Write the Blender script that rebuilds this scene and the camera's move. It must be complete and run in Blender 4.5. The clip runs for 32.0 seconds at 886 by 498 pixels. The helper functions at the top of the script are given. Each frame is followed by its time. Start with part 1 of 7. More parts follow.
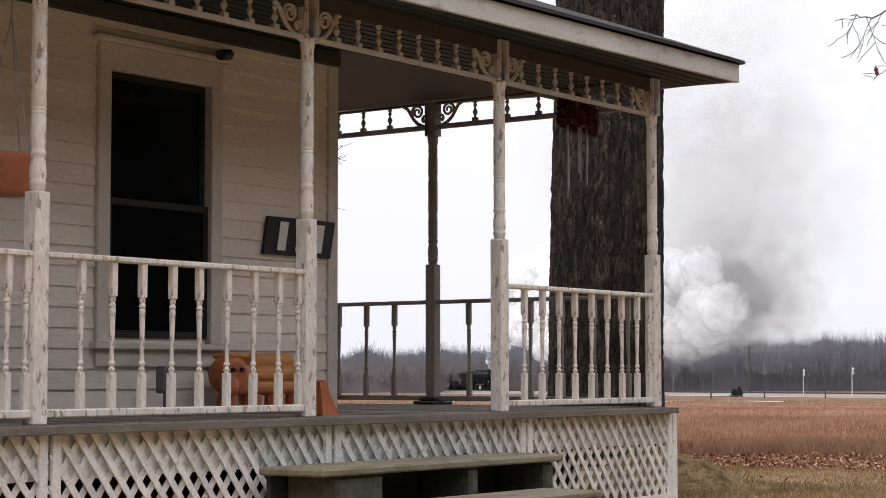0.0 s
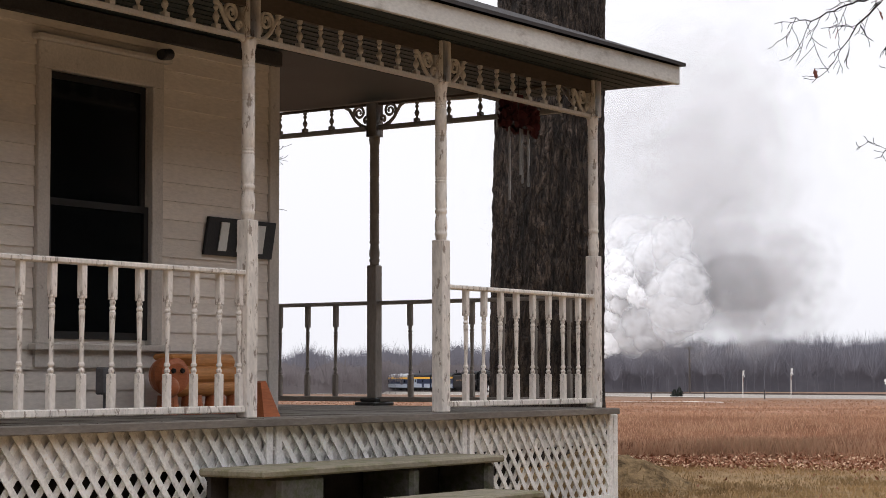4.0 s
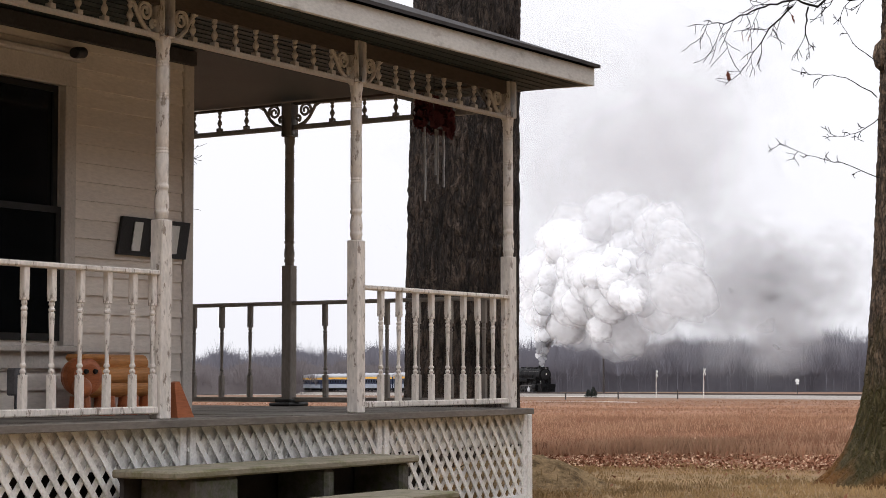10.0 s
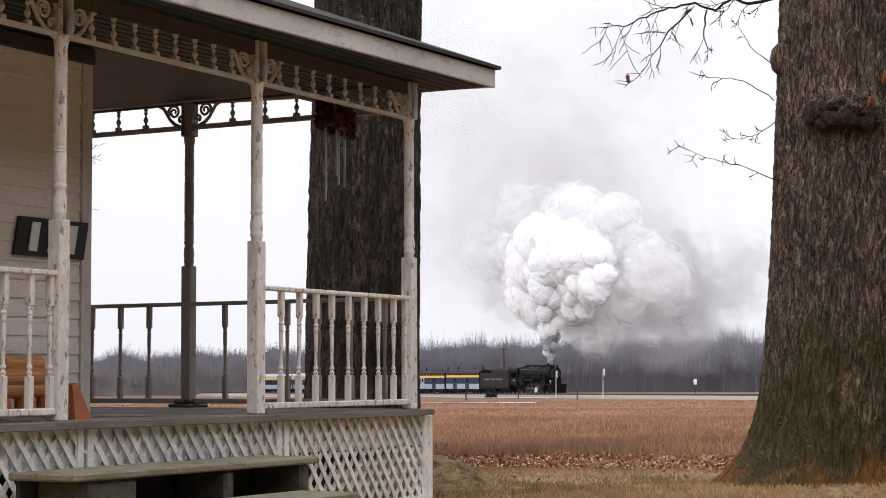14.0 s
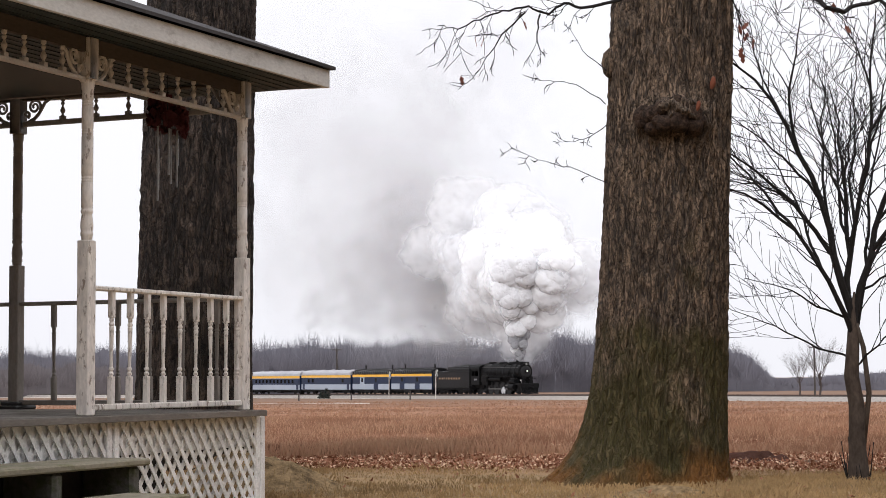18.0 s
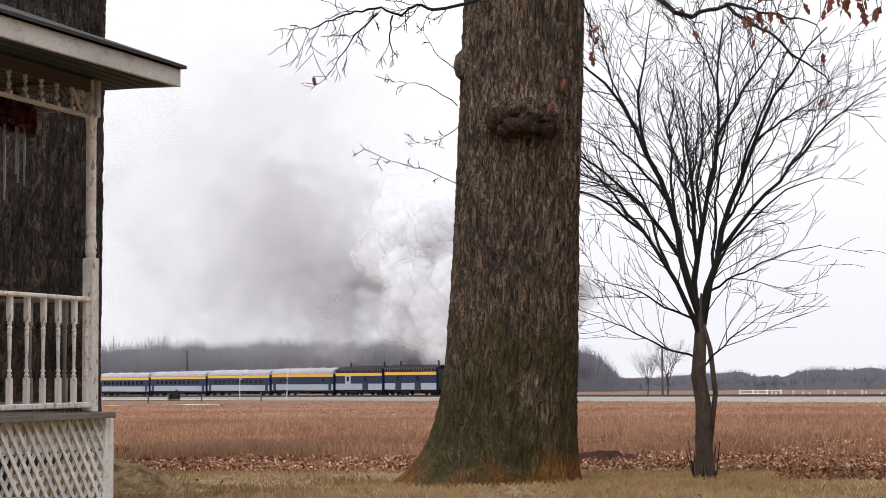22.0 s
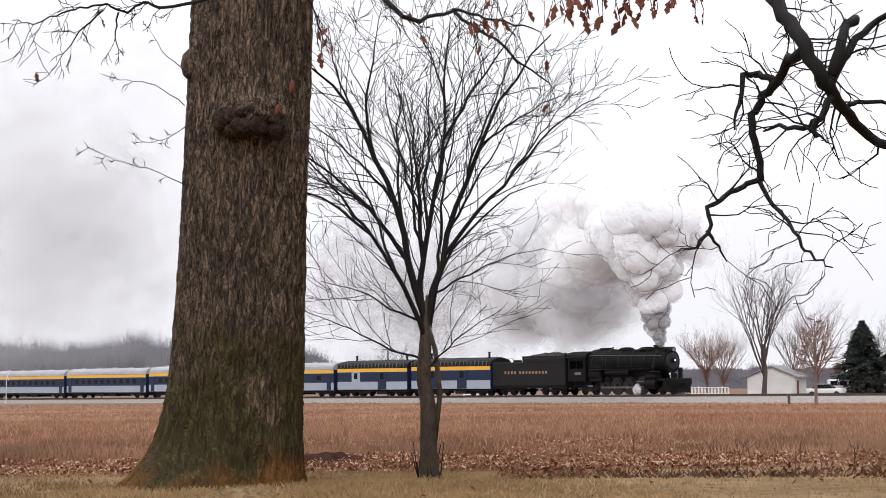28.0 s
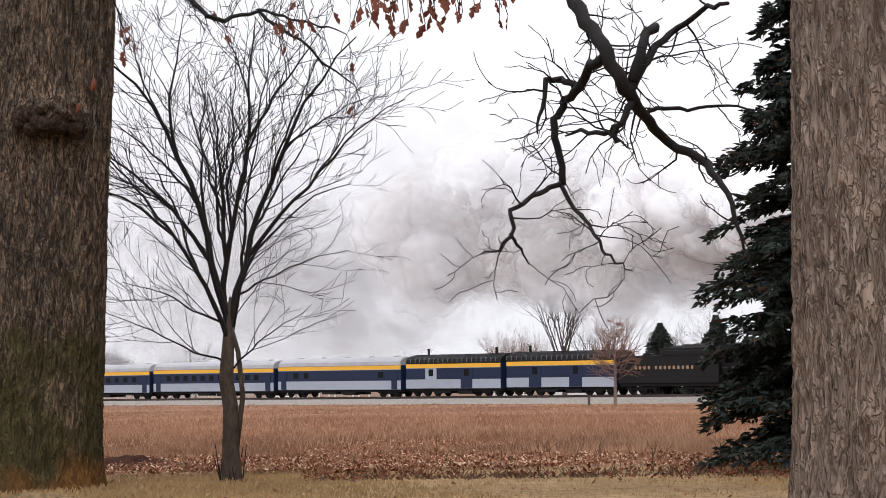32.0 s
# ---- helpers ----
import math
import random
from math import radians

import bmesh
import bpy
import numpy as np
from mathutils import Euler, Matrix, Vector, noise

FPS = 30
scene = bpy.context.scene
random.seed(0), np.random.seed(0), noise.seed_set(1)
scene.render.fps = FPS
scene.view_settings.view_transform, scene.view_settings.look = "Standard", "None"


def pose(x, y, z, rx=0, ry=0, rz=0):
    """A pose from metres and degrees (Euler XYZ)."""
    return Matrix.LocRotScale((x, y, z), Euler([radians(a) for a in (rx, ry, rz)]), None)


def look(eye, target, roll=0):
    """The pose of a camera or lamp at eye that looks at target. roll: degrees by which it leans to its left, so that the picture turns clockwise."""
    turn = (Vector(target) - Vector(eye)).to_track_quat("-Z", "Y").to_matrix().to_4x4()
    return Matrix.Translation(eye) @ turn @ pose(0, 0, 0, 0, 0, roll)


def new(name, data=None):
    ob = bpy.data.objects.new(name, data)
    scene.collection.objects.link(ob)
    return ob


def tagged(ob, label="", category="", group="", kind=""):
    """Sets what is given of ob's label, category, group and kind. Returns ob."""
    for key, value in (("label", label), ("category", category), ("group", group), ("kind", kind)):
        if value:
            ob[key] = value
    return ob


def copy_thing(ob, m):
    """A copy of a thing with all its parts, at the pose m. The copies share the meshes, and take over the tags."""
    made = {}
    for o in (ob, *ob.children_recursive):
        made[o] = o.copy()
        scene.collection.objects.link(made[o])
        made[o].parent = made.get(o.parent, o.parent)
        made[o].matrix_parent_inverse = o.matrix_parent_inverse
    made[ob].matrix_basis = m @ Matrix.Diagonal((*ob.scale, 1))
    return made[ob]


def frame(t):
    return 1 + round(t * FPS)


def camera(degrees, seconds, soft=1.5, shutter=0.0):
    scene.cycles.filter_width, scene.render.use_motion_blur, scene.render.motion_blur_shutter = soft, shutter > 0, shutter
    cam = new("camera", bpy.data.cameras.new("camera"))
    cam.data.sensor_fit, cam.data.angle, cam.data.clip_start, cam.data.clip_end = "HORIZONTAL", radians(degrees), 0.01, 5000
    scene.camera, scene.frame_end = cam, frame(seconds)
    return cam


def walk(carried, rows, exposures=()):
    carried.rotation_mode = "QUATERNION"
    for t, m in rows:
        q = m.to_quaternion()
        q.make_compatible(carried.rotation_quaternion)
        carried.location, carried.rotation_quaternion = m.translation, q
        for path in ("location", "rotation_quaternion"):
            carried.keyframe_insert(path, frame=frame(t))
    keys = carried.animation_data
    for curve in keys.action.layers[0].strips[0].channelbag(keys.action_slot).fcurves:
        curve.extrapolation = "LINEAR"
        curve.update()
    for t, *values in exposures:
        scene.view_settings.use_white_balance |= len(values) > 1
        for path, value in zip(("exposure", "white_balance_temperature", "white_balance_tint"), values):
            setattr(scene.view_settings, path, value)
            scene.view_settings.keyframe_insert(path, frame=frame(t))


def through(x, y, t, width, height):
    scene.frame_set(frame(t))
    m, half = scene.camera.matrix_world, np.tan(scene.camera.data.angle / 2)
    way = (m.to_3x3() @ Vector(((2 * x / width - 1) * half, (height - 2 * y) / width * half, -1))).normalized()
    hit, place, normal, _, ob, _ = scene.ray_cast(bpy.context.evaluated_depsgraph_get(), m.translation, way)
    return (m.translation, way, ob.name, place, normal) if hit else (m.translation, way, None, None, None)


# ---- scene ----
cam = camera(26.72, 32.0, 0.75)
EYE = 0.95
# seconds, heading, pitch and lean in degrees
ROWS = [
    (0, -15.751, 3.852, -0.032),
    (0.5, -15.492, 3.853, -0.034),
    (1, -15.231, 3.853, -0.038),
    (1.5, -14.983, 3.858, -0.042),
    (2, -14.77, 3.861, -0.047),
    (2.5, -14.562, 3.854, -0.051),
    (3, -14.373, 3.857, -0.057),
    (3.5, -14.164, 3.871, -0.063),
    (5.5, -13.365, 3.875, -0.07),
    (6, -13.17, 3.876, -0.076),
    (6.5, -12.938, 3.872, -0.081),
    (7, -12.698, 3.875, -0.086),
    (7.5, -12.482, 3.874, -0.092),
    (8, -12.265, 3.879, -0.098),
    (8.5, -12.052, 3.881, -0.104),
    (9, -11.823, 3.878, -0.11),
    (9.5, -11.587, 3.882, -0.117),
    (10, -11.348, 3.887, -0.123),
    (10.5, -11.09, 3.887, -0.132),
    (11, -10.83, 3.887, -0.142),
    (11.5, -10.516, 3.887, -0.153),
    (12, -10.192, 3.892, -0.166),
    (12.5, -9.758, 3.894, -0.18),
    (13, -9.282, 3.894, -0.194),
    (13.5, -8.8, 3.894, -0.209),
    (14, -8.302, 3.903, -0.225),
    (14.5, -7.755, 3.899, -0.243),
    (16.5, -5.065, 3.896, -0.262),
    (17, -4.404, 3.896, -0.28),
    (17.5, -3.782, 3.901, -0.298),
    (18, -3.191, 3.901, -0.317),
    (18.5, -2.606, 3.904, -0.335),
    (19, -2.021, 3.903, -0.352),
    (19.5, -1.427, 3.904, -0.37),
    (20, -0.859, 3.906, -0.386),
    (20.5, -0.295, 3.9, -0.403),
    (21, 0.267, 3.903, -0.421),
    (21.5, 0.825, 3.901, -0.439),
    (22, 1.356, 3.899, -0.456),
    (22.5, 1.899, 3.902, -0.473),
    (23, 2.455, 3.898, -0.491),
    (23.5, 3.024, 3.906, -0.508),
    (24, 3.678, 3.901, -0.527),
    (24.5, 4.364, 3.896, -0.546),
    (26.5, 7.369, 3.885, -0.564),
    (27, 8.174, 3.879, -0.583),
    (27.5, 8.972, 3.882, -0.603),
    (28, 9.734, 3.874, -0.622),
    (28.5, 10.559, 3.871, -0.641),
    (29, 11.424, 3.868, -0.658),
    (29.5, 12.341, 3.871, -0.672),
    (30, 13.169, 3.871, -0.684),
    (30.5, 13.902, 3.87, -0.693),
    (31, 14.528, 3.869, -0.699),
    (31.5, 15.092, 3.859, -0.702),
    (32, 15.751, 3.863, -0.704),
]
walk(cam, [(t, pose(0, 0, EYE, 90 + pitch, -lean, -heading)) for t, heading, pitch, lean in ROWS], [(0.0, 0.14, 6450, 12.5), (32.0, 0.14, 6450, 12.5)])

# ---- light ----
SUN_TURN = 205.0
world = bpy.data.worlds.new("world")
scene.world = world
world.use_nodes = True
wt = world.node_tree
bg = wt.nodes["Background"]
sky = wt.nodes.new("ShaderNodeTexSky")
sky.sky_type = "NISHITA"
sky.sun_disc = False
sky.sun_elevation = radians(45)
sky.sun_rotation = radians(SUN_TURN)
sky.dust_density = 4.0
pale = wt.nodes.new("ShaderNodeHueSaturation")
pale.inputs["Saturation"].default_value = 0.08
veil = wt.nodes.new("ShaderNodeMix")
veil.data_type = "RGBA"
veil.inputs[0].default_value = 0.8
veil.inputs[7].default_value = (9.0, 9.1, 9.5, 1)
wt.links.new(sky.outputs[0], pale.inputs["Color"])
wt.links.new(pale.outputs[0], veil.inputs[6])
# an overcast sky grows brighter from the horizon to the zenith
way = wt.nodes.new("ShaderNodeTexCoord")
up = wt.nodes.new("ShaderNodeSeparateXYZ")
lift = wt.nodes.new("ShaderNodeMapRange")
lift.inputs["From Min"].default_value, lift.inputs["From Max"].default_value = 0.2, 1.0
lift.inputs["To Min"].default_value, lift.inputs["To Max"].default_value = 1.0, 1.7
grade = wt.nodes.new("ShaderNodeVectorMath")
grade.operation = "SCALE"
wt.links.new(way.outputs["Generated"], up.inputs[0])
wt.links.new(up.outputs["Z"], lift.inputs["Value"])
wt.links.new(veil.outputs[2], grade.inputs[0])
wt.links.new(lift.outputs[0], grade.inputs["Scale"])
wt.links.new(grade.outputs[0], bg.inputs["Color"])
bg.inputs["Strength"].default_value = 0.113
sun = new("sun", bpy.data.lights.new("sun", "SUN"))
sun.data.energy = 0.9
sun.data.angle = radians(35)
sun.data.color = (1.0, 0.985, 0.965)
sun.matrix_world = look((0, 0, 50), (-20 * math.sin(radians(SUN_TURN)), -20 * math.cos(radians(SUN_TURN)), 30))
scene.cycles.transparent_max_bounces = 32


# ---- materials ----
def mat(name, color, rough=0.7, metal=0.0, var=0.25, scale=6.0, fine=60.0, bump=0.15, stretch=(1, 1, 1), second=None, mix=(0.45, 0.6), spec=0.4, per_object=0.0):
    """A surface with a coarse patchiness, a fine grain and relief. second: a colour that shows in worn patches."""
    m = bpy.data.materials.new(name)
    m.use_nodes = True
    n, l = m.node_tree.nodes, m.node_tree.links
    b = n["Principled BSDF"]
    co = n.new("ShaderNodeTexCoord")
    mp = n.new("ShaderNodeMapping")
    mp.inputs["Scale"].default_value = stretch
    l.new(co.outputs["Object"], mp.inputs["Vector"])
    big, small = n.new("ShaderNodeTexNoise"), n.new("ShaderNodeTexNoise")
    big.inputs["Scale"].default_value, small.inputs["Scale"].default_value = scale, fine
    big.inputs["Detail"].default_value = small.inputs["Detail"].default_value = 6
    for x in (big, small):
        l.new(mp.outputs[0], x.inputs["Vector"])
    add = n.new("ShaderNodeMath")
    add.operation = "ADD"
    l.new(big.outputs["Fac"], add.inputs[0])
    l.new(small.outputs["Fac"], add.inputs[1])
    rng = n.new("ShaderNodeMapRange")
    rng.inputs["From Min"].default_value, rng.inputs["From Max"].default_value = 0.6, 1.4
    rng.inputs["To Min"].default_value, rng.inputs["To Max"].default_value = 1 - var, 1 + var
    l.new(add.outputs[0], rng.inputs["Value"])
    base = n.new("ShaderNodeRGB")
    base.outputs[0].default_value = (*color, 1)
    col = base.outputs[0]
    if second:
        pick = n.new("ShaderNodeTexNoise")
        pick.inputs["Scale"].default_value, pick.inputs["Detail"].default_value = scale * 2.3, 8
        pick.inputs["Roughness"].default_value = 0.65
        l.new(mp.outputs[0], pick.inputs["Vector"])
        r2 = n.new("ShaderNodeMapRange")
        r2.inputs["From Min"].default_value, r2.inputs["From Max"].default_value = mix
        l.new(pick.outputs["Fac"], r2.inputs["Value"])
        mx = n.new("ShaderNodeMix")
        mx.data_type = "RGBA"
        mx.inputs[7].default_value = (*second, 1)
        l.new(r2.outputs[0], mx.inputs[0])
        l.new(col, mx.inputs[6])
        col = mx.outputs[2]
    mul = n.new("ShaderNodeVectorMath")
    mul.operation = "SCALE"
    l.new(col, mul.inputs[0])
    l.new(rng.outputs[0], mul.inputs["Scale"])
    out = mul.outputs[0]
    if per_object:
        info = n.new("ShaderNodeObjectInfo")
        r3 = n.new("ShaderNodeMapRange")
        r3.inputs["To Min"].default_value, r3.inputs["To Max"].default_value = 1 - per_object, 1 + per_object
        l.new(info.outputs["Random"], r3.inputs["Value"])
        m2 = n.new("ShaderNodeVectorMath")
        m2.operation = "SCALE"
        l.new(out, m2.inputs[0])
        l.new(r3.outputs[0], m2.inputs["Scale"])
        out = m2.outputs[0]
    l.new(out, b.inputs["Base Color"])
    b.inputs["Roughness"].default_value, b.inputs["Metallic"].default_value = rough, metal
    b.inputs["Specular IOR Level"].default_value = spec
    if bump:
        bp = n.new("ShaderNodeBump")
        bp.inputs["Strength"].default_value, bp.inputs["Distance"].default_value = bump, 0.02
        l.new(add.outputs[0], bp.inputs["Height"])
        l.new(bp.outputs[0], b.inputs["Normal"])
    return m


WHITE_PAINT = mat("weathered_white_paint", (0.82, 0.77, 0.715), 0.6, second=(0.36, 0.3, 0.25), mix=(0.56, 0.62), scale=11, stretch=(1, 1, 0.35), per_object=0.05)
TRIM = mat("cream_trim_paint", (0.55, 0.51, 0.465), 0.55, scale=4, var=0.18, second=(0.34, 0.31, 0.27), mix=(0.62, 0.72))
SIDING = mat("cream_siding_paint", (0.72, 0.66, 0.595), 0.55, scale=3, var=0.15, stretch=(0.3, 1, 1), per_object=0.05)
LATTICE = mat("chalky_lattice_paint", (0.88, 0.86, 0.83), 0.75, scale=5, second=(0.4, 0.37, 0.33), mix=(0.58, 0.74), per_object=0.12)
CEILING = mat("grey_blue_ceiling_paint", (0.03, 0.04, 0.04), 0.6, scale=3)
DECK = mat("grey_deck_wood", (0.23, 0.205, 0.18), 0.85, scale=4, stretch=(0.3, 1, 1), second=(0.18, 0.16, 0.14), spec=0.1)
# roof shingles; also the dark pieces that stand in for porch shade
SHINGLE_AND_SHADE = mat("dark_shingle_and_shade", (0.05, 0.045, 0.045), 0.9, scale=8)
DARK_IRON = mat("dark_cast_iron", (0.02, 0.02, 0.02), 0.5)
# header beam colour, with the eave's shade put into it
SHADED_TIMBER = mat("shade_darkened_timber", (0.075, 0.058, 0.045), 0.85, scale=4, stretch=(0.3, 1, 1))
# shaded copy of the porch paint: backlight darkness is in its colour
SHADED_PAINT = mat("shaded_column_paint", (0.26, 0.235, 0.21), 0.6, second=(0.25, 0.21, 0.17), mix=(0.58, 0.66), scale=8, stretch=(1, 1, 0.4))
BLACK_SIGN = mat("black_sign_paint", (0.012, 0.012, 0.013), 0.5)
SIGN_WHITE = mat("sign_white_paint", (0.7, 0.7, 0.68), 0.6, var=0.1)
TERRACOTTA = mat("terracotta_plastic", (0.45, 0.17, 0.09), 0.6, scale=5)
PINE = mat("varnished_pine", (0.5, 0.22, 0.07), 0.45, scale=5, stretch=(0.3, 2, 2), var=0.3)
PINE_RED = mat("reddish_pine", (0.42, 0.13, 0.05), 0.45, scale=5, stretch=(0.3, 2, 2), var=0.3)
GREY_METAL = mat("grey_metal", (0.16, 0.16, 0.17), 0.5, 0.3)
STEEL = mat("pale_steel", (0.3, 0.3, 0.3), 0.4, 0.3)
RED_CLOTH = mat("dark_red_petals", (0.06, 0.006, 0.009), 0.8)
EARTH_MOSS = mat("mossy_earth", (0.26, 0.18, 0.098), 0.95, scale=4, fine=40, var=0.5, second=(0.09, 0.062, 0.034), mix=(0.45, 0.65), bump=0.6, spec=0.04)
FASCIA = mat("white_eave_paint", (0.66, 0.65, 0.62), 0.6, scale=3, var=0.2, second=(0.4, 0.38, 0.35), mix=(0.55, 0.7), stretch=(0.4, 1, 1))
MOSSY = mat("mossy_weathered_plank", (0.26, 0.23, 0.17), 0.9, scale=4, second=(0.15, 0.145, 0.07), mix=(0.48, 0.66), stretch=(0.5, 1, 1))
STONE = mat("grey_concrete", (0.12, 0.112, 0.098), 0.9, scale=8, second=(0.08, 0.085, 0.05))
BARK = mat("oak_bark", (0.255, 0.176, 0.118), 0.95, scale=5, fine=50, var=0.45, bump=0.6, stretch=(1, 1, 0.22), second=(0.13, 0.093, 0.066), mix=(0.45, 0.6))
BARK_DARK = mat("wet_oak_bark", (0.1, 0.072, 0.056), 0.9, scale=5, fine=50, var=0.45, bump=0.6, stretch=(1, 1, 0.22), second=(0.035, 0.026, 0.021), mix=(0.45, 0.6))
BARK_PALE = mat("pale_oak_bark", (0.29, 0.222, 0.178), 0.95, scale=5, fine=50, var=0.4, bump=0.6, stretch=(1, 1, 0.22), second=(0.2, 0.15, 0.12), mix=(0.48, 0.64))
BURL = mat("dark_burl_bark", (0.06, 0.038, 0.027), 0.95, scale=14, fine=70, var=0.6, bump=0.8, second=(0.016, 0.011, 0.009), mix=(0.42, 0.6), spec=0.15)
YOUNG_BARK = mat("smooth_grey_bark", (0.072, 0.054, 0.043), 0.9, scale=6, fine=40, var=0.4, stretch=(1, 1, 0.5), second=(0.045, 0.034, 0.027), mix=(0.45, 0.65), spec=0.15)
SCAR = mat("raw_orange_wood", (0.15, 0.042, 0.018), 0.85, scale=20, var=0.4)
TWIG = mat("dark_twig_bark", (0.009, 0.007, 0.0065), 0.9, scale=3)
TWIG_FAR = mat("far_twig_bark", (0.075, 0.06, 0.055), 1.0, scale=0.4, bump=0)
TWIG_RUST = mat("rusty_twigs", (0.17, 0.1, 0.075), 1.0, scale=0.4, bump=0)
# distance haze is put into this pale blue-grey
WOODS = mat("haze_tinted_bare_wood", (0.165, 0.163, 0.188), 1.0, scale=0.06, fine=0.7, var=0.12, bump=0, spec=0.0)
# kept dark so the added wood behind the tripod bounces little light
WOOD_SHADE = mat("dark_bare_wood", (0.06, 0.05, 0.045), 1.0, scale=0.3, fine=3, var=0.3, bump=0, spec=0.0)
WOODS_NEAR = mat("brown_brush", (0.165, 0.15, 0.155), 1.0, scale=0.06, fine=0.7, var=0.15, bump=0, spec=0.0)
OAK_LEAF = mat("dry_oak_leaf", (0.16, 0.05, 0.03), 0.8, scale=3, per_object=0.2)
SPRUCE = mat("dark_spruce_needles", (0.014, 0.022, 0.017), 0.8, scale=3, var=0.5)
SPRUCE_BROWN = mat("brown_spruce_tips", (0.05, 0.03, 0.018), 0.9, scale=3, var=0.4)
BALLAST = mat("grey_ballast", (0.29, 0.265, 0.24), 0.95, spec=0.08, scale=3, fine=25, var=0.35, bump=0.8)
RAIL = mat("rusty_rail_steel", (0.09, 0.065, 0.055), 0.45, 0.6)
TIE = mat("dark_tie_wood", (0.05, 0.042, 0.036), 0.95)
GRAVEL = mat("pale_gravel_lane", (0.62, 0.58, 0.52), 0.95, scale=0.6, fine=15, var=0.2)
POLE = mat("grey_pole_wood", (0.07, 0.06, 0.056), 0.9)
LOCO = mat("sooty_black_paint", (0.005, 0.005, 0.0055), 0.55, var=0.4, scale=1.5, fine=20, spec=0.12, second=(0.009, 0.0085, 0.0085), mix=(0.5, 0.7))
LOCO_GREY = mat("graphite_smokebox", (0.012, 0.012, 0.013), 0.5, 0.2, scale=1.5)
LOCO_ROD = mat("oily_bare_steel", (0.14, 0.135, 0.13), 0.45, 0.6)
TENDER = mat("tender_black_paint", (0.01, 0.0098, 0.0105), 0.45, spec=0.18, var=0.3, scale=0.8)
COAL = mat("coal", (0.012, 0.012, 0.012), 0.6, scale=3, bump=0.8)
GOLD = mat("gold_lettering", (0.3, 0.19, 0.11), 0.5)
BLUE = mat("navy_coach_paint", (0.01, 0.019, 0.05), 0.45, spec=0.25, var=0.12, scale=0.5)
SILVER = mat("silver_grey_coach_paint", (0.3, 0.34, 0.4), 0.35, var=0.12, scale=0.5)
YELLOW = mat("yellow_coach_band", (0.75, 0.4, 0.035), 0.35, var=0.1, scale=0.5)
COACH_ROOF = mat("grey_coach_roof", (0.32, 0.32, 0.34), 0.45, scale=0.6)
COACH_BLACK = mat("black_underframe", (0.008, 0.008, 0.009), 0.6, spec=0.2)
GLASS_DARK = mat("dark_window_glass", (0.006, 0.007, 0.008), 0.1, var=0.05, bump=0, spec=0.12)
HOUSE_GLASS = mat("old_window_glass", (0.005, 0.006, 0.007), 0.06, var=0.05, bump=0, spec=0.28)
HOUSE_WHITE = mat("white_clapboard", (0.7, 0.7, 0.69), 0.6, scale=1, var=0.1)
ROOF_GREY = mat("grey_shingles", (0.22, 0.22, 0.23), 0.9, scale=2)
BRICK_RED = mat("red_brick", (0.2, 0.06, 0.04), 0.9, scale=3)
CAR_WHITE = mat("white_car_paint", (0.7, 0.71, 0.72), 0.25, var=0.05)
TYRE = mat("black_rubber", (0.02, 0.02, 0.02), 0.8)
LEAF_DRY = mat("dry_leaf_litter", (0.27, 0.125, 0.075), 0.85, scale=20, var=0.35, spec=0.04)
LEAF_RED = mat("dark_red_leaf_litter", (0.16, 0.06, 0.035), 0.85, scale=20, var=0.4, spec=0.04)
LEAF_PALE = mat("pale_leaf_litter", (0.6, 0.42, 0.29), 0.85, scale=20, var=0.35, spec=0.04)
SOIL = mat("dark_reddish_soil", (0.06, 0.028, 0.02), 0.95, scale=5, fine=40, var=0.5, bump=0.8, spec=0.04)
STRAW = mat("dry_reddish_grass", (0.28, 0.15, 0.094), 0.9, scale=0.13, fine=1.2, var=0.4, second=(0.4, 0.26, 0.165), mix=(0.5, 0.66), bump=0, spec=0.04)
STRAW_PALE = mat("dry_pale_grass", (0.44, 0.27, 0.175), 0.9, scale=0.35, fine=4, var=0.35, bump=0, spec=0.04)
WEED = mat("dark_dead_weed", (0.12, 0.075, 0.05), 0.9, scale=1, bump=0, spec=0.04)
TURF = mat("short_olive_grass", (0.36, 0.245, 0.125), 0.9, scale=0.5, fine=5, var=0.45, bump=0, spec=0.04)


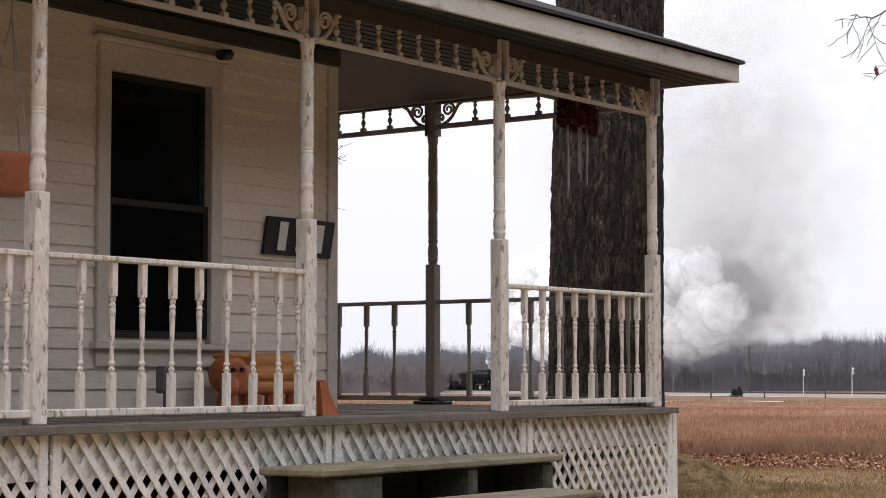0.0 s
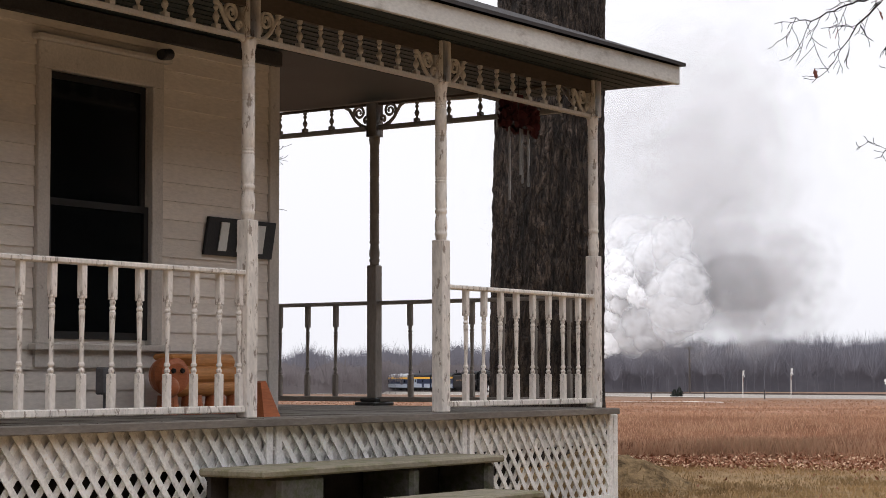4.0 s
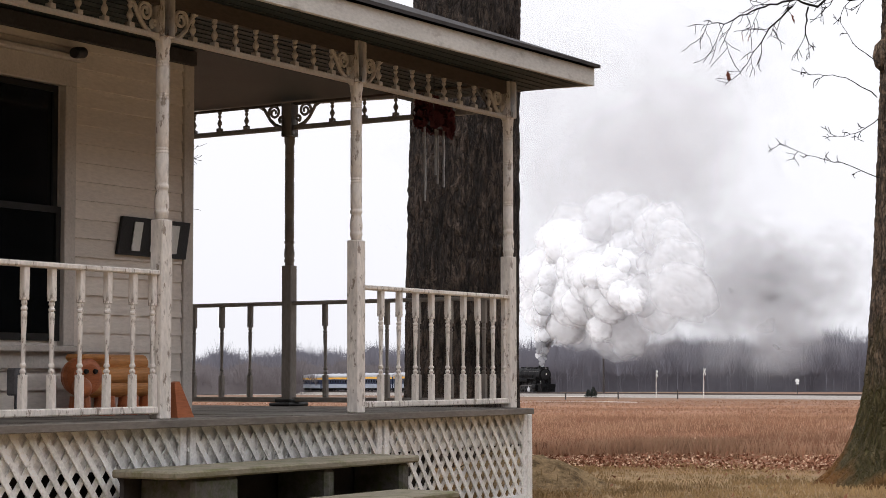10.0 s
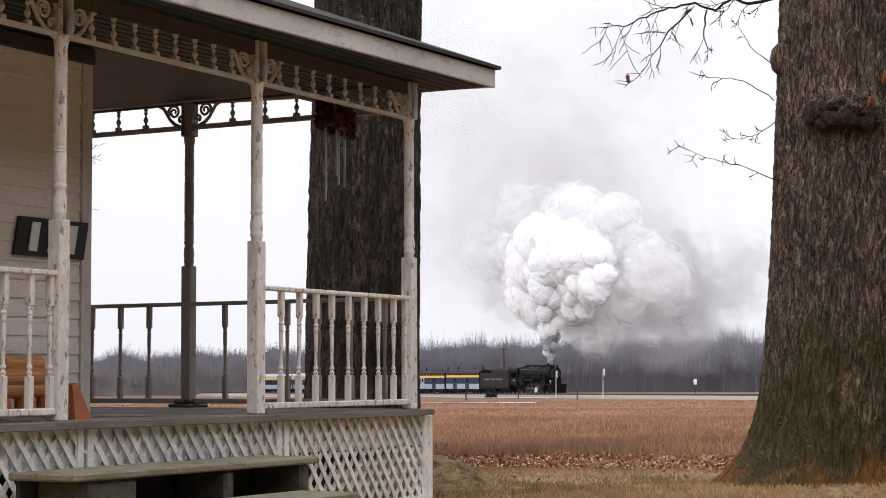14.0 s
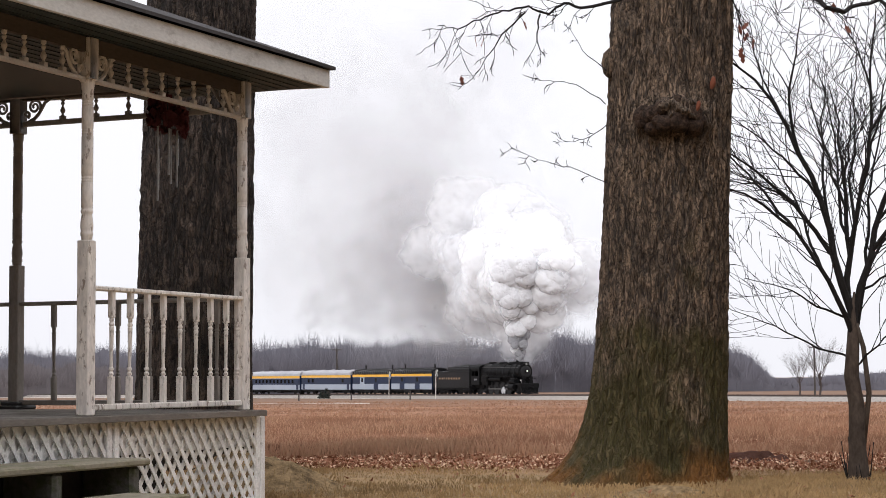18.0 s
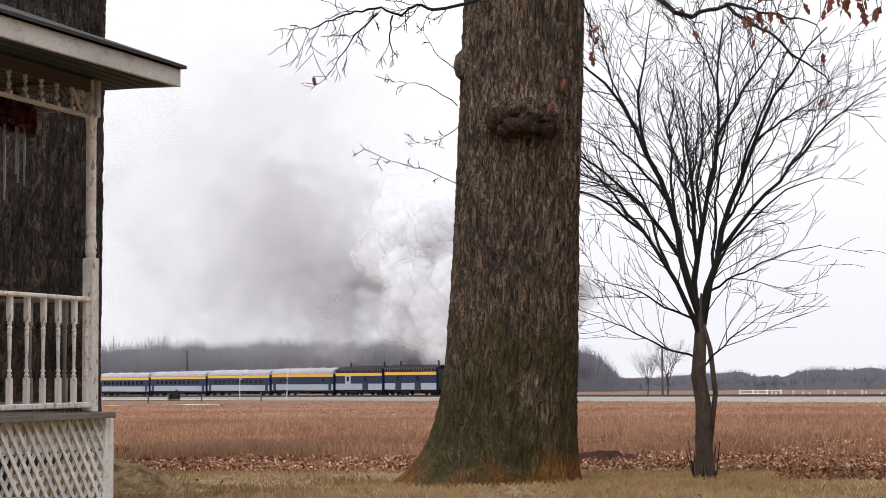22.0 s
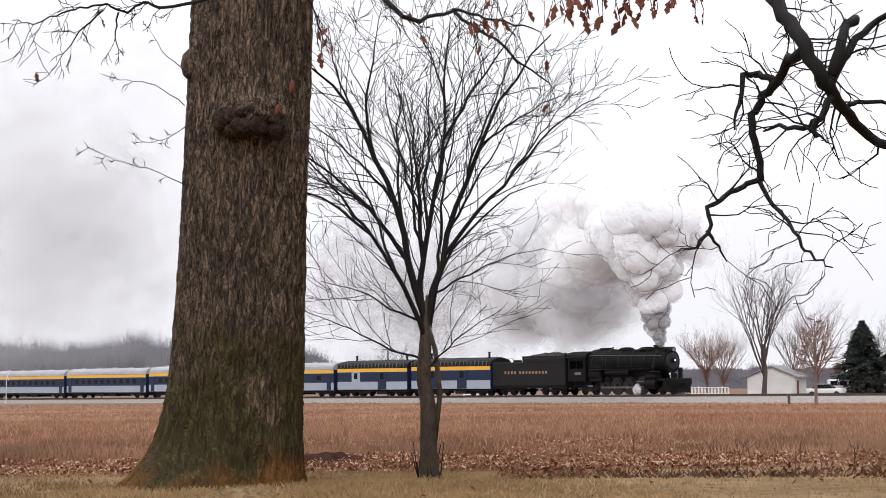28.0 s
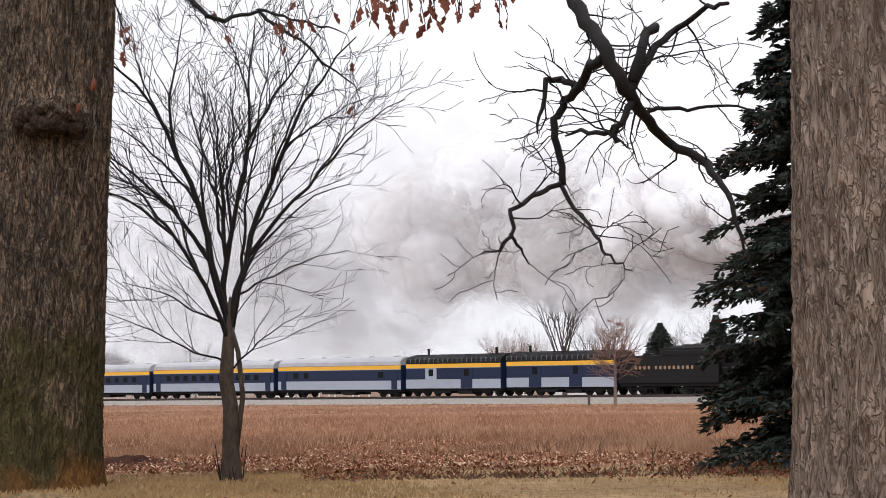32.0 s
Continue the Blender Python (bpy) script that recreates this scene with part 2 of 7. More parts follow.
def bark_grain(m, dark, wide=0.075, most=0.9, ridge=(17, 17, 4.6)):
    """Long wandering furrows between the bark's ridges, and short cracks across them. dark: their darker brown, with
    crevice shade mixed in.
    """
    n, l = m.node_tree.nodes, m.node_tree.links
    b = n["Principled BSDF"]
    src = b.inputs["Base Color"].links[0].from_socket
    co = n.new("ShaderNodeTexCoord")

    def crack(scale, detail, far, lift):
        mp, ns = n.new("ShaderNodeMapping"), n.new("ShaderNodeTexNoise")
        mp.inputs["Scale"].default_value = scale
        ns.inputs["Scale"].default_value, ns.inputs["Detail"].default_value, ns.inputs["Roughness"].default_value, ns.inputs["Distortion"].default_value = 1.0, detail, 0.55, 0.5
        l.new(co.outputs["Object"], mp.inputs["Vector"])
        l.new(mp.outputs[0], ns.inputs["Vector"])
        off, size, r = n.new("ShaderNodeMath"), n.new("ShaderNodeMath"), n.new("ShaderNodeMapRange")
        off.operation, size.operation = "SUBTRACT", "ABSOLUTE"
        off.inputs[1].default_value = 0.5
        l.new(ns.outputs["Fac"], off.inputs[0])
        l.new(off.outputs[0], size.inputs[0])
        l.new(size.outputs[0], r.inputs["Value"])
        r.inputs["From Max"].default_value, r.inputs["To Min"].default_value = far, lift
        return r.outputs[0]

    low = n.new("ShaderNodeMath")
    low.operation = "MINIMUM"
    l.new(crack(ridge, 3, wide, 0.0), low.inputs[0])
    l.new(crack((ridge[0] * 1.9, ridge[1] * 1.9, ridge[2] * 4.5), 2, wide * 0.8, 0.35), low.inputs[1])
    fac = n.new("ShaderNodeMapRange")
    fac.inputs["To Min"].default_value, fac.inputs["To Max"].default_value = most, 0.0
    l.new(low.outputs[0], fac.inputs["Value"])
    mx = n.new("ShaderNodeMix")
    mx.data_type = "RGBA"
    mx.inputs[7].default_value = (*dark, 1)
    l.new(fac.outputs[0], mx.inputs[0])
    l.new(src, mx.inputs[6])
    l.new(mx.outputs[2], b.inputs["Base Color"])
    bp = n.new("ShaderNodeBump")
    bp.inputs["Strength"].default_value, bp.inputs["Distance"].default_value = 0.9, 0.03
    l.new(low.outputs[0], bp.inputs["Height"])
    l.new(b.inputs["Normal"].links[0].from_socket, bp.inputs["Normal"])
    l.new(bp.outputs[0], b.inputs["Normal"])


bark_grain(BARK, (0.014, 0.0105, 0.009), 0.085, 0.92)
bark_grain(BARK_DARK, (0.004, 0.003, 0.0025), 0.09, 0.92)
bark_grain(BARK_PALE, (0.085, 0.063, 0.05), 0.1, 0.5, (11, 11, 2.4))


# ---- mesh helpers ----
class Shape:
    """Collects vertices and faces of one mesh."""

    def __init__(self):
        self.v, self.f = [], []

    def add(self, verts, faces, m=None):
        k = len(self.v)
        self.v += [tuple(m @ Vector(p)) for p in verts] if m else [tuple(p) for p in verts]
        self.f += [tuple(i + k for i in q) for q in faces]
        return self

    def box(self, x0, y0, z0, x1, y1, z1, m=None, c=0.0):
        if c <= 0:
            p = [(x, y, z) for x in (x0, x1) for y in (y0, y1) for z in (z0, z1)]
            return self.add(p, [(0, 1, 3, 2), (4, 6, 7, 5), (0, 4, 5, 1), (2, 3, 7, 6), (0, 2, 6, 4), (1, 5, 7, 3)], m)
        p, ids = [], {}
        lo, hi = (x0, y0, z0), (x1, y1, z1)
        for i in range(8):
            s = [(i >> k) & 1 for k in range(3)]
            for ax in range(3):
                q = [hi[k] - (c if k != ax else 0) if s[k] else lo[k] + (c if k != ax else 0) for k in range(3)]
                ids[i, ax] = len(p)
                p.append(q)
        faces = []
        for ax in range(3):
            a, b = [k for k in range(3) if k != ax]
            for side in (0, 1):
                cs = [(side << ax) | (da << a) | (db << b) for da, db in ((0, 0), (1, 0), (1, 1), (0, 1))]
                faces.append(tuple(ids[i, ax] for i in cs))
            for da in (0, 1):
                for db in (0, 1):
                    i0 = (da << a) | (db << b)
                    i1 = i0 | (1 << ax)
                    faces.append((ids[i0, a], ids[i1, a], ids[i1, b], ids[i0, b]))
        faces += [tuple(ids[i, ax] for ax in range(3)) for i in range(8)]
        return self.add(p, faces, m)

    def lathe(self, profile, n=14, m=None):
        """Turned about z: profile of (radius, height), from the bottom up."""
        p, f = [], []
        for r, z in profile:
            p += [(r * math.cos(2 * math.pi * i / n), r * math.sin(2 * math.pi * i / n), z) for i in range(n)]
        for k in range(len(profile) - 1):
            for i in range(n):
                j = (i + 1) % n
                f.append((k * n + i, k * n + j, (k + 1) * n + j, (k + 1) * n + i))
        f += [tuple(range(n - 1, -1, -1)), tuple((len(profile) - 1) * n + i for i in range(n))]
        return self.add(p, f, m)

    def tube(self, path, radii, n=6, m=None):
        """A round bar along a path; radii: one number or one for each point."""
        path = [Vector(q) for q in path]
        if not hasattr(radii, "__len__"):
            radii = [radii] * len(path)
        p, f = [], []
        side = None
        for k, q in enumerate(path):
            d = (path[min(k + 1, len(path) - 1)] - path[max(k - 1, 0)]).normalized()
            if side is None:
                side = d.orthogonal().normalized()
            side = (side - d * side.dot(d))
            side = side.normalized() if side.length > 1e-6 else d.orthogonal().normalized()
            up = d.cross(side)
            for i in range(n):
                a = 2 * math.pi * i / n
                p.append(q + (side * math.cos(a) + up * math.sin(a)) * radii[k])
        for k in range(len(path) - 1):
            for i in range(n):
                j = (i + 1) % n
                f.append((k * n + i, k * n + j, (k + 1) * n + j, (k + 1) * n + i))
        f += [tuple(range(n - 1, -1, -1)), tuple((len(path) - 1) * n + i for i in range(n))]
        return self.add(p, f, m)

    def disc(self, r, x0, x1, n=20, m=None):
        """A wheel-like drum whose axis is y."""
        return self.lathe([(r, x0), (r, x1)], n, (m or Matrix()) @ pose(0, 0, 0, -90))

    def mesh(self, name, smooth=False):
        me = bpy.data.meshes.new(name)
        me.from_pydata(self.v, [], self.f)
        me.validate()
        if smooth:
            me.polygons.foreach_set("use_smooth", [True] * len(me.polygons))
        me.update()
        return me


def part(name, shape, material, parent=None, label="", m=None, smooth=False):
    """Links a Shape (or a mesh) as one object, under a thing or a part."""
    me = shape.mesh(name, smooth) if isinstance(shape, Shape) else shape
    if not me.materials:
        me.materials.append(material)
    ob = new(name, me)
    if parent:
        ob.parent = parent
    if m:
        ob.matrix_basis = m
    if label:
        ob["label"] = label
    return ob


def group(name, m=None, **tags):
    """An Empty at a thing's base, which parents its parts."""
    ob = new(name)
    ob.empty_display_size = 0.2
    if m:
        ob.matrix_basis = m
    return tagged(ob, **tags)


def sph(az, el, d):
    """The place at a heading, an elevation and a level distance from the tripod."""
    a = radians(az)
    return Vector((d * math.sin(a), d * math.cos(a), EYE + d * math.tan(radians(el))))


def ground_z(x, y):
    d = math.hypot(x, y) if y > 0 else abs(x) * 0.3
    if d < 18:
        return 0.0
    if d < 150:
        return -0.0125 * (d - 18)
    return -1.65 - 0.006 * (min(d, 900) - 150)


# ---- the railway's line ----
TH, Y0, BEND = 2.5785, 253.706, 0.0001657


def line(s):
    """The track's place and heading, s metres along it."""
    d = Vector((math.sin(TH), math.cos(TH)))
    n = Vector((d.y, -d.x))
    p = Vector((0, Y0)) + d * s + n * BEND * s * s
    g = d + n * 2 * BEND * s
    return p, math.atan2(g.y, g.x)


def rail_z(p):
    return -0.05 - 0.006 * p.y


def ran(t):
    """How far the engine's front has run at t seconds."""
    u = t - 20
    return 17.495 + 10.2828 * u + 0.015994 * u * u - 0.000122 * u ** 3 - 0.00000562 * u ** 4


def on_track(s):
    p, a = line(s)
    return pose(p.x, p.y, rail_z(p), 0, 0, math.degrees(a))

# ---- the land ----
def ground_mat():
    m = mat("earth", (0.27, 0.182, 0.098), 0.95, scale=0.8, fine=9, var=0.55, bump=0.5, spec=0.04)
    n, l = m.node_tree.nodes, m.node_tree.links
    b = n["Principled BSDF"]
    src = b.inputs["Base Color"].links[0].from_socket
    geo = n.new("ShaderNodeNewGeometry")
    ln = n.new("ShaderNodeVectorMath")
    ln.operation = "LENGTH"
    l.new(geo.outputs["Position"], ln.inputs[0])
    wob = n.new("ShaderNodeTexNoise")
    wob.inputs["Scale"].default_value = 0.5
    l.new(geo.outputs["Position"], wob.inputs["Vector"])
    ad = n.new("ShaderNodeMath")
    ad.operation = "MULTIPLY_ADD"
    ad.inputs[1].default_value = 3.0
    l.new(wob.outputs["Fac"], ad.inputs[0])
    l.new(ln.outputs["Value"], ad.inputs[2])
    edge = n.new("ShaderNodeMapRange")
    edge.inputs["From Min"].default_value, edge.inputs["From Max"].default_value = 20.0, 22.5
    l.new(ad.outputs[0], edge.inputs["Value"])
    streak = n.new("ShaderNodeTexNoise")
    mp = n.new("ShaderNodeMapping")
    mp.inputs["Scale"].default_value = (0.06, 0.2, 1)
    streak.inputs["Scale"].default_value, streak.inputs["Detail"].default_value = 1.0, 12
    l.new(geo.outputs["Position"], mp.inputs["Vector"])
    l.new(mp.outputs[0], streak.inputs["Vector"])
    ramp = n.new("ShaderNodeValToRGB")
    ramp.color_ramp.elements[0].position, ramp.color_ramp.elements[1].position = 0.35, 0.68
    ramp.color_ramp.elements[0].color, ramp.color_ramp.elements[1].color = (0.17, 0.088, 0.055, 1), (0.34, 0.19, 0.12, 1)
    l.new(streak.outputs["Fac"], ramp.inputs["Fac"])
    mx = n.new("ShaderNodeMix")
    mx.data_type = "RGBA"
    l.new(edge.outputs[0], mx.inputs[0])
    l.new(src, mx.inputs[6])
    l.new(ramp.outputs[0], mx.inputs[7])
    away = n.new("ShaderNodeMapRange")
    away.inputs["From Min"].default_value, away.inputs["From Max"].default_value = 150.0, 260.0
    l.new(ln.outputs["Value"], away.inputs["Value"])
    dry = n.new("ShaderNodeMix")
    dry.data_type = "RGBA"
    dry.inputs[7].default_value = (0.2, 0.13, 0.093, 1)
    l.new(away.outputs[0], dry.inputs[0])
    l.new(mx.outputs[2], dry.inputs[6])
    l.new(dry.outputs[2], b.inputs["Base Color"])
    return m


GROUND = ground_mat()
gs = Shape()
radii = [0.0, 3, 6, 9, 12, 14, 16, 17, 18, 19, 20, 21, 22, 24, 27, 30, 35, 40, 50, 60, 75, 90, 110, 130, 150, 175, 200, 230, 260, 300, 350, 420, 500, 600, 750, 900, 1200, 1800, 2800, 4200]
SEG = 120
gv = [(0, 0, 0)]
for r in radii[1:]:
    for i in range(SEG):
        a = 2 * math.pi * i / SEG
        x, y = r * math.sin(a), r * math.cos(a)
        z = ground_z(x, y) if y > 0 else ground_z(x, y) * 0 - (0.0 if r < 18 else 0.006 * (min(r, 900) - 18))
        if 5 < r < 60:
            z += 0.05 * noise.noise((x * 0.35, y * 0.35, 0)) * min(1, (r - 5) / 8)
        gv.append((x, y, z))
gf = [(0, 1 + (i + 1) % SEG, 1 + i) for i in range(SEG)]
for k in range(len(radii) - 2):
    for i in range(SEG):
        j = (i + 1) % SEG
        gf.append((1 + k * SEG + i, 1 + k * SEG + j, 1 + (k + 1) * SEG + j, 1 + (k + 1) * SEG + i))
gs.add(gv, gf)
tagged(part("ground", gs, GROUND, smooth=True), "olive lawn running into a dry reddish field", "ground", kind="structure")

# ---- railway ----
S0, S1 = -420, 330
def strip(offsets, step=6.0):
    """A bed swept along the track: offsets of (across, height over the rail)."""
    sh, n = Shape(), len(offsets)
    v, f, k = [], [], 0
    s = S0
    while s <= S1:
        m = on_track(s)
        v += [m @ Vector((0, o, h)) for o, h in offsets]
        s += step
        k += 1
    for i in range(k - 1):
        for j in range(n - 1):
            f.append((i * n + j, i * n + j + 1, (i + 1) * n + j + 1, (i + 1) * n + j))
    return sh.add(v, f)


tagged(part("ballast_bank", strip([(-5.2, -1.7), (-2.6, -0.5), (-1.9, -0.2), (1.9, -0.2), (2.6, -0.5), (5.2, -1.7)]), BALLAST), "low bank of grey railway ballast", "railway bank", kind="structure")
track = group("railway_track", None, label="single railway track of brown steel rails on dark ties", category="track", kind="structure")
for o in (-0.75, 0.75):
    part("rail", strip([(o - 0.07, -0.17), (o - 0.035, -0.14), (o - 0.035, 0.0), (o + 0.035, 0.0), (o + 0.035, -0.14), (o + 0.07, -0.17)]), RAIL, track)
tie_mesh = Shape().box(-0.11, -1.3, -0.25, 0.11, 1.3, -0.155).mesh("tie")
tie_mesh.materials.append(TIE)
tie_rest = Shape()
s = S0
while s < S1:
    if 20 < s < 180:
        part("tie", tie_mesh, None, track, m=on_track(s))
    else:
        tie_rest.box(-0.11, -1.3, -0.25, 0.11, 1.3, -0.155, on_track(s))
    s += 0.62
part("far_ties", tie_rest, TIE, track)["kind"] = "stuff"

# pale gravel lane on the field side of the track
lane = Shape()
lv, lf = [], []
for i in range(60):
    q = i / 59
    s = -300 + q * 262
    p, a = line(s)
    off = -9.5 - 22 * (1 - q) ** 1.5 + 3.0 * q
    w = 2.2
    for o in (off - w, off + w):
        x, y = p.x - math.sin(a) * o, p.y + math.cos(a) * o
        lv.append((x, y, ground_z(x, y) + 0.12))
for i in range(59):
    lf.append((2 * i, 2 * i + 1, 2 * i + 3, 2 * i + 2))
lane.add(lv, lf)
tagged(part("gravel_lane", lane, GRAVEL), "pale gravel lane beside the railway bank", "lane", kind="structure")

# a second, shorter pale track worn into the field
lv, lf = [], []
for i in range(40):
    q = i / 39
    a, d = radians(-9.6 + 4.6 * q), 196 + 7 * math.sin(q * 3) - 4 * q
    for o in (-2.4 * (0.3 + 0.7 * math.sin(math.pi * q)), 2.4 * (0.3 + 0.7 * math.sin(math.pi * q))):
        x, y = math.sin(a) * (d + o), math.cos(a) * (d + o)
        lv.append((x, y, ground_z(x, y) + 0.1 + 0.05 * noise.noise((x * 0.3, y * 0.3, 2))))
for i in range(39):
    lf.append((2 * i, 2 * i + 1, 2 * i + 3, 2 * i + 2))
tagged(part("field_track", Shape().add(lv, lf), GRAVEL), "short pale track worn into the dry field", "lane", kind="structure")

# ---- far woods ----
def bare_tree(sh, base, h, spread, rng, twigs=5, trunk=0.02, sides=3, levels=2):
    """A small leafless tree of tapered bars, added to sh."""
    base = Vector(base)
    top = base + Vector((rng.uniform(-0.05, 0.05) * h, rng.uniform(-0.05, 0.05) * h, h * 0.95))
    mid = base.lerp(top, 0.5) + Vector((rng.uniform(-0.03, 0.03) * h, 0, 0))
    sh.tube([base, mid, top], [h * trunk, h * trunk * 0.6, h * trunk * 0.15], sides)
    for i in range(twigs):
        q = rng.uniform(0.2, 0.85)
        o = base.lerp(mid, q * 2) if q < 0.5 else mid.lerp(top, q * 2 - 1)
        a = rng.uniform(0, 6.28)
        ln = spread * h * rng.uniform(0.5, 1.0) * (1.15 - q)
        e = o + Vector((math.cos(a) * ln, math.sin(a) * ln, ln * rng.uniform(0.7, 1.6)))
        sh.tube([o, o.lerp(e, 0.5) + Vector((0, 0, -0.06 * ln)), e], [h * trunk * 0.4, h * trunk * 0.25, h * trunk * 0.1], 3)
        if levels > 1:
            for k in range(4):
                o2 = o.lerp(e, rng.uniform(0.3, 0.95))
                l2 = ln * rng.uniform(0.25, 0.5)
                a2 = a + rng.uniform(-1.3, 1.3)
                sh.tube([o2, o2 + Vector((math.cos(a2) * l2 * 0.6, math.sin(a2) * l2 * 0.6, l2))], [h * trunk * 0.14, h * trunk * 0.05], 3)


def woods(name, az0, az1, d0, d1, height, count, material, label, fill, seed):
    """A belt of bare wood: many thin trees, and brush at their feet. height: a function of the heading."""
    rng = random.Random(seed)
    sh = Shape()
    for i in range(count):
        az, d = rng.uniform(az0, az1), rng.uniform(d0, d1)
        p = sph(az, 0, d)
        p.z = ground_z(p.x, p.y) - 0.2
        bare_tree(sh, p, height(az) * rng.uniform(0.62, 0.9) * (1 + 0.2 * noise.noise((az * 1.3, 0, seed))), 0.55, rng, 14, 0.006, 3, 2)
    for i in range(fill):
        az, d = rng.uniform(az0, az1), rng.uniform(d0, d1)
        p = sph(az, 0, d)
        p.z = ground_z(p.x, p.y) - 0.3
        h = height(az) * rng.uniform(0.55, 0.98) * (1 + 0.2 * noise.noise((az * 1.3, 0, seed)) + 0.1 * noise.noise((az * 9, 3, seed)))
        # a fan of fine twigs over a bare stem
        fork = p + Vector((0, 0, h * rng.uniform(0.35, 0.55)))
        for k in range(18):
            a, w = rng.uniform(0, 6.28), rng.uniform(0.0, 0.26) * h
            t0 = rng.uniform(0.02, 0.05) * max(d, 60) / 560
            e = Vector((math.cos(a) * w, math.sin(a) * w, h * rng.uniform(0.3, 0.5)))
            o = fork + Vector((math.cos(a) * w, math.sin(a) * w, 0)) * 0.25
            sh.add([o + Vector((-t0, 0, 0)), o + Vector((t0, 0, 0)), o + e * 0.6 + Vector((t0 * 0.9, 0, 0)), o + e, o + e * 0.6 + Vector((-t0 * 0.9, 0, 0))], [(0, 1, 2, 3, 4)])
    # the thicket between the stems
    for layer in range(3):
        d, n = d0 + (d1 - d0) * (0.25 + 0.3 * layer), int((az1 - az0) * (110 if az1 - az0 < 60 else 20))
        v = []
        for i in range(n + 1):
            az = az0 + (az1 - az0) * i / n
            p = sph(az, 0, d)
            g = ground_z(p.x, p.y)
            h = height(az) * (0.66 + 0.05 * layer + 0.2 * noise.noise((az * 1.3, 0, seed)) + 0.09 * noise.noise((az * 7, layer, seed)) + 0.08 * noise.noise((az * 31, layer, seed)) + 0.04 * noise.noise((az * 120, layer, seed)))
            v += [(p.x, p.y, g - 0.5), (p.x, p.y, g + h)]
        sh.add(v, [(2 * i, 2 * i + 2, 2 * i + 3, 2 * i + 1) for i in range(n)])
    return tagged(part(name, sh, material), label, "woods", kind="stuff")


def belt(points):
    return lambda az: float(np.interp(az, [p[0] for p in points], [p[1] for p in points]))


woods("far_woods", -21, 6.9, 560, 680, belt([(-21, 15), (-12, 18), (-9, 19.5), (-6, 21), (-1, 21), (0, 22), (3, 22), (5, 19), (5.6, 18), (6.15, 15), (6.6, 8), (6.9, 2)]), 900, WOODS, "leafless far woods across the field, haze put in their grey", 4500, 3)
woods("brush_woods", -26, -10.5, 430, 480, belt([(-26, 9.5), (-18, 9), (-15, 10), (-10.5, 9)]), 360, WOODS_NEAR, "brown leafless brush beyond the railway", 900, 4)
# never in view: added to keep low skylight off the porch
woods("wood_behind", 37, 300, 34, 46, lambda az: 23.0, 260, WOOD_SHADE, "unseen bare wood added behind the tripod to block low skylight", 900, 6)
woods("horizon_woods", 6.0, 32, 620, 720, belt([(6, 8), (6.9, 6), (7.3, 5.5), (8.8, 7.5), (9.8, 8.5), (10.4, 7.6), (10.8, 6.5), (11.7, 6.5), (12.1, 8.5), (12.6, 9.8), (15, 9.2), (18, 9.6), (32, 9)]), 420, WOODS, "low woods on the horizon, haze put in their colour", 1900, 5)

# ---- the farmhouse and its porch ----
# x runs along the porch's front, y back towards the house, z from the lawn
HOME = pose(-4.328, 8.181, 0, 0, 0, 69.64)
DZ = 0.71
POSTS = (-2.0, -0.04, 1.975, 3.93, 5.945)
SIDE_X = 5.945
FRIEZE = 2.17
EAVE = 3.16

column_profile = [(0.03, 1.125), (0.036, 1.13), (0.037, 1.152), (0.041, 1.158), (0.0415, 1.168), (0.041, 1.178), (0.037, 1.183), (0.041, 1.2), (0.0425, 1.223), (0.0405, 1.25), (0.036, 1.28), (0.0335, 1.298), (0.039, 1.304), (0.0405, 1.315), (0.039, 1.326), (0.034, 1.331), (0.038, 1.342)]
for ring in (1.505, 1.813, 2.0):
    for k in range(3):
        column_profile += [(0.0385, ring + 0.018 * k - 0.008), (0.0352, ring + 0.018 * k - 0.004), (0.0352, ring + 0.018 * k + 0.001), (0.0385, ring + 0.018 * k + 0.005)]
column_profile += [(0.037, 2.08), (0.037, 2.1), (0.042, 2.12), (0.044, 2.15), (0.044, 2.17)]
POST = 0.045
column_shape = Shape().box(-POST, -POST, 0, POST, POST, 1.127, c=0.006).lathe(column_profile, 20)
column_shape.box(-0.05, -0.05, 2.17, 0.05, 0.05, EAVE - DZ - 0.005, c=0.004)
column_mesh = column_shape.mesh("column", True)
column_mesh.polygons.foreach_set("use_smooth", [False] * 26 + [True] * (len(column_mesh.polygons) - 26))
column_mesh.materials.append(WHITE_PAINT)
# side columns wear the darkened paint copy because they stand against the light
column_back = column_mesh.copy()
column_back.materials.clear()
column_back.materials.append(SHADED_PAINT)

baluster_shape = Shape().box(-0.019, -0.019, 0.07, 0.019, 0.019, 0.25, c=0.003)
baluster_shape.lathe([(0.014, 0.248), (0.012, 0.256), (0.017, 0.262), (0.017, 0.272), (0.011, 0.28), (0.011, 0.287), (0.0175, 0.293), (0.0175, 0.302), (0.0115, 0.312), (0.0112, 0.34), (0.0125, 0.42), (0.0145, 0.5), (0.016, 0.55), (0.017, 0.572), (0.0125, 0.58),
                      (0.018, 0.587), (0.018, 0.596), (0.0125, 0.603), (0.0125, 0.61), (0.0165, 0.618), (0.014, 0.638)], 12)
baluster_shape.box(-0.019, -0.019, 0.636, 0.019, 0.019, 0.812, c=0.003)
baluster_mesh = baluster_shape.mesh("baluster")
baluster_mesh.materials.append(WHITE_PAINT)
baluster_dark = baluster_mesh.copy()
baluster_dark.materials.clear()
baluster_dark.materials.append(SHADED_PAINT)
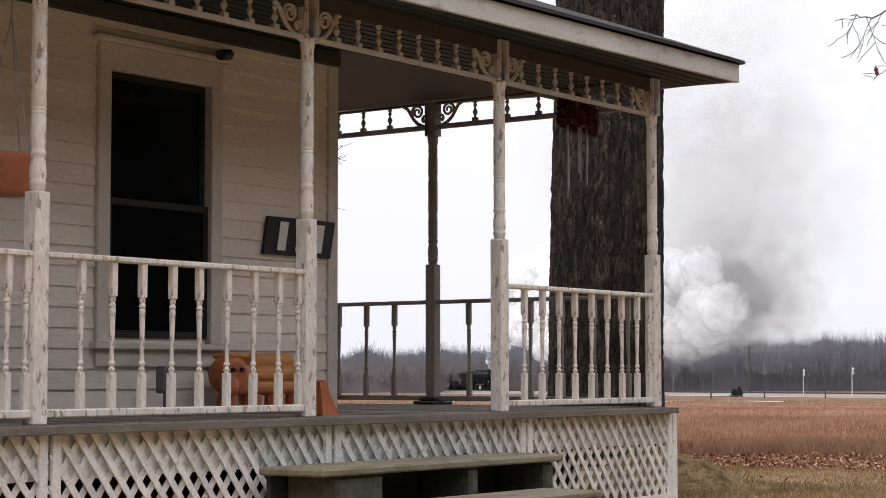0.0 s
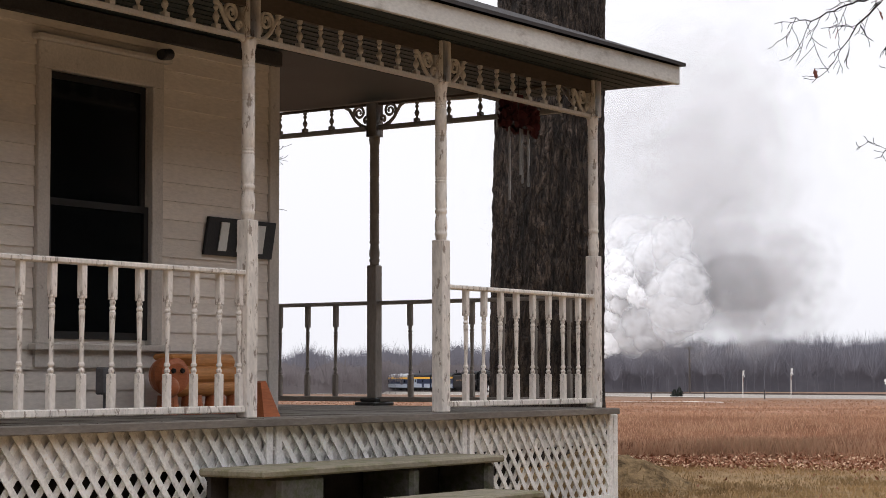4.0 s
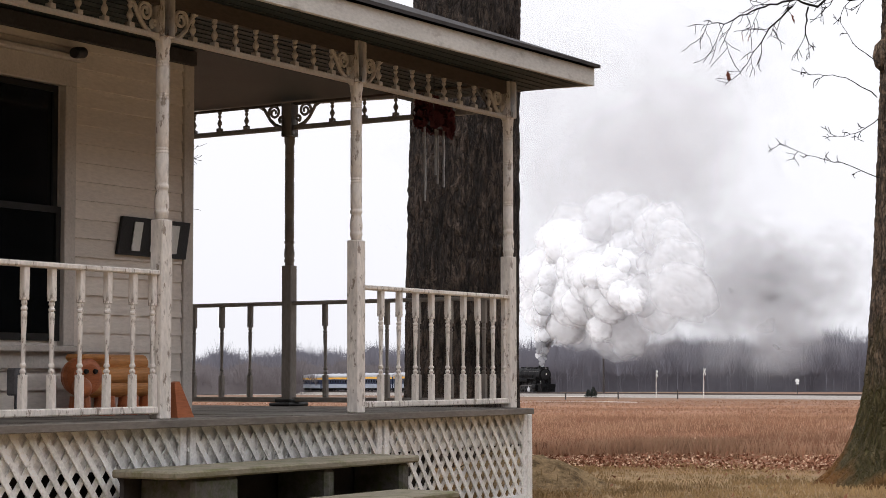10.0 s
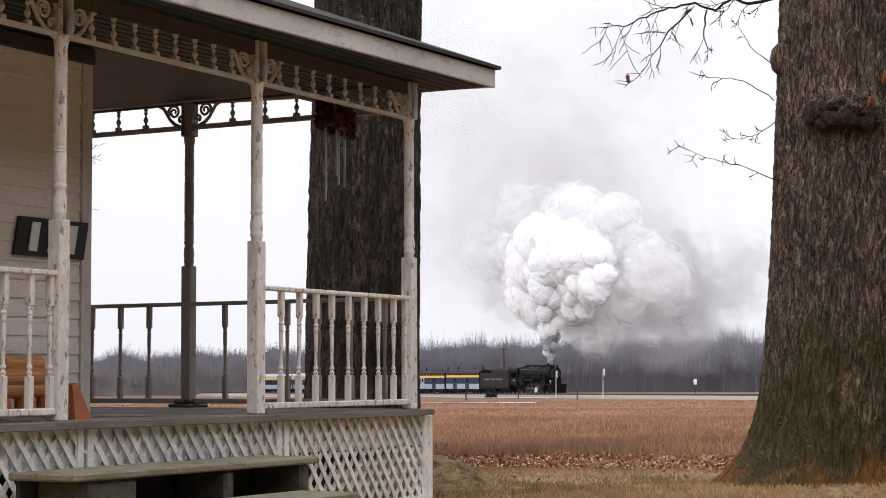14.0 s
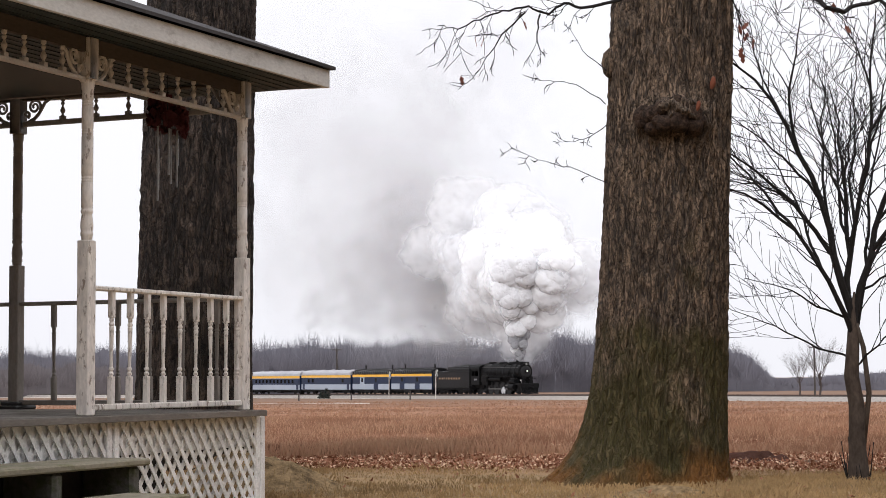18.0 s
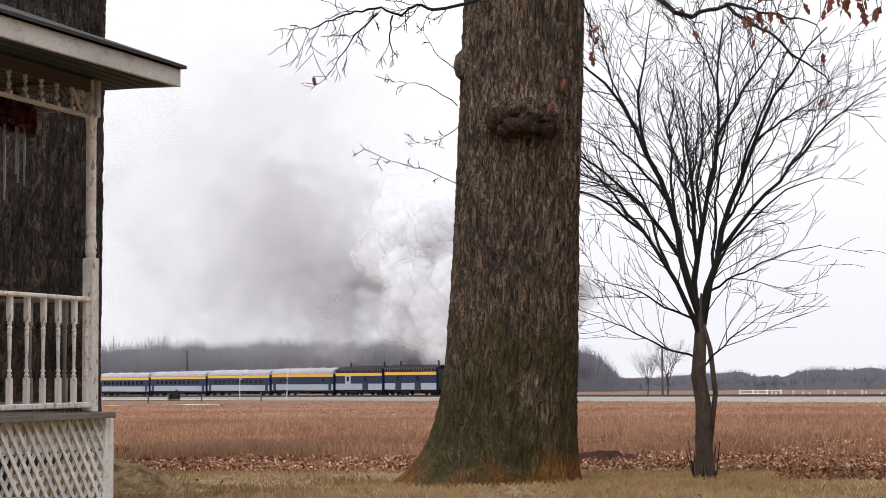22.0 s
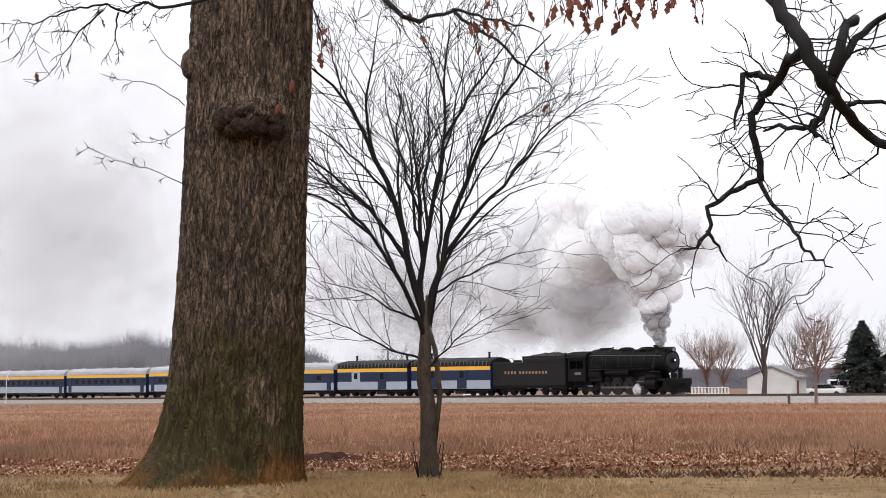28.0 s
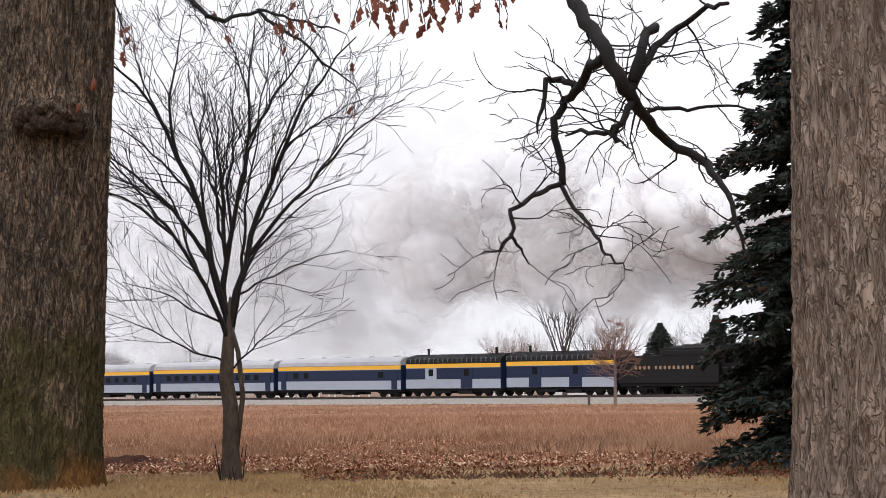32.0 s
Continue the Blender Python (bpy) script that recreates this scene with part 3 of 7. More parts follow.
spindle_mesh = Shape().box(-0.021, -0.021, 0, 0.021, 0.021, 0.036, c=0.003).lathe([(0.016, 0.035), (0.01, 0.045), (0.009, 0.055), (0.019, 0.08), (0.0205, 0.095), (0.012, 0.118), (0.0075, 0.132), (0.0075, 0.138), (0.015, 0.155), (0.016, 0.165), (0.009, 0.178), (0.017, 0.19), (0.018, 0.215)], 12).mesh("spindle")
spindle_mesh.materials.append(TRIM)

porch = group("porch", HOME, label="weathered white wooden porch wrapping the farmhouse corner, paint peeling", category="porch")


def scroll_bracket(parent, m, material):
    """A sawn corner bracket: a sweeping band with a curl over it."""
    sh = Shape()
    sh.tube([(0.0, 0, -0.2), (0.045, 0, -0.185), (0.1, 0, -0.16), (0.145, 0, -0.12), (0.175, 0, -0.075), (0.205, 0, -0.03), (0.25, 0, -0.008)], [0.02, 0.017, 0.015, 0.014, 0.014, 0.014, 0.012], 6)
    for cx, cz, r, turns, lead in ((0.105, -0.062, 0.06, 1.7, -0.5), (0.03, -0.12, 0.028, 1.1, -1.2)):
        path = []
        for i in range(30):
            q = i / 29
            a = lead + q * turns * 2 * math.pi
            path.append((cx + r * (1 - 0.8 * q) * math.cos(a), 0, cz + r * (1 - 0.8 * q) * math.sin(a)))
        sh.tube(path, [0.013 - 0.004 * i / 29 for i in range(30)], 6)
    part("scroll_bracket", sh, material, parent, m=m)


def railing(name, m, length, mesh, material, places):
    """Top rail, bottom rail and balusters along x."""
    r = part(name, Shape().box(0, -0.036, 0.808, length, 0.036, 0.838, c=0.007), material, porch, m=m)
    part("bottom_rail", Shape().box(0, -0.03, 0.032, length, 0.03, 0.072, c=0.006), material, r)
    for x in places:
        part("baluster", mesh, None, r, m=pose(x, 0, random.uniform(-0.001, 0.001), random.uniform(-0.5, 0.5), random.uniform(-0.5, 0.5), random.uniform(-4, 4)))
    return r


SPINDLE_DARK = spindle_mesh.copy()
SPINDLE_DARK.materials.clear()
SPINDLE_DARK.materials.append(SHADED_PAINT)


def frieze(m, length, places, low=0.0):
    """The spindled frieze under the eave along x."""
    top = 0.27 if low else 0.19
    r = part("frieze", Shape().box(0, -0.02, FRIEZE - 0.01 + low - 0.02 * (low > 0), length, 0.02, FRIEZE + 0.018 + low - 0.01 * (low > 0), c=0.004), SHADED_PAINT if low else TRIM, porch, m=m)
    # this board's colour carries the shade under the eave
    part("header_beam", Shape().box(0, -0.02, FRIEZE + top - 0.01, length, 0.02, EAVE - DZ - 0.004), SHADED_TIMBER, r, "header beam darkened for eave shade")
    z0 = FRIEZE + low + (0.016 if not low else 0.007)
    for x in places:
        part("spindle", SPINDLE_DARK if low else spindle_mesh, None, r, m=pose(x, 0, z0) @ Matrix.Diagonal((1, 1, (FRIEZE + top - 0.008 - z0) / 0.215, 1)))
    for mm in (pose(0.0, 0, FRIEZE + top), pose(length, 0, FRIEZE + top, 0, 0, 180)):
        scroll_bracket(r, mm, SHADED_PAINT if low else TRIM)


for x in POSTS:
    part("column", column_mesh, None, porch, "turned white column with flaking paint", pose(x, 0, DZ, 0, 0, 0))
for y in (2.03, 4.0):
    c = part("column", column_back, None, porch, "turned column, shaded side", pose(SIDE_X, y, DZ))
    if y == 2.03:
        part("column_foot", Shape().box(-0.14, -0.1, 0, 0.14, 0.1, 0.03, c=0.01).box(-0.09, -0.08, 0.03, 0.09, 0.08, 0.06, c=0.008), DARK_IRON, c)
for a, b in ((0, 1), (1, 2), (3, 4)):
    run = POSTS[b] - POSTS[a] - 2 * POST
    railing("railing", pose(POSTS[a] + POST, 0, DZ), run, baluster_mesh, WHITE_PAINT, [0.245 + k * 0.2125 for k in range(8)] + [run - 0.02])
railing("railing", pose(SIDE_X, POST, DZ, 0, 0, 90), 1.94, baluster_dark, SHADED_PAINT, [0.17 + 0.291 * k for k in range(6)])
railing("railing", pose(SIDE_X, 2.03 + POST, DZ, 0, 0, 90), 1.88, baluster_dark, SHADED_PAINT, [0.35 + 0.291 * k for k in range(6)])
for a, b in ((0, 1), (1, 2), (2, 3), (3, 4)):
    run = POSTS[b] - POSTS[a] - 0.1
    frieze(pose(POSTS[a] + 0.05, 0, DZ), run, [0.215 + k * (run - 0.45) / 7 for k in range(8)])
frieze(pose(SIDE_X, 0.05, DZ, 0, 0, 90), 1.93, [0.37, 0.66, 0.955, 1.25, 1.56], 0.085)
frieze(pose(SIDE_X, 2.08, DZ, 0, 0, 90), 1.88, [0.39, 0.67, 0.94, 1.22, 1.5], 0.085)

# deck: planks that run from the house to the edge, and the rim under them
deck = part("deck", Shape().box(6.04, -0.044, DZ - 0.075, 6.06, 5.2, DZ - 0.032).box(-4.0, -0.018, DZ - 0.1, 6.04, 5.2, DZ - 0.034), DECK, porch)
n_plank = 84
for i in range(n_plank):
    x0 = -4.0 + i * 10.04 / n_plank
    y1 = 1.19 if x0 < 3.6 else 5.2
    part("plank", Shape().box(x0, -0.13 + random.uniform(-0.008, 0.008), DZ - 0.03, x0 + 10.04 / n_plank - 0.006, y1, DZ + random.uniform(-0.002, 0.002)), DECK, deck)

part("deck_nosing", Shape().box(-2.45, -0.168, DZ - 0.046, 6.03, -0.14, DZ - 0.002, c=0.004), DECK, deck, "weathered grey edge plank")
# lattice skirt: two layers of slats in framed panels
def lattice_panel(m, length, height, angle=52, gap=0.115):
    p = part("lattice_panel", Shape().box(0, -0.012, -0.0, 0.055, 0.012, height, c=0.003).box(length - 0.055, -0.012, 0, length, 0.012, height, c=0.003)
             .box(0.055, -0.012, 0, length - 0.055, 0.012, 0.05), LATTICE, porch, m=m)
    k = math.tan(radians(angle))
    for layer, sign in ((0.0, -1), (0.02, 1)):
        x = -height / k
        while x < length:
            a, b = (x, x + height / k)
            z0, z1 = 0.0, height
            if a < 0:
                z0, a = -a * k, 0.0
            if b > length:
                z1, b = height - (b - length) * k, length
            if z1 - z0 > 0.05:
                w = 0.018 / math.sin(radians(angle))
                xa, xb = (a, b) if sign > 0 else (length - a, length - b)
                y0, y1 = -0.004 + layer - 0.012 * (sign < 0) * 0, 0.004 + layer
                jit = random.uniform(-0.006, 0.006)
                sh = Shape().add([(xa - w + jit, y0, z0), (xa + w + jit, y0, z0), (xb + w + jit, y0, z1), (xb - w + jit, y0, z1), (xa - w + jit, y1, z0), (xa + w + jit, y1, z0), (xb + w + jit, y1, z1), (xb - w + jit, y1, z1)],
                                 [(0, 1, 2, 3), (7, 6, 5, 4), (0, 4, 5, 1), (2, 6, 7, 3), (0, 3, 7, 4), (1, 5, 6, 2)])
                part("slat", sh, LATTICE, p)
            x += gap


for x0, x1 in ((-2.4, -0.03), (0.0, 2.1), (2.13, 4.1), (4.13, 6.06)):
    lattice_panel(pose(x0, -0.08, 0.02), x1 - x0, DZ - 0.056)
part("corner_post", Shape().box(6.062, -0.1, 0.0, 6.12, -0.045, DZ - 0.05, c=0.004), LATTICE, porch, "weathered corner board of the skirt")
part("rim_joist", Shape().box(-2.4, -0.045, DZ - 0.27, 6.03, -0.02, DZ - 0.035), LATTICE, porch, "peeling white rim board behind the lattice")
# added near-black sheet: the shade under the deck, seen through the lattice
part("skirt_backing", Shape().box(-2.4, 0.45, 0.0, 5.6, 0.5, DZ - 0.12), SHINGLE_AND_SHADE, porch, "dark sheet standing in for shade under the deck")

# roof: eave boards, soffit ceiling and shingles on a low hip
RX, RY = 6.5, -0.45
sag = Matrix(((1, 0, 0, 0), (0, 1, 0, 0), (0.013, 0, 1, -0.013 * RX), (0, 0, 0, 1)))
part("fascia", Shape().box(-4.5, RY, EAVE, RX, RY + 0.03, EAVE + 0.135, sag, c=0.003), FASCIA, porch, "white eave board")
rise = Matrix(((1, 0, 0, 0), (0, 1, 0, 0), (0, 0.026, 1, -0.026 * RY), (0, 0, 0, 1)))
part("fascia", Shape().box(RX - 0.03, RY + 0.03, EAVE, RX, 5.5, EAVE + 0.135, rise, c=0.003), FASCIA, porch, "white eave board")
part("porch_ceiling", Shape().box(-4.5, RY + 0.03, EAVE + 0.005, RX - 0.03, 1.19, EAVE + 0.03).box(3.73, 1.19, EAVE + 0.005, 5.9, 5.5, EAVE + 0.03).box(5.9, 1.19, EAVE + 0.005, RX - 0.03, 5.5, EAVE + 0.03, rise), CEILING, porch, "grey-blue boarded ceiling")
# dark strip added for the shade where wall meets ceiling
part("wall_plate", Shape().box(-4.4, 1.14, EAVE - 0.1, 3.68, 1.188, EAVE - 0.002, c=0.006), SHINGLE_AND_SHADE, porch, "added dark strip for shade at the wall top")
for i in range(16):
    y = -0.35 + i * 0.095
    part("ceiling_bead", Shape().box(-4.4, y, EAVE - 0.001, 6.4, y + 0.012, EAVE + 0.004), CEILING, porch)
e = 0.035
lip = lambda x, h: EAVE + h - 0.013 * (RX - x)
roof_sh = Shape().add([(-4.5, RY - e, lip(-4.5, 0.14)), (RX + e, RY - e, lip(RX, 0.14)), (RX + e, 5.5, EAVE + 0.3), (3.73, 1.19, EAVE + 0.72), (-4.5, 1.19, EAVE + 0.72), (3.73, 5.5, EAVE + 0.72),
                       (-4.5, RY - e, lip(-4.5, 0.165)), (RX + e, RY - e, lip(RX, 0.165)), (RX + e, 5.5, EAVE + 0.325), (3.73, 1.19, EAVE + 0.76), (-4.5, 1.19, EAVE + 0.76), (3.73, 5.5, EAVE + 0.76)],
                      [(0, 1, 3, 4), (1, 2, 5, 3), (10, 9, 7, 6), (9, 11, 8, 7), (0, 6, 7, 1), (1, 7, 8, 2), (2, 8, 11, 5), (0, 4, 10, 6)])
part("roof", roof_sh, SHINGLE_AND_SHADE, porch, "dark shingle edge")

# the house behind the porch
house = group("farmhouse", HOME, label="cream clapboard farmhouse with one sash window facing the porch", category="house")
WX0, WX1, WY = -7.0, 3.69, 1.2
GX0, GX1, GZ0, GZ1 = 1.568, 2.435, 1.17, 2.765
body = Shape().box(WX0, WY + 0.02, 0, GX0, WY + 0.2, 5.4).box(GX1, WY + 0.02, 0, WX1 - 0.02, WY + 0.2, 5.4).box(GX0, WY + 0.02, 0, GX1, WY + 0.2, GZ0).box(GX0, WY + 0.02, GZ1, GX1, WY + 0.2, 5.4)
body.box(WX1 - 0.2, WY + 0.2, 0, WX1 - 0.02, 8.5, 5.4).box(WX0, WY + 0.2, 0, WX0 + 0.2, 8.5, 5.4).box(WX0 + 0.2, 8.3, 0, WX1 - 0.2, 8.5, 5.4)
wall = part("wall", body, SIDING, house)
part("upper_floor", Shape().box(WX0 + 0.2, WY + 0.2, 3.0, WX1 - 0.2, 8.3, 3.1), DECK, house)
part("room_floor", Shape().box(WX0 + 0.2, WY + 0.2, 0.6, WX1 - 0.2, 8.3, 0.7), DECK, house)
part("house_roof", Shape().add([(WX0 - 0.4, WY - 0.4, 5.4), (WX1 + 0.4, WY - 0.4, 5.4), (WX1 + 0.4, 8.9, 5.4), (WX0 - 0.4, 8.9, 5.4), (WX0 - 0.4, 4.85, 8.2), (WX1 + 0.4, 4.85, 8.2)],
                               [(0, 1, 5, 4), (2, 3, 4, 5), (0, 4, 3), (1, 2, 5), (0, 3, 2, 1)]), SHINGLE_AND_SHADE, house)
z = DZ + 0.036
while z < 5.3:
    spans = [(WX0, WX1 - 0.09)] if z > GZ1 + 0.2 or z + 0.1195 < GZ0 - 0.06 else [(WX0, GX0 - 0.1), (GX1 + 0.1, WX1 - 0.09)]
    for x0, x1 in spans:
        cuts = [x0] + ([x0 + (x1 - x0) * random.uniform(0.35, 0.75)] if x1 - x0 > 3 else []) + [x1]
        for a, b in zip(cuts, cuts[1:]):
            y = WY - random.uniform(0, 0.002)
            part("siding_board", Shape().add([(a, y - 0.006, z), (b - 0.002, y - 0.006, z), (b - 0.002, y + 0.008, z + 0.122), (a, y + 0.008, z + 0.122), (a, y + 0.018, z), (b - 0.002, y + 0.018, z), (b - 0.002, y + 0.018, z + 0.122), (a, y + 0.018, z + 0.122)],
                                             [(0, 1, 2, 3), (7, 6, 5, 4), (0, 4, 5, 1), (2, 6, 7, 3), (0, 3, 7, 4), (1, 5, 6, 2)]), SIDING, wall)
    z += 0.1195
part("corner_board", Shape().box(WX1 - 0.09, WY - 0.02, DZ, WX1 + 0.01, WY + 0.02, 5.4, c=0.004).box(WX1 - 0.02, WY + 0.02, DZ, WX1 + 0.01, WY + 0.1, 5.4), TRIM, house)
win = part("window", Shape().box(GX0 - 0.1, WY - 0.03, GZ1, GX1 + 0.1, WY + 0.05, GZ1 + 0.16, c=0.005), TRIM, house, "tall double-hung sash window in cream trim")
for x in (GX0 - 0.1, GX1):
    part("side_casing", Shape().box(x, WY - 0.03, GZ0 - 0.03, x + 0.1, WY + 0.05, GZ1, c=0.005), TRIM, win)
part("drip_cap", Shape().box(GX0 - 0.14, WY - 0.075, GZ1 + 0.16, GX1 + 0.14, WY + 0.02, GZ1 + 0.2, c=0.01), TRIM, win)
part("sill", Shape().box(GX0 - 0.14, WY - 0.07, GZ0 - 0.07, GX1 + 0.14, WY + 0.05, GZ0 - 0.03, c=0.006).box(GX0 - 0.1, WY - 0.025, GZ0 - 0.17, GX1 + 0.1, WY + 0.0, GZ0 - 0.07), TRIM, win)
MID = 1.985
for z0, z1, y in ((GZ0, MID + 0.02, 0.004), (MID - 0.02, GZ1, 0.036)):
    s = part("sash", Shape().box(GX0, WY + y, z0, GX0 + 0.04, WY + y + 0.03, z1).box(GX1 - 0.04, WY + y, z0, GX1, WY + y + 0.03, z1).box(GX0 + 0.04, WY + y, z0, GX1 - 0.04, WY + y + 0.03, z0 + 0.045)
             .box(GX0 + 0.04, WY + y, z1 - 0.04, GX1 - 0.04, WY + y + 0.03, z1), BLACK_SIGN, win, "dark sash")
    part("pane", Shape().box(GX0 + 0.04, WY + y + 0.012, z0 + 0.045, GX1 - 0.04, WY + y + 0.018, z1 - 0.04), HOUSE_GLASS, s)
part("curtain", Shape().box(GX0 + 0.05, WY + 0.19, GZ0, GX1 - 0.05, WY + 0.2, GZ1), BLACK_SIGN, win, "dark drawn blind")

# ---- things on and by the porch ----
plaque = group("number_plaque", HOME, label="black house number plaque with white figures on cream siding", category="sign")
def slab(x0, z0, x1, z1, y0, y1, sk):
    k = lambda z: sk * (z - 1.74)
    return Shape().add([(x0 + k(z0), y0, z0), (x1 + k(z0), y0, z0), (x1 + k(z1), y0, z1), (x0 + k(z1), y0, z1), (x0 + k(z0), y1, z0), (x1 + k(z0), y1, z0), (x1 + k(z1), y1, z1), (x0 + k(z1), y1, z1)],
                       [(0, 1, 2, 3), (7, 6, 5, 4), (0, 4, 5, 1), (2, 6, 7, 3), (0, 3, 7, 4), (1, 5, 6, 2)])
part("board", slab(2.92, 1.735, 3.6, 1.985, WY - 0.035, WY - 0.012, 0.2), BLACK_SIGN, plaque)
for i in range(3):
    part("figure_bar", slab(3.04 + i * 0.185, 1.765, 3.12 + i * 0.185, 1.955, WY - 0.042, WY - 0.036, 0.2), SIGN_WHITE, plaque, "white bar")

seat = group("wooden_animal_bench", HOME @ pose(2.18, 0.98, DZ), label="carved pine log bench with an animal head", category="bench")
for k, (z, y, r) in enumerate(((0.325, 0.0, 0.052), (0.245, -0.03, 0.058), (0.165, -0.02, 0.055))):
    part("log", Shape().tube([(0.2, y, z), (0.21, y, z), (0.77, y, z), (0.78, y, z)], [r * 0.85, r, r, r * 0.85], 18), PINE, seat, smooth=False)
part("head", Shape().lathe([(0.07, -0.1), (0.11, -0.085), (0.13, -0.02), (0.13, 0.03), (0.11, 0.085), (0.08, 0.1)], 26, pose(0.15, -0.06, 0.24, 90, 0, -12) @ Matrix.Diagonal((0.95, 0.95, 0.8, 1))), PINE_RED, seat, "reddish carved face", smooth=False)
part("brow", Shape().box(0.1, -0.12, 0.335, 0.36, 0.04, 0.375, c=0.015), PINE, seat)
part("muzzle", Shape().lathe([(0.07, 0), (0.06, 0.03), (0.03, 0.05)], 18, pose(0.06, -0.14, 0.17, 90, 0, -12)), PINE_RED, seat, smooth=True)
for x in (0.09, 0.17):
    part("eye", Shape().lathe([(0.017, 0), (0.012, 0.014)], 12, pose(x, -0.15, 0.27, 90, 0, -12)), BLACK_SIGN, seat)
for x in (0.16, 0.38, 0.6, 0.8):
    part("leg", Shape().lathe([(0.06, 0), (0.07, 0.04), (0.062, 0.12)], 14, pose(x, -0.04, 0)), PINE_RED, seat)
stopper = group("wooden_wedge", HOME @ pose(2.3, 0.15, DZ), label="red-brown wooden wedge on the porch edge", category="door stop")
part("wedge_body", Shape().add([(-0.05, -0.05, 0), (0.1, -0.05, 0), (0.1, 0.06, 0), (-0.05, 0.06, 0), (-0.045, -0.02, 0.2), (0.0, -0.02, 0.21), (0.0, 0.03, 0.21), (-0.045, 0.03, 0.2)], [(3, 2, 1, 0), (4, 5, 6, 7), (0, 1, 5, 4), (1, 2, 6, 5), (2, 3, 7, 6), (3, 0, 4, 7)]), PINE_RED, stopper)

meter = group("outlet_box", HOME @ pose(1.79, 0.95, DZ), label="small grey metal box on a post by the wall", category="box")
part("case", Shape().box(-0.035, -0.05, 0.13, 0.06, 0.03, 0.29, c=0.01), GREY_METAL, meter)
part("stem", Shape().tube([(0.02, 0, 0), (0.02, 0, 0.14)], 0.012), GREY_METAL, meter)

lampb = group("spot_lamp", HOME @ pose(2.47, 1.1, 2.97) @ Matrix.Diagonal((0.65, 0.65, 0.65, 1)), label="black cylindrical spot lamp above the window", category="lamp")
part("hood", Shape().lathe([(0.05, -0.1), (0.055, -0.08), (0.055, 0.08), (0.03, 0.1)], 16, pose(0, 0, 0, 0, 80, 15)), BLACK_SIGN, lampb)
part("bracket", Shape().box(-0.02, 0.0, -0.03, 0.02, 0.1, 0.03), BLACK_SIGN, lampb)

basket = group("hanging_planter", HOME @ pose(0.04, 0.3, DZ - 0.09) @ Matrix.Diagonal((0.75, 0.75, 1, 1)), label="terracotta coloured hanging planter on three cords", category="planter")
part("pot", Shape().lathe([(0.12, 1.22), (0.15, 1.25), (0.19, 1.38), (0.205, 1.4), (0.205, 1.43), (0.17, 1.43), (0.14, 1.3)], 26), TERRACOTTA, basket, smooth=True)
for i in range(3):
    a = 2.1 * i + 0.5
    part("cord", Shape().tube([(0.2 * math.cos(a), 0.2 * math.sin(a), 1.42), (0, 0, 2.12), (0, 0, 2.44)], 0.005, 5), STEEL, basket)

chime = group("wind_chime", HOME @ pose(5.38, 0.3, 0), label="silver wind chime under a dark red flower wreath", category="wind chime")
fl = Shape()
for i in range(260):
    a, b = random.uniform(0, 6.28), random.uniform(-1, 1)
    c = Vector((0.19 * math.cos(a) * random.uniform(0.6, 1.2), 0.09 * math.sin(a), 2.85 + 0.1 * b - 0.03 * math.cos(a)))
    m = Matrix.Translation(c) @ Euler((random.uniform(0, 6), random.uniform(0, 6), 0)).to_matrix().to_4x4()
    fl.add([(-0.035, 0, 0), (0, -0.03, 0.01), (0.04, 0, 0), (0, 0.03, 0.012)], [(0, 1, 2, 3)], m)
part("wreath", fl, RED_CLOTH, chime)
for i, (x, z0, z1) in enumerate(((-0.13, 2.76, 2.22), (-0.09, 2.6, 2.3), (0.02, 2.76, 2.42), (0.08, 2.76, 2.36), (0.13, 2.78, 2.34), (0.17, 2.7, 2.5))):
    part("pipe", Shape().tube([(x, 0.02 * (i % 2), z0), (x, 0.02 * (i % 2), z1)], 0.008, 8), STEEL, chime)
part("hook", Shape().tube([(0, 0, 2.8), (0, 0, EAVE + 0.006)], 0.004, 5), DARK_IRON, chime)

steps = group("porch_steps", HOME, label="mossy plank steps on concrete blocks before the porch", category="steps")
part("tread", Shape().box(1.38, -0.62, 0.412, 3.73, -0.17, 0.455, c=0.01), MOSSY, steps)
# dark sheet added behind the blocks as the shade below the tread
part("riser_board", Shape().box(1.45, -0.2, 0.0, 3.7, -0.17, 0.41), SHINGLE_AND_SHADE, steps, "dark sheet standing in for shade under the tread")
part("tread", Shape().box(1.75, -1.05, 0.215, 3.5, -0.62, 0.258, c=0.01), MOSSY, steps)
for x, w in ((1.56, 0.4), (2.78, 0.09), (3.58, 0.1)):
    part("block", Shape().box(x, -0.58, 0, x + w, -0.21, 0.411, c=0.02), STONE, steps)
for x in (1.95, 3.2):
    part("block", Shape().box(x, -1.0, 0, x + 0.2, -0.65, 0.214, c=0.02), STONE, steps)

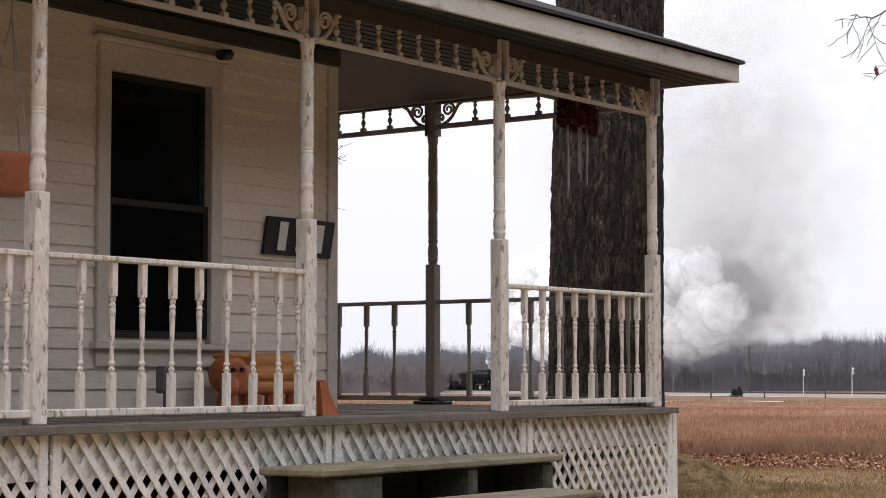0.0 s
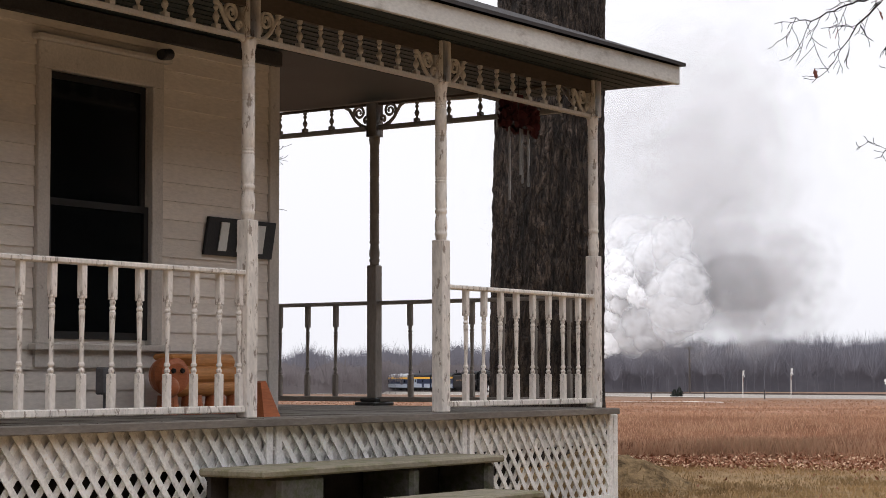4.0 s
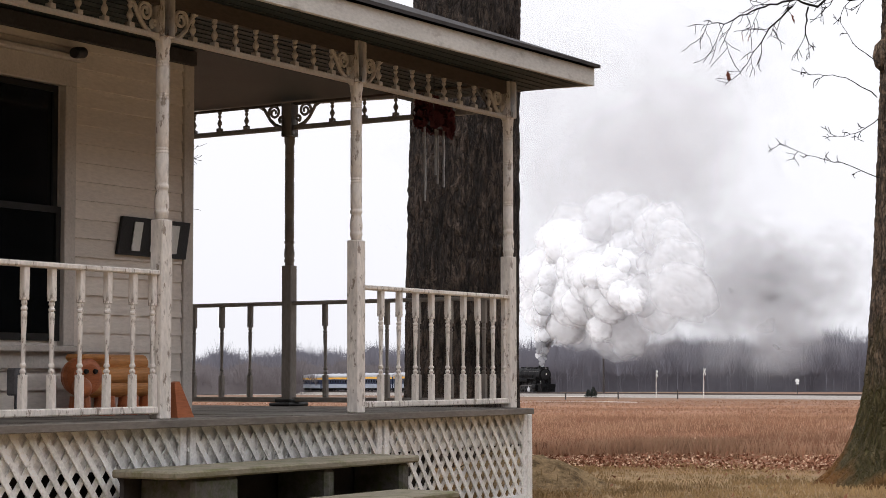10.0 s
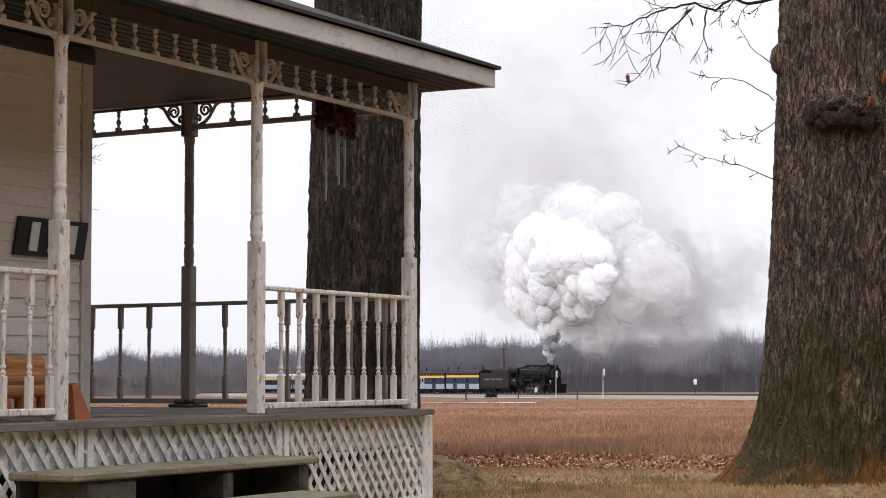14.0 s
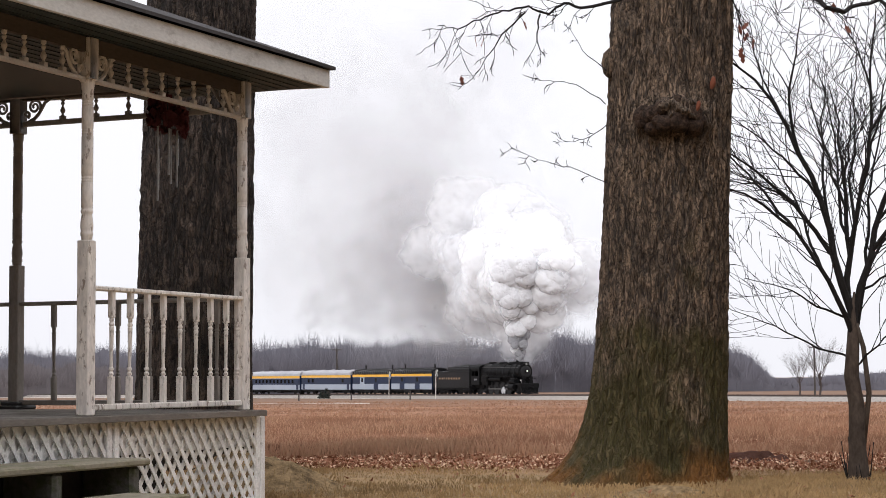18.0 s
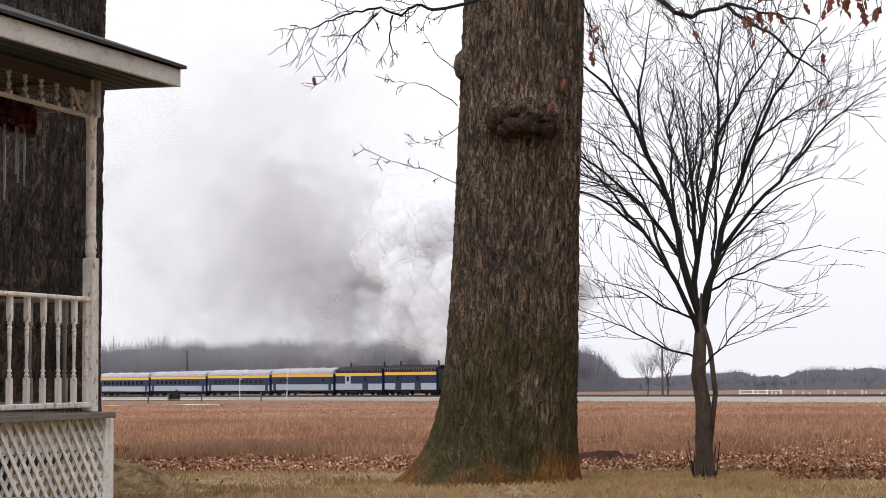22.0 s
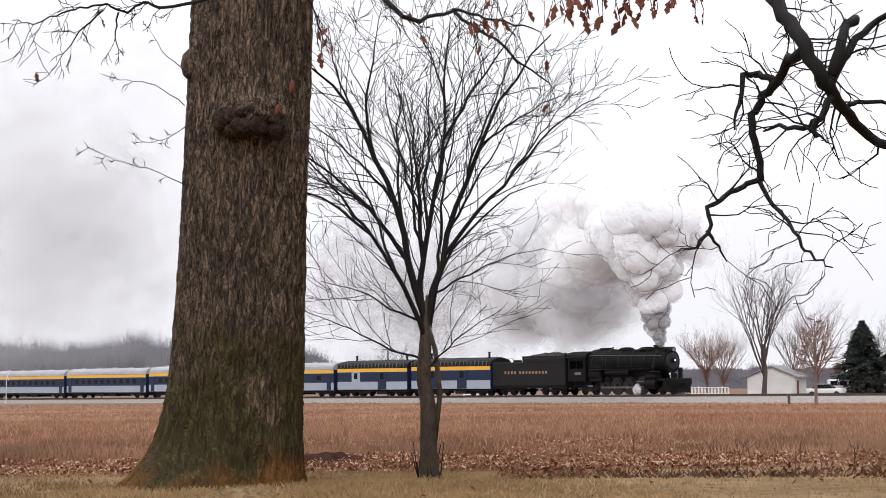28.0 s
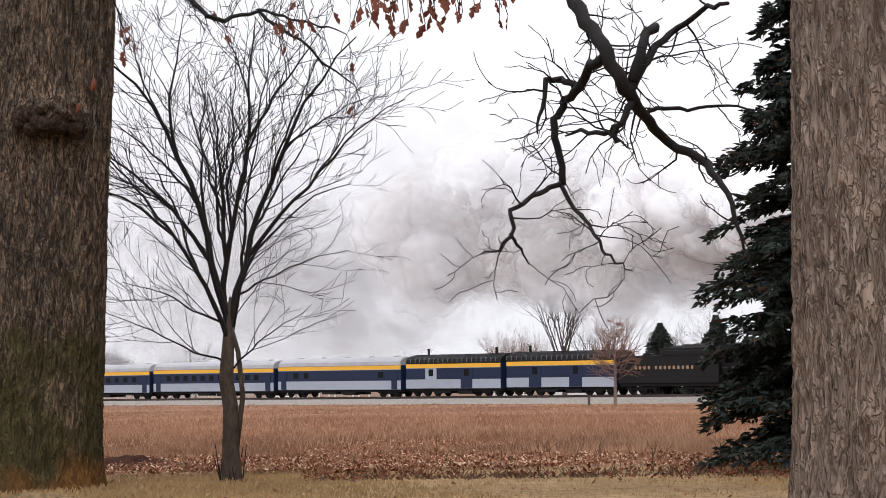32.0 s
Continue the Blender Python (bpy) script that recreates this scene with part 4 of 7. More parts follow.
# ---- trees ----
def moss_bark(name, base):
    """Bark with moss and rust-coloured lichen near the foot."""
    m = base.copy()
    m.name = name
    n, l = m.node_tree.nodes, m.node_tree.links
    b = n["Principled BSDF"]
    src = b.inputs["Base Color"].links[0].from_socket
    co = n.new("ShaderNodeTexCoord")
    sep = n.new("ShaderNodeSeparateXYZ")
    l.new(co.outputs["Object"], sep.inputs[0])
    for color, top, seed, lo in (((0.062, 0.052, 0.011), 2.0, 1.0, 0.3), ((0.24, 0.098, 0.02), 1.0, 7.0, 0.56)):
        ns = n.new("ShaderNodeTexNoise")
        ns.noise_dimensions = "4D"
        ns.inputs["W"].default_value = seed
        ns.inputs["Scale"].default_value, ns.inputs["Detail"].default_value = 2.2, 9
        l.new(co.outputs["Object"], ns.inputs["Vector"])
        fall = n.new("ShaderNodeMapRange")
        fall.inputs["From Min"].default_value, fall.inputs["From Max"].default_value = 0.1, top
        fall.inputs["To Min"].default_value, fall.inputs["To Max"].default_value = 0.22, -0.35
        l.new(sep.outputs["Z"], fall.inputs["Value"])
        ad = n.new("ShaderNodeMath")
        l.new(ns.outputs["Fac"], ad.inputs[0])
        l.new(fall.outputs[0], ad.inputs[1])
        r = n.new("ShaderNodeMapRange")
        r.inputs["From Min"].default_value, r.inputs["From Max"].default_value = lo, lo + 0.2
        r.inputs["To Max"].default_value = 0.8
        l.new(ad.outputs[0], r.inputs["Value"])
        mx = n.new("ShaderNodeMix")
        mx.data_type = "RGBA"
        mx.inputs[7].default_value = (*color, 1)
        l.new(r.outputs[0], mx.inputs[0])
        l.new(src, mx.inputs[6])
        src = mx.outputs[2]
    l.new(src, b.inputs["Base Color"])
    return m


BARK_MOSS = moss_bark("mossy_oak_bark", BARK)


def trunk_shape(height, radius, lean, flare, seed, na=360, nz=420, furrow=0.034, knot=None):
    """A furrowed trunk. radius(z): its half width; lean(z): the axis's shift; flare(a, z): roots; knot: angle and height of a burl."""
    v, f = [], []
    for k in range(nz):
        z = height * k / (nz - 1)
        r0 = radius(z)
        ox, oy = lean(z)
        for i in range(na):
            a = 2 * math.pi * i / na
            cx, cy = math.cos(a), math.sin(a)
            w = 0.08 * noise.noise((cx * 2, cy * 2, z * 0.7 + seed))
            q = Vector((cx * 16 + w * 8, cy * 16, z * 4.2 + seed))
            ridge = 1 - 2 * abs(noise.noise(q))
            fine = noise.noise((cx * 34, cy * 34, z * 9 + seed))
            r = r0 * (1 + 0.035 * noise.noise((cx * 1.5, cy * 1.5, z * 0.5 + seed))) + furrow * (ridge - 0.4) + furrow * 0.35 * fine + flare(a, z)
            if knot:
                da = (a - knot[0] + math.pi) % (2 * math.pi) - math.pi
                r += 0.16 * math.exp(-(da * r0 / 0.27) ** 2 - ((z - knot[1]) / 0.19) ** 2) * (1 + 0.9 * noise.noise((a * 10, z * 10, 3)) + 0.5 * noise.noise((a * 23, z * 23, 3)))
                for u, w2, depth, wide in ((0.0, -0.13, 0.1, 0.09), (-0.16, -0.05, 0.07, 0.06), (0.15, 0.02, 0.05, 0.06), (0.06, 0.07, -0.05, 0.07), (-0.09, 0.05, -0.04, 0.06)):
                    r -= depth * math.exp(-((da * r0 - u) ** 2 + (z - knot[1] - w2) ** 2) / wide ** 2)
            v.append((ox + r * cx, oy + r * cy, z - 0.12))
    for k in range(nz - 1):
        for i in range(na):
            j = (i + 1) % na
            f.append((k * na + i, k * na + j, (k + 1) * na + j, (k + 1) * na + i))
    return Shape().add(v, f)


def grow(sh, o, d, length, r, depth, rng, bend=0.25, up=0.15, kids=3, spread=0.7, shrink=0.62, sides=5, tips=None, thin=0.003):
    """One limb and, further out, its side limbs."""
    n = 5 if depth > 0 else 4
    path, rad = [o], [r]
    p, dd = Vector(o), Vector(d).normalized()
    for i in range(n):
        dd = (dd + Vector((rng.uniform(-1, 1), rng.uniform(-1, 1), rng.uniform(-1, 1))) * bend + Vector((0, 0, up))).normalized()
        p = p + dd * length / n
        path.append(p.copy())
        rad.append(max(r * (1 - 0.75 * (i + 1) / n), thin))
    sh.tube(path, rad, sides if depth > 0 else 3)
    if tips is not None and depth == 0:
        tips.append((p.copy(), dd.copy()))
    if depth == 0:
        return
    for i in range(kids):
        q = 0.3 + 0.65 * (i + rng.random()) / kids
        k = min(int(q * n), n - 1)
        b = path[k].lerp(path[k + 1], q * n - k)
        t = (path[k + 1] - path[k]).normalized()
        side = Vector((rng.uniform(-1, 1), rng.uniform(-1, 1), rng.uniform(-0.5, 0.8)))
        side = (side - t * side.dot(t)).normalized()
        grow(sh, b, t + side * spread, length * shrink * rng.uniform(0.7, 1.15), max(rad[k] * 0.62, thin), depth - 1, rng, bend, up, kids, spread, shrink, max(sides - 1, 3), tips, thin)


def crown_top(z, rng, m, r):
    """Heavy limbs that go up out of sight."""
    sh = Shape()
    for i in range(5):
        a = i * 1.257 + rng.random()
        grow(sh, (0, 0, z - 0.3), Vector((math.cos(a), math.sin(a), 1.1)), 5.0, r * 0.5, 3, rng, 0.2, 0.1, 3, 0.8, 0.6, 6)
    return sh


def oak(base, label, material, height, radius, lean, flare, seed, knot=None, na=360, nz=420):
    t = group("oak_tree", Matrix.Translation(base), label=label, category="tree")
    part("trunk", trunk_shape(height, radius, lean, flare, seed, na, nz, knot=knot), material, t, smooth=True)
    ox, oy = lean(height)
    part("crown", crown_top(height, random.Random(seed), None, radius(height)), BARK_DARK, t, "bare limbs", pose(ox, oy, 0))
    return t


# the oak in the middle of the lawn, with a burl and a mossy foot
b2 = sph(3.5, 0, 16.3)
b2.z = 0.0
view = math.atan2(-b2.y, -b2.x)
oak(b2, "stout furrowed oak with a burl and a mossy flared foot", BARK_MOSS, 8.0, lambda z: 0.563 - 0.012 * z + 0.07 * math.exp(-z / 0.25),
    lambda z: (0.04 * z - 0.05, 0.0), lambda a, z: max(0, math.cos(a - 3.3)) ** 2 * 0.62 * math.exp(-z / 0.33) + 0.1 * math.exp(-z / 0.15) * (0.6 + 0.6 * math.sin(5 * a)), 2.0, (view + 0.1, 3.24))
mid_oak = bpy.data.objects["oak_tree"]
rng = random.Random(3)
burl = Shape()
for k in range(26):
    q, a = math.sqrt(rng.random()), rng.uniform(0, 6.28)
    o = Vector((0.25 * q * math.cos(a), 0.1 * q * q, 0.16 * q * math.sin(a)))
    rr = rng.uniform(0.045, 0.085)
    burl.lathe([(rr * 0.4, -rr * 0.85), (rr * 0.85, -rr * 0.45), (rr, 0), (rr * 0.85, rr * 0.45), (rr * 0.35, rr * 0.85)], 12, Matrix.Translation(o) @ pose(0, 0, 0, rng.uniform(50, 130), rng.uniform(-40, 40), 0))
part("burl", burl, BURL, mid_oak, "knotty dark burl", pose(0.07, -0.66, 3.1), smooth=True)
for x, y, z, w, h, tilt in ((0.43, -0.475, 3.42, 0.03, 0.06, 20), (0.29, -0.645, 3.2, 0.022, 0.05, 15)):
    scar = Shape().lathe([(0.3, -0.02), (0.8, -0.005), (1.0, 0.0), (0.75, 0.012), (0.3, 0.02)], 14, pose(0, 0, 0, 90))
    part("raw_scar", scar, SCAR, mid_oak, "raw orange scar in the bark", pose(x, y, z, 0, tilt, 35) @ Matrix.Diagonal((w, 1, h, 1)))
part("bark_boss", Shape().lathe([(0.02, -0.14), (0.07, -0.09), (0.09, 0), (0.07, 0.09), (0.02, 0.14)], 14), BARK, mid_oak, "rounded boss on the trunk", pose(-0.41, -0.1, 3.66), smooth=True)
# the oak behind the porch
b1 = sph(-10.85, 0, 20.0)
b1.z = 0.0
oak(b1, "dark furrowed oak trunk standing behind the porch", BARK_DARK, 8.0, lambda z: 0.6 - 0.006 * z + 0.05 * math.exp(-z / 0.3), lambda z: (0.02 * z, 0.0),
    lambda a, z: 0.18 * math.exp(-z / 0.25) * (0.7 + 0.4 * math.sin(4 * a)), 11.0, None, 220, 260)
# the near oak at the lawn's other end
b3 = sph(28.9, 0, 11.0)
b3.z = 0.0
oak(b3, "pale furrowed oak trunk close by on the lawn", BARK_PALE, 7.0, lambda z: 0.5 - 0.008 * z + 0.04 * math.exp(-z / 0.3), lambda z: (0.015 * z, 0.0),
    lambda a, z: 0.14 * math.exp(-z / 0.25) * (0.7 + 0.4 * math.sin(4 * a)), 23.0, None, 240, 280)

# the small many-limbed tree
bs = sph(9.3, 0, 17.0)
bs.z = -0.02
rng = random.Random(5)
small = group("small_bare_tree", Matrix.Translation(bs), label="slender leafless young tree with a fan of limbs", category="tree")
right = Vector((math.cos(radians(9.3)), -math.sin(radians(9.3)), 0))
away = Vector((math.sin(radians(9.3)), math.cos(radians(9.3)), 0))
part("trunk", Shape().tube([(0, 0, -0.1), (0.0, 0, 0.05), right * -0.01 + Vector((0, 0, 0.3)), right * -0.01 + Vector((0, 0, 0.7)), right * -0.05 + Vector((0, 0, 0.95)), right * -0.03 + Vector((0, 0, 1.25)), right * -0.03 + Vector((0, 0, 1.5)), right * -0.01 + Vector((0, 0, 1.7))], [0.13, 0.095, 0.078, 0.07, 0.066, 0.056, 0.032, 0.008], 12)
     .tube([right * 0.04 + Vector((0, 0, 0.3)), right * 0.1 + Vector((0, 0, 0.8)), right * 0.06 + Vector((0, 0, 1.2)), right * 0.0 + Vector((0, 0, 1.42))], [0.022, 0.024, 0.022, 0.02], 8), YOUNG_BARK, small, smooth=True)
crown = Shape()
rng = random.Random(12)
# arching limbs: the limb that it leaves (-1 the trunk), how far along it (on the trunk its height), lean at its foot and at its tip, length, radius
ARCHES = ((-1, 1.28, -6, -56, 3.0, 0.036), (-1, 1.22, 16, 41, 3.2, 0.033), (-1, 1.5, 0, -5, 2.1, 0.026), (-1, 1.3, -28, -72, 2.1, 0.023), (-1, 1.05, 6, 72, 2.3, 0.02),
          (2, 0.15, 22, -8, 2.4, 0.024), (0, 0.57, -4, 14, 1.4, 0.015), (0, 0.25, -34, -64, 1.7, 0.02), (3, 0.5, -40, -56, 1.3, 0.014), (5, 0.55, 24, 46, 1.3, 0.014),
          (1, 0.27, 34, 64, 2.0, 0.019), (-1, 1.02, 40, 62, 0.9, 0.009), (4, 0.3, 58, 88, 1.1, 0.01), (-1, 1.1, -66, -58, 1.3, 0.01), (-1, 1.45, -58, -76, 1.0, 0.011),
          (5, 0.3, 10, 18, 1.5, 0.013), (1, 0.32, 28, 34, 1.5, 0.013), (0, 0.42, -38, -60, 1.3, 0.013), (1, 0.6, 50, 60, 1.0, 0.011), (1, 0.5, 14, 24, 1.3, 0.012), (2, 0.45, -10, -16, 1.4, 0.012), (2, 0.4, 8, 12, 1.4, 0.012),
          (7, 0.4, -60, -74, 0.9, 0.009), (10, 0.45, 30, 44, 1.0, 0.009),
          (2, 0.25, -16, -6, 1.8, 0.015), (5, 0.2, 2, 10, 1.7, 0.014), (0, 0.3, -4, 6, 1.7, 0.015), (1, 0.22, 8, 16, 1.9, 0.015), (3, 0.3, -18, -30, 1.5, 0.013), (0, 0.7, -20, -8, 1.0, 0.01), (5, 0.7, -20, -30, 0.9, 0.009))
mains = []
for parent, along, lean0, lean1, ln, r in ARCHES:
    if parent < 0:
        p = right * -0.03 + Vector((0, 0, along))
    else:
        k = along * (len(mains[parent]) - 1)
        p = mains[parent][int(k)].lerp(mains[parent][int(k) + 1], k % 1)
    deep = rng.uniform(-0.4, 0.4)
    r *= 1.15
    path, rad, n = [p.copy()], [r], 12
    for k in range(n):
        ang = radians(lean0 + (lean1 - lean0) * ((k + 0.5) / n) ** 1.4 + rng.uniform(-13, 13))
        p = p + (right * math.sin(ang) + Vector((0, 0, math.cos(ang))) + away * (deep + rng.uniform(-0.15, 0.15))) * ln / n
        path.append(p.copy())
        rad.append(max(0.0038, r * (1 - 0.85 * (k + 1) / n)))
    crown.tube(path, rad, 7)
    mains.append(path)
    for k in range(3, n + 1):
        if k > 7 and rng.random() < 0.3:
            continue
        for side in (-1, 1) if rng.random() < 0.12 else (rng.choice((-1, 1)),):
            t = (path[k] - path[k - 1]).normalized()
            out = right * side * t.z - Vector((0, 0, side * t.dot(right))) + away * rng.uniform(-0.8, 0.8)
            grow(crown, path[k - 1].lerp(path[k], rng.random()), t + out * rng.uniform(0.4, 0.8), rng.uniform(0.3, 0.85) * (1.25 - 0.6 * k / n), min(0.007, rad[k] * 0.7), 1 + (rng.random() < 0.3), rng, 0.22, 0.02, 3, 0.65, 0.6, 4, None, 0.0025)
part("crown", crown, TWIG, small, "dark arching limbs and fine twigs")
sh = Shape()
for i in range(14):
    a = rng.uniform(0, 6.28)
    o = Vector((math.cos(a) * 0.1, math.sin(a) * 0.1, 0))
    sh.tube([o, o * 1.4 + Vector((rng.uniform(-0.05, 0.05), 0, rng.uniform(0.1, 0.42)))], [0.008, 0.004], 4)
part("root_suckers", sh, TWIG, small)

# overhanging limb of the near oak, with its twigs
OAK_LIMBS = (
    ((19.6, 12.1, 0.066), (19.96, 11.32, 0.062), (20.46, 10.46, 0.06), (20.97, 9.68, 0.058), (21.38, 8.89, 0.054), (21.71, 8.24, 0.05), (22.21, 7.67, 0.044), (22.7, 7.01, 0.04), (23.71, 6.51, 0.034), (24.2, 5.9, 0.026), (24.6, 5.04, 0.018), (24.98, 3.67, 0.008)),
    ((21.63, 8.46, 0.04), (21.99, 9.3, 0.036), (22.43, 9.88, 0.03), (23.12, 10.44, 0.024), (23.99, 11.02, 0.018), (24.67, 11.13, 0.012)),
    ((21.76, 8.9, 0.044), (21.91, 9.81, 0.042), (22.15, 10.2, 0.04), (22.44, 10.52, 0.036)),
    ((20.91, 9.63, 0.044), (20.44, 9.4, 0.04), (20.09, 8.8, 0.038), (19.64, 8.3, 0.034), (19.34, 7.93, 0.032), (19.28, 7.41, 0.03), (19.41, 6.72, 0.028), (19.51, 5.77, 0.028)),
    ((20.09, 8.8, 0.026), (19.48, 8.99, 0.024), (19.0, 8.97, 0.02), (18.91, 8.11, 0.014), (18.76, 7.34, 0.006)),
    ((19.51, 5.77, 0.022), (18.99, 5.61, 0.02), (18.38, 5.37, 0.018), (17.94, 5.03, 0.015), (17.93, 4.25, 0.013), (17.49, 3.83, 0.009), (16.97, 3.71, 0.004)),
    ((17.93, 4.25, 0.012), (18.14, 3.81, 0.008), (18.43, 3.36, 0.004)),
    ((19.51, 5.72, 0.018), (19.84, 5.08, 0.014), (20.43, 4.37, 0.012), (20.67, 3.77, 0.01), (21.09, 3.41, 0.008), (21.59, 3.11, 0.004)),
    ((21.71, 8.24, 0.03), (21.35, 7.61, 0.024), (21.08, 7.19, 0.02), (21.25, 7.1, 0.018)),
    ((21.35, 7.61, 0.022), (20.83, 7.29, 0.018), (20.14, 7.43, 0.014), (19.62, 7.27, 0.006)),
    ((22.1, 7.9, 0.018), (22.39, 8.09, 0.016), (23.4, 7.97, 0.012), (24.25, 8.11, 0.01), (25.25, 7.9, 0.006)),
)
rng = random.Random(21)
limb = group("overhanging_limb", None, label="crooked dark oak limb hanging into view from above", category="branch")
twigs = Shape()
for row in OAK_LIMBS:
    pts = [sph(az, el, 12.0 + 0.35 * math.sin(az * 1.7)) for az, el, r in row]
    fine_path, fine_r = [], []
    for k in range(len(pts) - 1):
        for j in range(3):
            q = j / 3
            fine_path.append(pts[k].lerp(pts[k + 1], q) + Vector((rng.uniform(-1, 1), rng.uniform(-1, 1), rng.uniform(-1, 1))) * 0.016)
            fine_r.append(row[k][2] + (row[k + 1][2] - row[k][2]) * q)
    fine_path.append(pts[-1])
    fine_r.append(row[-1][2])
    part("branch", Shape().tube(fine_path, [0.012 + (r - 0.012) * 0.72 if r > 0.012 else r for r in fine_r], 8), TWIG, limb, smooth=True)
    for k in range(2, len(fine_path) - 1):
        if rng.random() < 0.5:
            d = Vector((rng.uniform(-1, 1), rng.uniform(-0.6, 0.6), rng.uniform(-0.7, 0.7)))
            grow(twigs, fine_path[k], d, rng.uniform(0.25, 0.6), min(0.008, fine_r[k] * 0.5), 1, rng, 0.55, 0.0, 3, 0.8, 0.6, 4)
part("twig_spray", twigs, TWIG, limb)["kind"] = "stuff"

# thin hanging branches of the middle oak
def add_leaf(sh, p, rng, size):
    """A curled, lobed dry leaf that hangs from p."""
    m = Matrix.Translation(p) @ Euler((rng.uniform(-0.6, 0.6), rng.uniform(-0.6, 0.6), rng.uniform(0, 6.28))).to_matrix().to_4x4()
    s = size
    sh.add([(0, 0, 0), (0.25 * s, 0.1 * s, -0.4 * s), (0.5 * s, 0.15 * s, -0.7 * s), (0.28 * s, 0, -1.0 * s), (0.42 * s, 0.1 * s, -1.4 * s), (0, -0.12 * s, -2.0 * s), (-0.4 * s, 0.1 * s, -1.45 * s), (-0.25 * s, 0, -1.0 * s), (-0.5 * s, 0.15 * s, -0.75 * s), (-0.22 * s, 0.1 * s, -0.4 * s)],
           [(0, 1, 2, 3), (0, 3, 7, 9), (9, 7, 8), (3, 4, 5), (3, 5, 7), (7, 5, 6)], m)


def drooping_bough(row, d, seed, label, leaves=0.12, twig=0.45, r0=0.014):
    """A thin bough along headings and elevations, with twigs that hang and a few dead leaves."""
    rng = random.Random(seed)
    g = group("hanging_branch", None, label=label, category="branch")
    pts = [sph(az, el, d + 0.25 * math.sin(az * 2)) for az, el in row]
    path = []
    for a, b in zip(pts, pts[1:]):
        for j in range(4):
            path.append(a.lerp(b, j / 4) + Vector((rng.uniform(-1, 1), rng.uniform(-1, 1), rng.uniform(-1, 1))) * 0.012)
    path.append(pts[-1])
    n = len(path)
    part("branch", Shape().tube(path, [r0 * (1 - 0.75 * k / n) for k in range(n)], 6), TWIG, g)
    sh, tips, leaf = Shape(), [], Shape()
    for k in range(2, n):
        if rng.random() < 0.55:
            t = (path[k] - path[k - 1]).normalized()
            grow(sh, path[k], t * 0.6 + Vector((rng.uniform(-0.3, 0.3), rng.uniform(-0.5, 0.5), rng.uniform(-1, 0.35))), twig * rng.uniform(0.4, 1.0), 0.004, 1, rng, 0.35, -0.03, 3, 0.8, 0.6, 4, tips)
    part("twig_spray", sh, TWIG, g)["kind"] = "stuff"
    for p, dd in tips:
        if rng.random() < leaves:
            add_leaf(leaf, p, rng, 0.045)
    if leaf.v:
        part("leaf_spray", leaf, OAK_LEAF, g)["kind"] = "stuff"


drooping_bough(((2.6, 11.5), (1.18, 11.22), (0.66, 11.35), (0.13, 11.07), (-0.48, 11.26), (-1.26, 11.17), (-1.97, 10.89), (-2.67, 10.64), (-3.28, 10.73)), 15.5, 31, "thin bare oak branch with drooping twigs", 0.06, 0.4)
drooping_bough(((-0.13, 11.03), (-0.22, 10.26), (0.03, 9.74)), 15.5, 38, "thin drooping oak twig", 0.1, 0.25, 0.008)
drooping_bough(((-0.56, 11.12), (-1.27, 10.45), (-1.62, 9.94), (-2.15, 9.26)), 15.5, 39, "thin drooping oak twig", 0.06, 0.3, 0.008)
for seed, row in ((32, ((1.9, 8.3), (0.98, 8.87), (0.11, 9.06), (-0.41, 9.03))), (33, ((1.9, 5.85), (0.78, 6.34), (-0.26, 6.6), (-1.04, 6.97))), (36, ((1.9, 7.6), (1.2, 7.2), (0.5, 7.15))), (37, ((1.9, 9.3), (1.2, 9.9), (0.8, 10.6)))):
    drooping_bough(row, 16.1, seed, "thin bare oak twig beside the trunk", 0.0, 0.16, 0.0045)
drooping_bough(((7.4, 12.2), (8.07, 11.5), (8.59, 10.99), (9.11, 10.85), (10.17, 11.16), (10.77, 10.65), (11.64, 10.13), (12.34, 9.43), (13.12, 8.91)), 14.5, 34, "thin oak branch with drooping twigs and dead leaves", 0.14, 0.3, 0.024)
drooping_bough(((10.17, 11.16), (10.95, 10.99), (11.83, 10.81), (12.87, 10.46)), 14.5, 35, "thin oak branch with drooping twigs and dead leaves", 0.14, 0.3, 0.014)
drooping_bough(((5.6, 11.6), (6.0, 10.9), (6.1, 10.2)), 15.0, 41, "thin oak twig with a few dead leaves beside the trunk", 0.3, 0.2, 0.008)
rng = random.Random(8)
spray = group("oak_leaf_spray", None, label="spray of dry red-brown oak leaves hanging from above", category="leaves")
for az0, az1, n in ((10.5, 13.5, 12), (13.2, 16.5, 46), (16.5, 18.5, 10)):
    for i in range(n):
        p = sph(rng.uniform(az0, az1), rng.uniform(10.75, 11.9), 12.0 + rng.uniform(-0.4, 0.4))
        lf = Shape()
        add_leaf(lf, Vector(), rng, rng.uniform(0.035, 0.06))
        leaf_ob = part("leaf", lf, OAK_LEAF, spray, m=Matrix.Translation(p))
        part("stem", Shape().tube([(0, 0, 0), (rng.uniform(-0.08, 0.08), 0, 0.2), (rng.uniform(-0.2, 0.2), 0, 0.6)], 0.003, 4), TWIG, leaf_ob)
vine = Shape()
rng = random.Random(77)
for i in range(7):
    grow(vine, sph(-19.3 + rng.uniform(-0.2, 0.1), rng.uniform(5.4, 7.3), 22), Vector((rng.uniform(0.1, 0.6), 0, rng.uniform(-0.6, 0.6))), rng.uniform(0.15, 0.3), 0.006, 1, rng, 0.35, 0, 3, 0.8, 0.6, 4)
tw = group("far_bare_branch", None, label="thin bare branches of a tree behind the house", category="branch")
part("twig_spray", vine, TWIG, tw)


